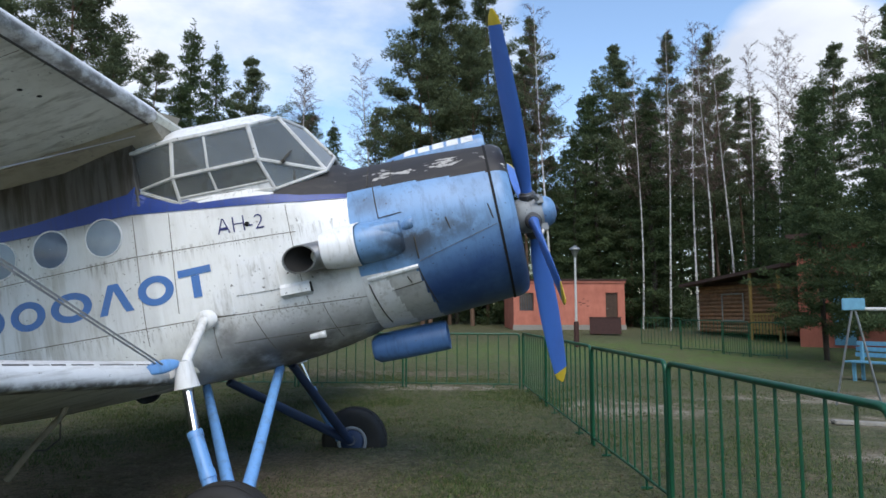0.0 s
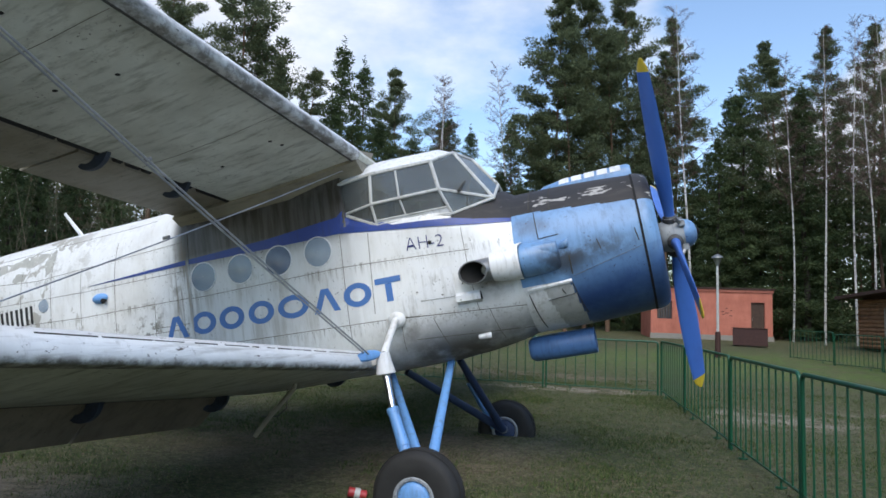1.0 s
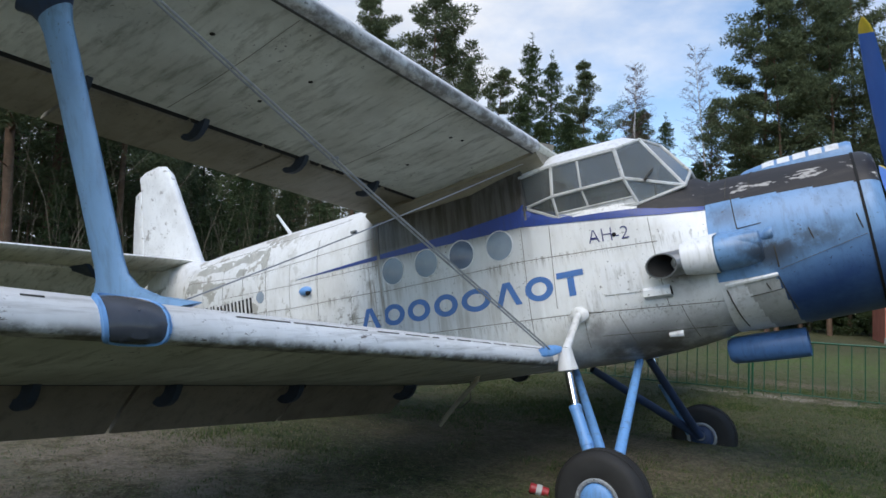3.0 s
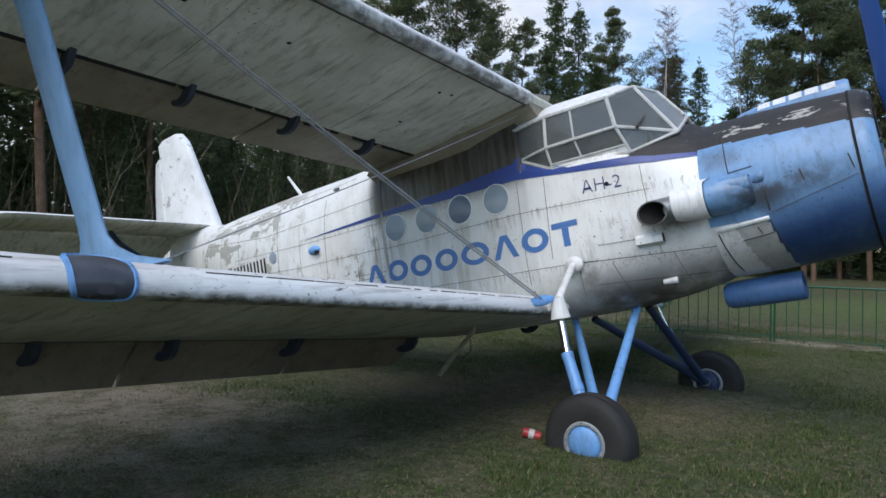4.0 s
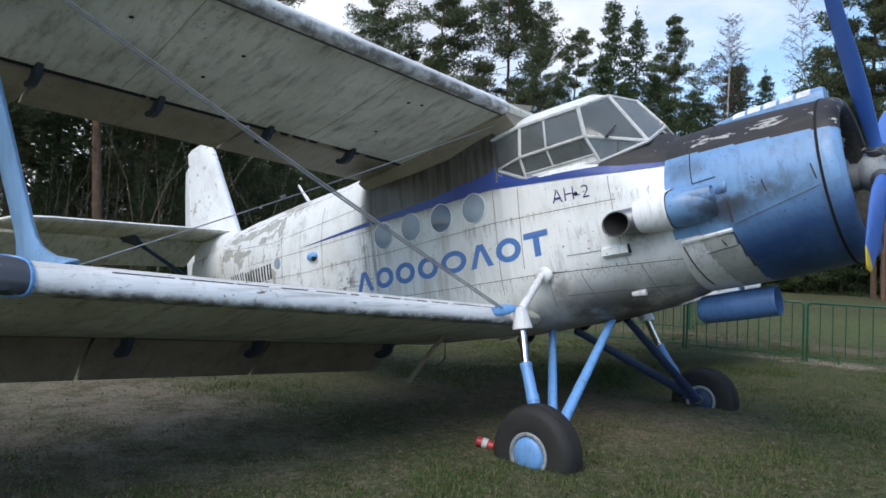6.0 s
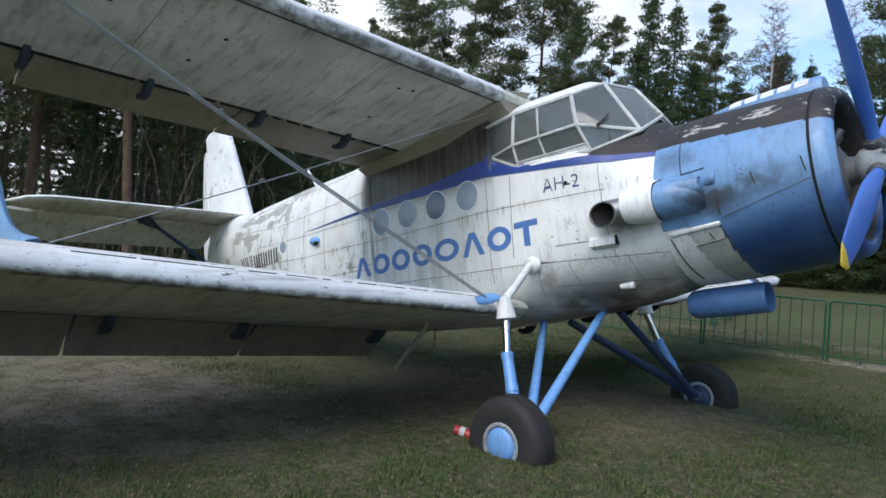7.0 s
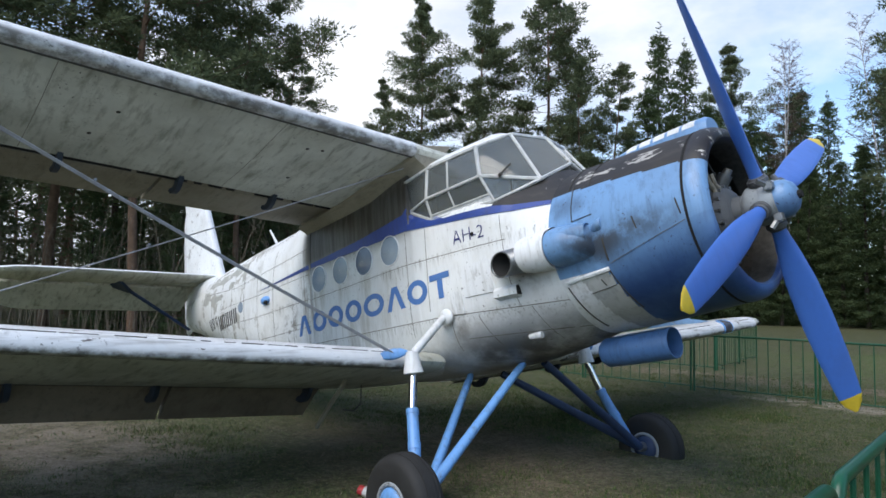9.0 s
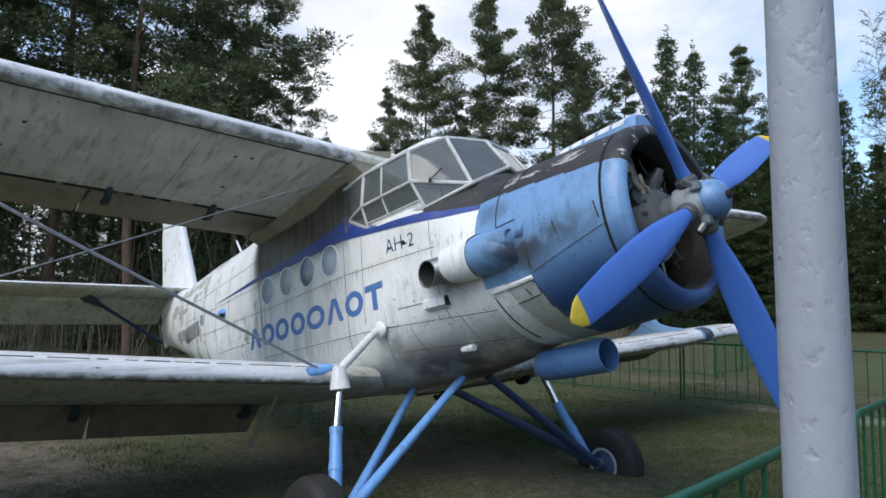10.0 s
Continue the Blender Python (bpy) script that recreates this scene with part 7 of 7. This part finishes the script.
def birch_meshes(seed, height=20.0):
    r = random.Random(seed)
    tv, tf, cv_, cf = [], [], [], []
    lean = (r.uniform(-0.9, 0.9), r.uniform(-0.6, 0.6))
    def axis(u):
        return (lean[0] * u * u + 0.15 * math.sin(u * 5 + seed), lean[1] * u * u + 0.1 * math.sin(u * 6 + seed), u * height)
    limb(tv, tf, [axis(i / 14) for i in range(15)], [0.095 * (1 - 0.90 * i / 14) for i in range(15)], 7)
    for i in range(46):
        u = 0.42 + 0.56 * i / 46
        o = Vector(axis(u))
        a = i * 2.4 + r.uniform(-0.6, 0.6)
        L = 3.0 * (1.10 - u) ** 0.60 * r.uniform(0.6, 1.25)
        d = Vector((math.cos(a) * 0.66, math.sin(a) * 0.66, 0.80)).normalized()
        mid = o + d * L * 0.55
        tip = o + d * L + Vector((math.cos(a), math.sin(a), -0.35)) * L * 0.18
        limb(cv_, cf, [o, mid, tip], [0.030 * (1.2 - u), 0.014, 0.005], 3)
        for k in range(34):
            s = o.lerp(mid, r.uniform(0.4, 1.0)) if k % 3 == 0 else mid.lerp(tip, r.random())
            e = s + Vector((r.uniform(-1, 1), r.uniform(-1, 1), r.uniform(-0.4, 0.8))) * L * 0.26
            f = e + Vector((r.uniform(-0.6, 0.6), r.uniform(-0.6, 0.6), r.uniform(-0.6, 0.1))) * L * 0.24
            side = (e - s).cross(Vector((r.uniform(-1, 1), r.uniform(-1, 1), r.uniform(-1, 1)))).normalized() * 0.0085
            b = len(cv_)
            cv_ += [tuple(s - side), tuple(s + side), tuple(e + side * 0.8), tuple(e - side * 0.8), tuple(f)]
            cf += [(b, b + 1, b + 2, b + 3), (b + 3, b + 2, b + 4)]
    return mesh_ob("birch_trunk", tv, tf, M_BIRCH, True), mesh_ob("birch_twigs", cv_, cf, M_TWIG)


PINES = [pine_meshes(s, 20, b, sp, d, 0.105, 150) for s, b, sp, d in ((1, 0.42, 2.4, 1.2), (2, 0.50, 2.6, 1.2), (3, 0.36, 2.2, 1.3), (4, 0.30, 2.7, 1.4))]
PINES += [pine_meshes(s, 20, 0.26, 2.9, 1.6, 0.105, 150) for s in (5, 6)]
PINES += [pine_meshes(s, 20, b, 2.6, 1.7, 0.105, 165) for s, b in ((7, 0.46), (8, 0.40))]
PINES += [pine_meshes(s, 20, b, 2.5, 2.2, 0.110, 160) for s, b in ((9, 0.27), (10, 0.31))]
SPRUCES = [spruce_meshes(s, 16, sp, lo, n, 0.115, 60) for s, sp, lo, n in ((11, 2.3, 0.05, 88), (12, 2.0, 0.08, 82), (13, 2.6, 0.03, 92))]
SPRUCES += [spruce_meshes(14, 16, 4.6, 0.15, 84, 0.12, 70)]
FAR_SPRUCES = [spruce_meshes(s, 14, 2.7, 0.02, 60, 0.26, 10) for s in (31, 32)]
FAR_PINES = [pine_meshes(s, 14, 0.46, 2.3, 0.9, 0.20, 16) for s in (33, 34)]
BIRCHES = [birch_meshes(s, 20) for s in (21, 22, 23, 24)]
LABELS = {"pine": ("pine_tree", "tall pine with a reddish trunk and ragged dark green crown"), "spruce": ("spruce_tree", "dark green spruce with drooping boughs"),
          "far_spruce": ("spruce_tree", "dark spruce in the depth of the wood"), "far_pine": ("conifer_tree", "dark conifer in the depth of the wood"),
          "birch": ("birch_tree", "bare white-barked birch with fine leafless twigs")}
tree_rng = random.Random(5)


def tree(kind, p, height, variant=None, wide=1.0, group="wood round the field"):
    pool, tall = {"pine": (PINES, 20.0), "spruce": (SPRUCES, 16.0), "birch": (BIRCHES, 20.0), "far_spruce": (FAR_SPRUCES, 14.0), "far_pine": (FAR_PINES, 14.0)}[kind]
    trunk, crown = pool[(variant if variant is not None else tree_rng.randrange(len(pool))) % len(pool)]
    name, label = LABELS[kind]
    f = height / tall
    m = Matrix.Translation((p.x, p.y, ground_z(p.x, p.y) - 0.1)) @ Matrix.Rotation(tree_rng.uniform(0, 6.28), 4, "Z") @ Matrix.Diagonal((f * wide, f * wide, f, 1))
    t = thing(name, label, "tree", m, group)
    for nm, me in (("trunk", trunk), ("crown", crown)):
        o = new(nm, me)
        o.parent = t
    return t


EYE_END = Vector((4.33, -4.20, 1.62))


def spot(eye, az, dist):
    a = radians(az)
    return Vector((eye.x - math.sin(a) * dist, eye.y + math.cos(a) * dist, 0))


def seen_tree(kind, eye, az, dist, top, variant=None, wide=1.0):
    """A tree by its bearing, distance and the angle of its top."""
    p = spot(eye, az, dist)
    tree(kind, p, dist * math.tan(radians(top)) + eye.z - ground_z(p.x, p.y) + 0.1, variant, wide)


for row in (
    ("pine", 75, 24, 37, 4, 1.2), ("pine", 67, 27, 31, 5, 1.05), ("pine", 85, 27, 36, 5, 1.2), ("pine", 63, 32, 21.5, 4, 1.0), ("spruce", 60, 33, 15, 0, 1.0), ("pine", 95, 26, 38, 4, 1.2),
    ("pine", 71, 31, 33, 4, 1.25), ("pine", 80, 31, 36, 5, 1.25), ("pine", 90, 32, 36, 4, 1.25),
    ("pine", 51.6, 39, 25.5, 6, 0.85), ("pine", 46.6, 40, 27.0, 7, 0.85), ("pine", 54.5, 42, 19.0, 2, 0.9), ("pine", 40.6, 40, 28.0, 6, 1.0), ("pine", 37.6, 36, 21.0, 5, 0.8), ("pine", 34.6, 40, 20.5, 3, 1.1),
    ("spruce", 30.7, 48, 22.8, 1, 1.0), ("spruce", 28.7, 50, 21.4, 0, 1.0), ("spruce", 31.8, 45, 18.5, 2, 1.2), ("pine", 24.6, 62, 20.9, 7, 0.9), ("spruce", 27.0, 52, 17.0, 2, 1.3), ("birch", 21.2, 58, 21.0, 0, 1.1), ("spruce", 20.4, 66, 17.2, 1, 1.3), ("spruce", 22.3, 60, 14.5, 2, 1.3), ("spruce", 23.6, 56, 15.5, 0, 1.3), ("spruce", 29.7, 46, 16.5, 2, 1.2), ("spruce", 26.0, 50, 15, 0, 1.2), ("spruce", 33.2, 46, 15.5, 2, 1.2),
):
    kind, az, dist, top, var, wide = row
    seen_tree(kind, EYE_END, az, dist, top, var, wide)
for row in (
    ("spruce", 19.6, 52, 12.5, 2, 1.3), ("spruce", 17.8, 50, 11.0, 0, 1.3), ("spruce", 16.0, 51, 12.0, 2, 1.3), ("spruce", 14.0, 52, 11.5, 0, 1.3), ("spruce", 12.4, 50, 12.5, 2, 1.3), ("spruce", 21.5, 53, 10.5, 0, 1.3),
    ("spruce", 15.2, 62, 16.0, 0, 1.0), ("birch", 11.8, 58, 21.5, 1, 1.1), ("spruce", 11.5, 60, 17.0, 1, 1.0), ("pine", 7.6, 46, 27.5, 8, 0.95), ("pine", 5.0, 48, 28.0, 9, 0.8), ("pine", 1.8, 50, 28.0, 8, 0.8), ("spruce", 8.9, 55, 16.5, 0, 1.0),
    ("pine", -2.2, 52, 24.2, 2, 0.85), ("birch", -3.1, 45, 25.5, 2, 0.9), ("spruce", -6.4, 50, 18.2, 1, 1.1), ("spruce", -0.3, 52, 17.5, 2, 0.9), ("pine", -9.4, 54, 21.4, 0, 0.95), ("spruce", -11.2, 50, 17.8, 0, 0.9), ("pine", -13.0, 54, 21.8, 2, 0.9), ("pine", -15.9, 56, 21.5, 0, 0.8),
    ("birch", -12.8, 47, 22.5, 3, 0.8), ("birch", -14.7, 48, 22.8, 0, 0.8), ("birch", -15.8, 46, 21.5, 1, 0.8), ("birch", -17.3, 49, 22.5, 2, 0.8), ("birch", -18.8, 50, 20.5, 3, 0.8), ("birch", -20.6, 47, 20.5, 0, 0.9), ("birch", -10.6, 49, 21.0, 1, 0.8), ("birch", -22.5, 50, 20.5, 2, 0.9),
    ("spruce", -19.4, 52, 17.0, 2, 0.9), ("spruce", -22.9, 40, 16.5, 0, 1.0), ("pine", -24.5, 46, 19.5, 1, 0.9), ("spruce", -28.6, 27, 20, 3, 1.0), ("spruce", -22.9, 24.5, 13.5, 3, 1.15), ("spruce", -17.0, 55, 14.5, 1, 1.0), ("spruce", -8.4, 52, 14.5, 2, 1.0), ("spruce", -4.6, 55, 14.0, 0, 1.0), ("birch", 17.3, 54, 20.3, 3, 1.0), ("spruce", 17.0, 64, 17.0, 0, 1.0),
    ("pine", 6.6, 44, 21.5, 3, 1.1), ("pine", 3.1, 46, 22.5, 3, 1.1), ("pine", -1.4, 47, 21.5, 2, 1.0), ("spruce", -5.4, 45, 15.0, 2, 1.15), ("spruce", -7.2, 46, 18.4, 0, 1.2), ("pine", -9.8, 46, 20.8, 3, 1.0), ("spruce", -11.5, 45, 18.2, 2, 1.25), ("spruce", -13.6, 47, 15.0, 0, 1.2),
    ("pine", -16.3, 48, 18.4, 3, 1.0), ("pine", -18.2, 48, 16.4, 2, 1.0), ("spruce", -19.9, 42, 12.0, 2, 1.2), ("spruce", -21.6, 40, 13.6, 0, 1.2), ("spruce", -23.3, 36, 16.9, 2, 1.15), ("spruce", -27.0, 21.5, 17.0, 3, 1.0), ("spruce", 9.6, 50, 15.0, 2, 1.2), ("spruce", 4.6, 49, 15.5, 0, 1.2), ("spruce", 0.6, 48, 14.5, 2, 1.2), ("spruce", -3.4, 47, 13.5, 0, 1.2),
    ("pine", -29, 42, 21, 0, 1.0), ("pine", -33, 44, 22, 1, 1.0), ("birch", -27.5, 45, 21, 1, 0.9),
):
    kind, az, dist, top, var, wide = row
    seen_tree(kind, EYE, az, dist - (6 if kind == "birch" and az < 5 else 0), top, var, wide)

# the dark mass of the wood behind them
for i in range(225):
    az = -46 + 152 * ((i * 0.618034) % 1.0)
    near = 36 if az > 58 else 46 if az > 34 else 56
    dist = near + tree_rng.uniform(0, 20)
    top = tree_rng.uniform(15.0, 22.0) if az > 62 else tree_rng.uniform(7.5, 12.0) if az < 10 else tree_rng.uniform(7.5, 13.0)
    pick = tree_rng.choice(("far_spruce", "far_spruce", "far_pine") if az < 34 else ("far_pine", "far_pine", "birch", "far_spruce"))
    if az > 34 and i % 7 < 3:
        continue
    seen_tree(pick, EYE, az, dist, top, None, 1.35 if pick != "birch" else 0.9)
for i in range(48):
    az = 33 + 70 * ((i * 0.618034) % 1.0)
    seen_tree(tree_rng.choice(("far_spruce", "far_spruce", "far_pine")), EYE, az, 55 + tree_rng.uniform(0, 22), tree_rng.uniform(9.0, 14.0), None, 1.2)
# trees added out of view behind the path for reflections, low to admit light
for i in range(44):
    az = 108 + 204 * i / 44
    seen_tree(tree_rng.choice(("far_spruce", "far_pine")), EYE, az, 42 + tree_rng.uniform(0, 16), 10 + tree_rng.uniform(-3, 3), None, 1.2)


# young trees along its edge
for i in range(11):
    az = 44 + 28 * ((i * 0.618034) % 1.0)
    seen_tree("spruce", EYE, az, tree_rng.uniform(23, 29), tree_rng.uniform(6.5, 12.0), 2 if i % 2 else 0, 1.35)
for i in range(18):
    az = 34 + 56 * ((i * 0.618034) % 1.0)
    seen_tree(tree_rng.choice(("pine", "spruce")), EYE, az, tree_rng.uniform(27, 37), tree_rng.uniform(5.5, 11.0), 3 if i % 2 else 2, 1.5)

# bare thicket at the foot of the wood
M_BRUSH = plain("bare_brush", (0.165, 0.140, 0.105), 0.95, vary=0.4, scale=3, bump_s=0.0)
br = random.Random(17)
bv, bf = [], []
for i in range(1700):
    p = bearing(br.uniform(26, 96), br.uniform(20, 36))
    z = ground_z(p.x, p.y) - 0.05
    h = br.uniform(0.8, 8.0) * br.uniform(0.4, 1.0)
    lx, ly = br.gauss(0, 0.22) * h, br.gauss(0, 0.22) * h
    foot, mid, tip = Vector((p.x, p.y, z)), Vector((p.x + lx * 0.35, p.y + ly * 0.35, z + h * 0.55)), Vector((p.x + lx, p.y + ly, z + h))
    w = br.uniform(0.004, 0.014)
    limb(bv, bf, [foot, mid, tip], [w, w * 0.7, 0.003], 3)
    for k in range(4):
        s0 = mid.lerp(tip, br.uniform(-0.5, 0.9))
        limb(bv, bf, [s0, s0 + Vector((br.gauss(0, 0.25), br.gauss(0, 0.25), br.uniform(0.0, 0.3))) * h * 0.6], [w * 0.45, 0.002], 3)
brush = new("undergrowth", mesh_ob("undergrowth", bv, bf, M_BRUSH))
tagged(brush, "bare grey-brown undergrowth at the wood's edge", "bushes", kind="stuff")


# ---- grass and litter ----
def grass_mat():
    m, nt, b = mat_base("grass_blades")
    geo = nt.nodes.new("ShaderNodeNewGeometry")
    c = ramp(nt, geo.outputs["Random Per Island"], [(0.0, (0.022, 0.040, 0.006)), (0.50, (0.044, 0.080, 0.012)), (0.78, (0.078, 0.120, 0.024)), (0.93, (0.15, 0.13, 0.066)), (1.0, (0.22, 0.19, 0.12))])
    nt.links.new(c, b.inputs["Base Color"])
    b.inputs["Roughness"].default_value = 0.75
    return m


gr = np.random.default_rng(4)
N = 620000
xs = gr.normal(-0.3, 4.2, N)
ys = -5.6 + 17.0 * gr.uniform(0, 1, N) ** 1.5 + gr.normal(0, 1.2, N)
gv, gf = [], []
for x, y in zip(xs, ys):
    cover = noise.noise(Vector((x * 0.7, y * 0.7, 1.3))) + 0.5 * noise.noise(Vector((x * 2.3, y * 2.3, 5.1))) + 0.55 * noise.noise(Vector((x * 7.0, y * 7.0, 2.2)))
    worn = max(0, 1 - math.hypot((x + 3.6) / 3.8, (y + 2.6) / 2.6)) + max(0, 1 - math.hypot((x + 1.5) / 3.4, (y - 0.2) / 2.6))
    if cover * 0.7 - worn * 0.85 < gr.uniform(-0.75, 0.45):
        continue
    z = ground_z(x, y)
    h = gr.uniform(0.012, 0.036) * (0.7 + 1.2 * max(0, cover))
    a = gr.uniform(0, 6.28)
    w = gr.uniform(0.0035, 0.0075)
    lx, ly = gr.normal(0, 0.5) * h, gr.normal(0, 0.5) * h
    b = len(gv)
    gv += [(x - math.cos(a) * w, y - math.sin(a) * w, z - 0.01), (x + math.cos(a) * w, y + math.sin(a) * w, z - 0.01), (x + lx, y + ly, z + h)]
    gf.append((b, b + 1, b + 2))
grass = new("grass", mesh_ob("grass", gv, gf, grass_mat()))
tagged(grass, "short thin spring grass", "grass", kind="stuff")

M_STRAW = plain("dry_straw", (0.33, 0.275, 0.185), 0.95, vary=0.4, scale=3, bump_s=0.0)
sv, sf = [], []
for i in range(9000):
    x, y = gr.normal(-3.8, 1.9), gr.normal(-2.9, 1.1)
    z = ground_z(x, y) + 0.006
    a, L = gr.uniform(0, 6.28), gr.uniform(0.015, 0.05)
    c, s = math.cos(a) * L, math.sin(a) * L
    b = len(sv)
    sv += [(x - s * 0.07, y + c * 0.07, z), (x + s * 0.07, y - c * 0.07, z), (x + c, y + s, z + gr.uniform(0, 0.02))]
    sf.append((b, b + 1, b + 2))
straw = new("straw", mesh_ob("straw", sv, sf, M_STRAW))
tagged(straw, "dry straw and dead grass on a worn patch", "straw", kind="stuff")

M_LEAF = plain("dead_leaf", (0.17, 0.125, 0.08), 0.9, vary=0.4, bump_s=0.0)
lv, lf = [], []
for i in range(5200):
    x, y = gr.uniform(-8, 5.5), -5 + 14 * gr.uniform(0, 1) ** 1.5
    z = ground_z(x, y) + 0.012
    a, L = gr.uniform(0, 6.28), gr.uniform(0.007, 0.022)
    c, s = math.cos(a) * L, math.sin(a) * L
    b = len(lv)
    lv += [(x - c, y - s, z), (x + s * 0.5, y - c * 0.5, z + gr.uniform(0, 0.02)), (x + c, y + s, z + gr.uniform(0, 0.015)), (x - s * 0.5, y + c * 0.5, z + gr.uniform(0, 0.02))]
    lf.append((b, b + 1, b + 2, b + 3))
litter = new("leaf_litter", mesh_ob("leaf_litter", lv, lf, M_LEAF))
tagged(litter, "scattered dry brown leaves on the grass", "leaves", kind="stuff")

# crushed can beside the wheel
M_CANRED = plain("red_tin", (0.45, 0.04, 0.045), 0.4, vary=0.3)
p = at(-0.52, -1.525)
can = thing("drink_can", "crushed red and white tin can lying by the wheel", "can", Matrix.Translation((p.x, p.y, ground_z(p.x, p.y) + 0.035)) @ Matrix.Rotation(radians(25), 4, "Z") @ Matrix.Rotation(radians(12), 4, "Y"))
bm = bmesh.new()
revolve(bm, [(-0.06, 0.001), (-0.06, 0.030), (-0.055, 0.034), (0.0, 0.031), (0.055, 0.034), (0.06, 0.030), (0.06, 0.001)], (0, 0, 0), "x", 20)
for v in bm.verts:
    v.co.z *= 0.9 + 0.15 * math.sin(v.co.x * 60)
part("body", tidy(bm), M_CANRED, can, scale=1.3)
bm = bmesh.new()
revolve(bm, [(-0.02, 0.0345), (0.015, 0.0345)], (0, 0, 0), "x", 20)
part("band", tidy(bm), M_OFFWHITE, can, "white printed band", scale=1.3)
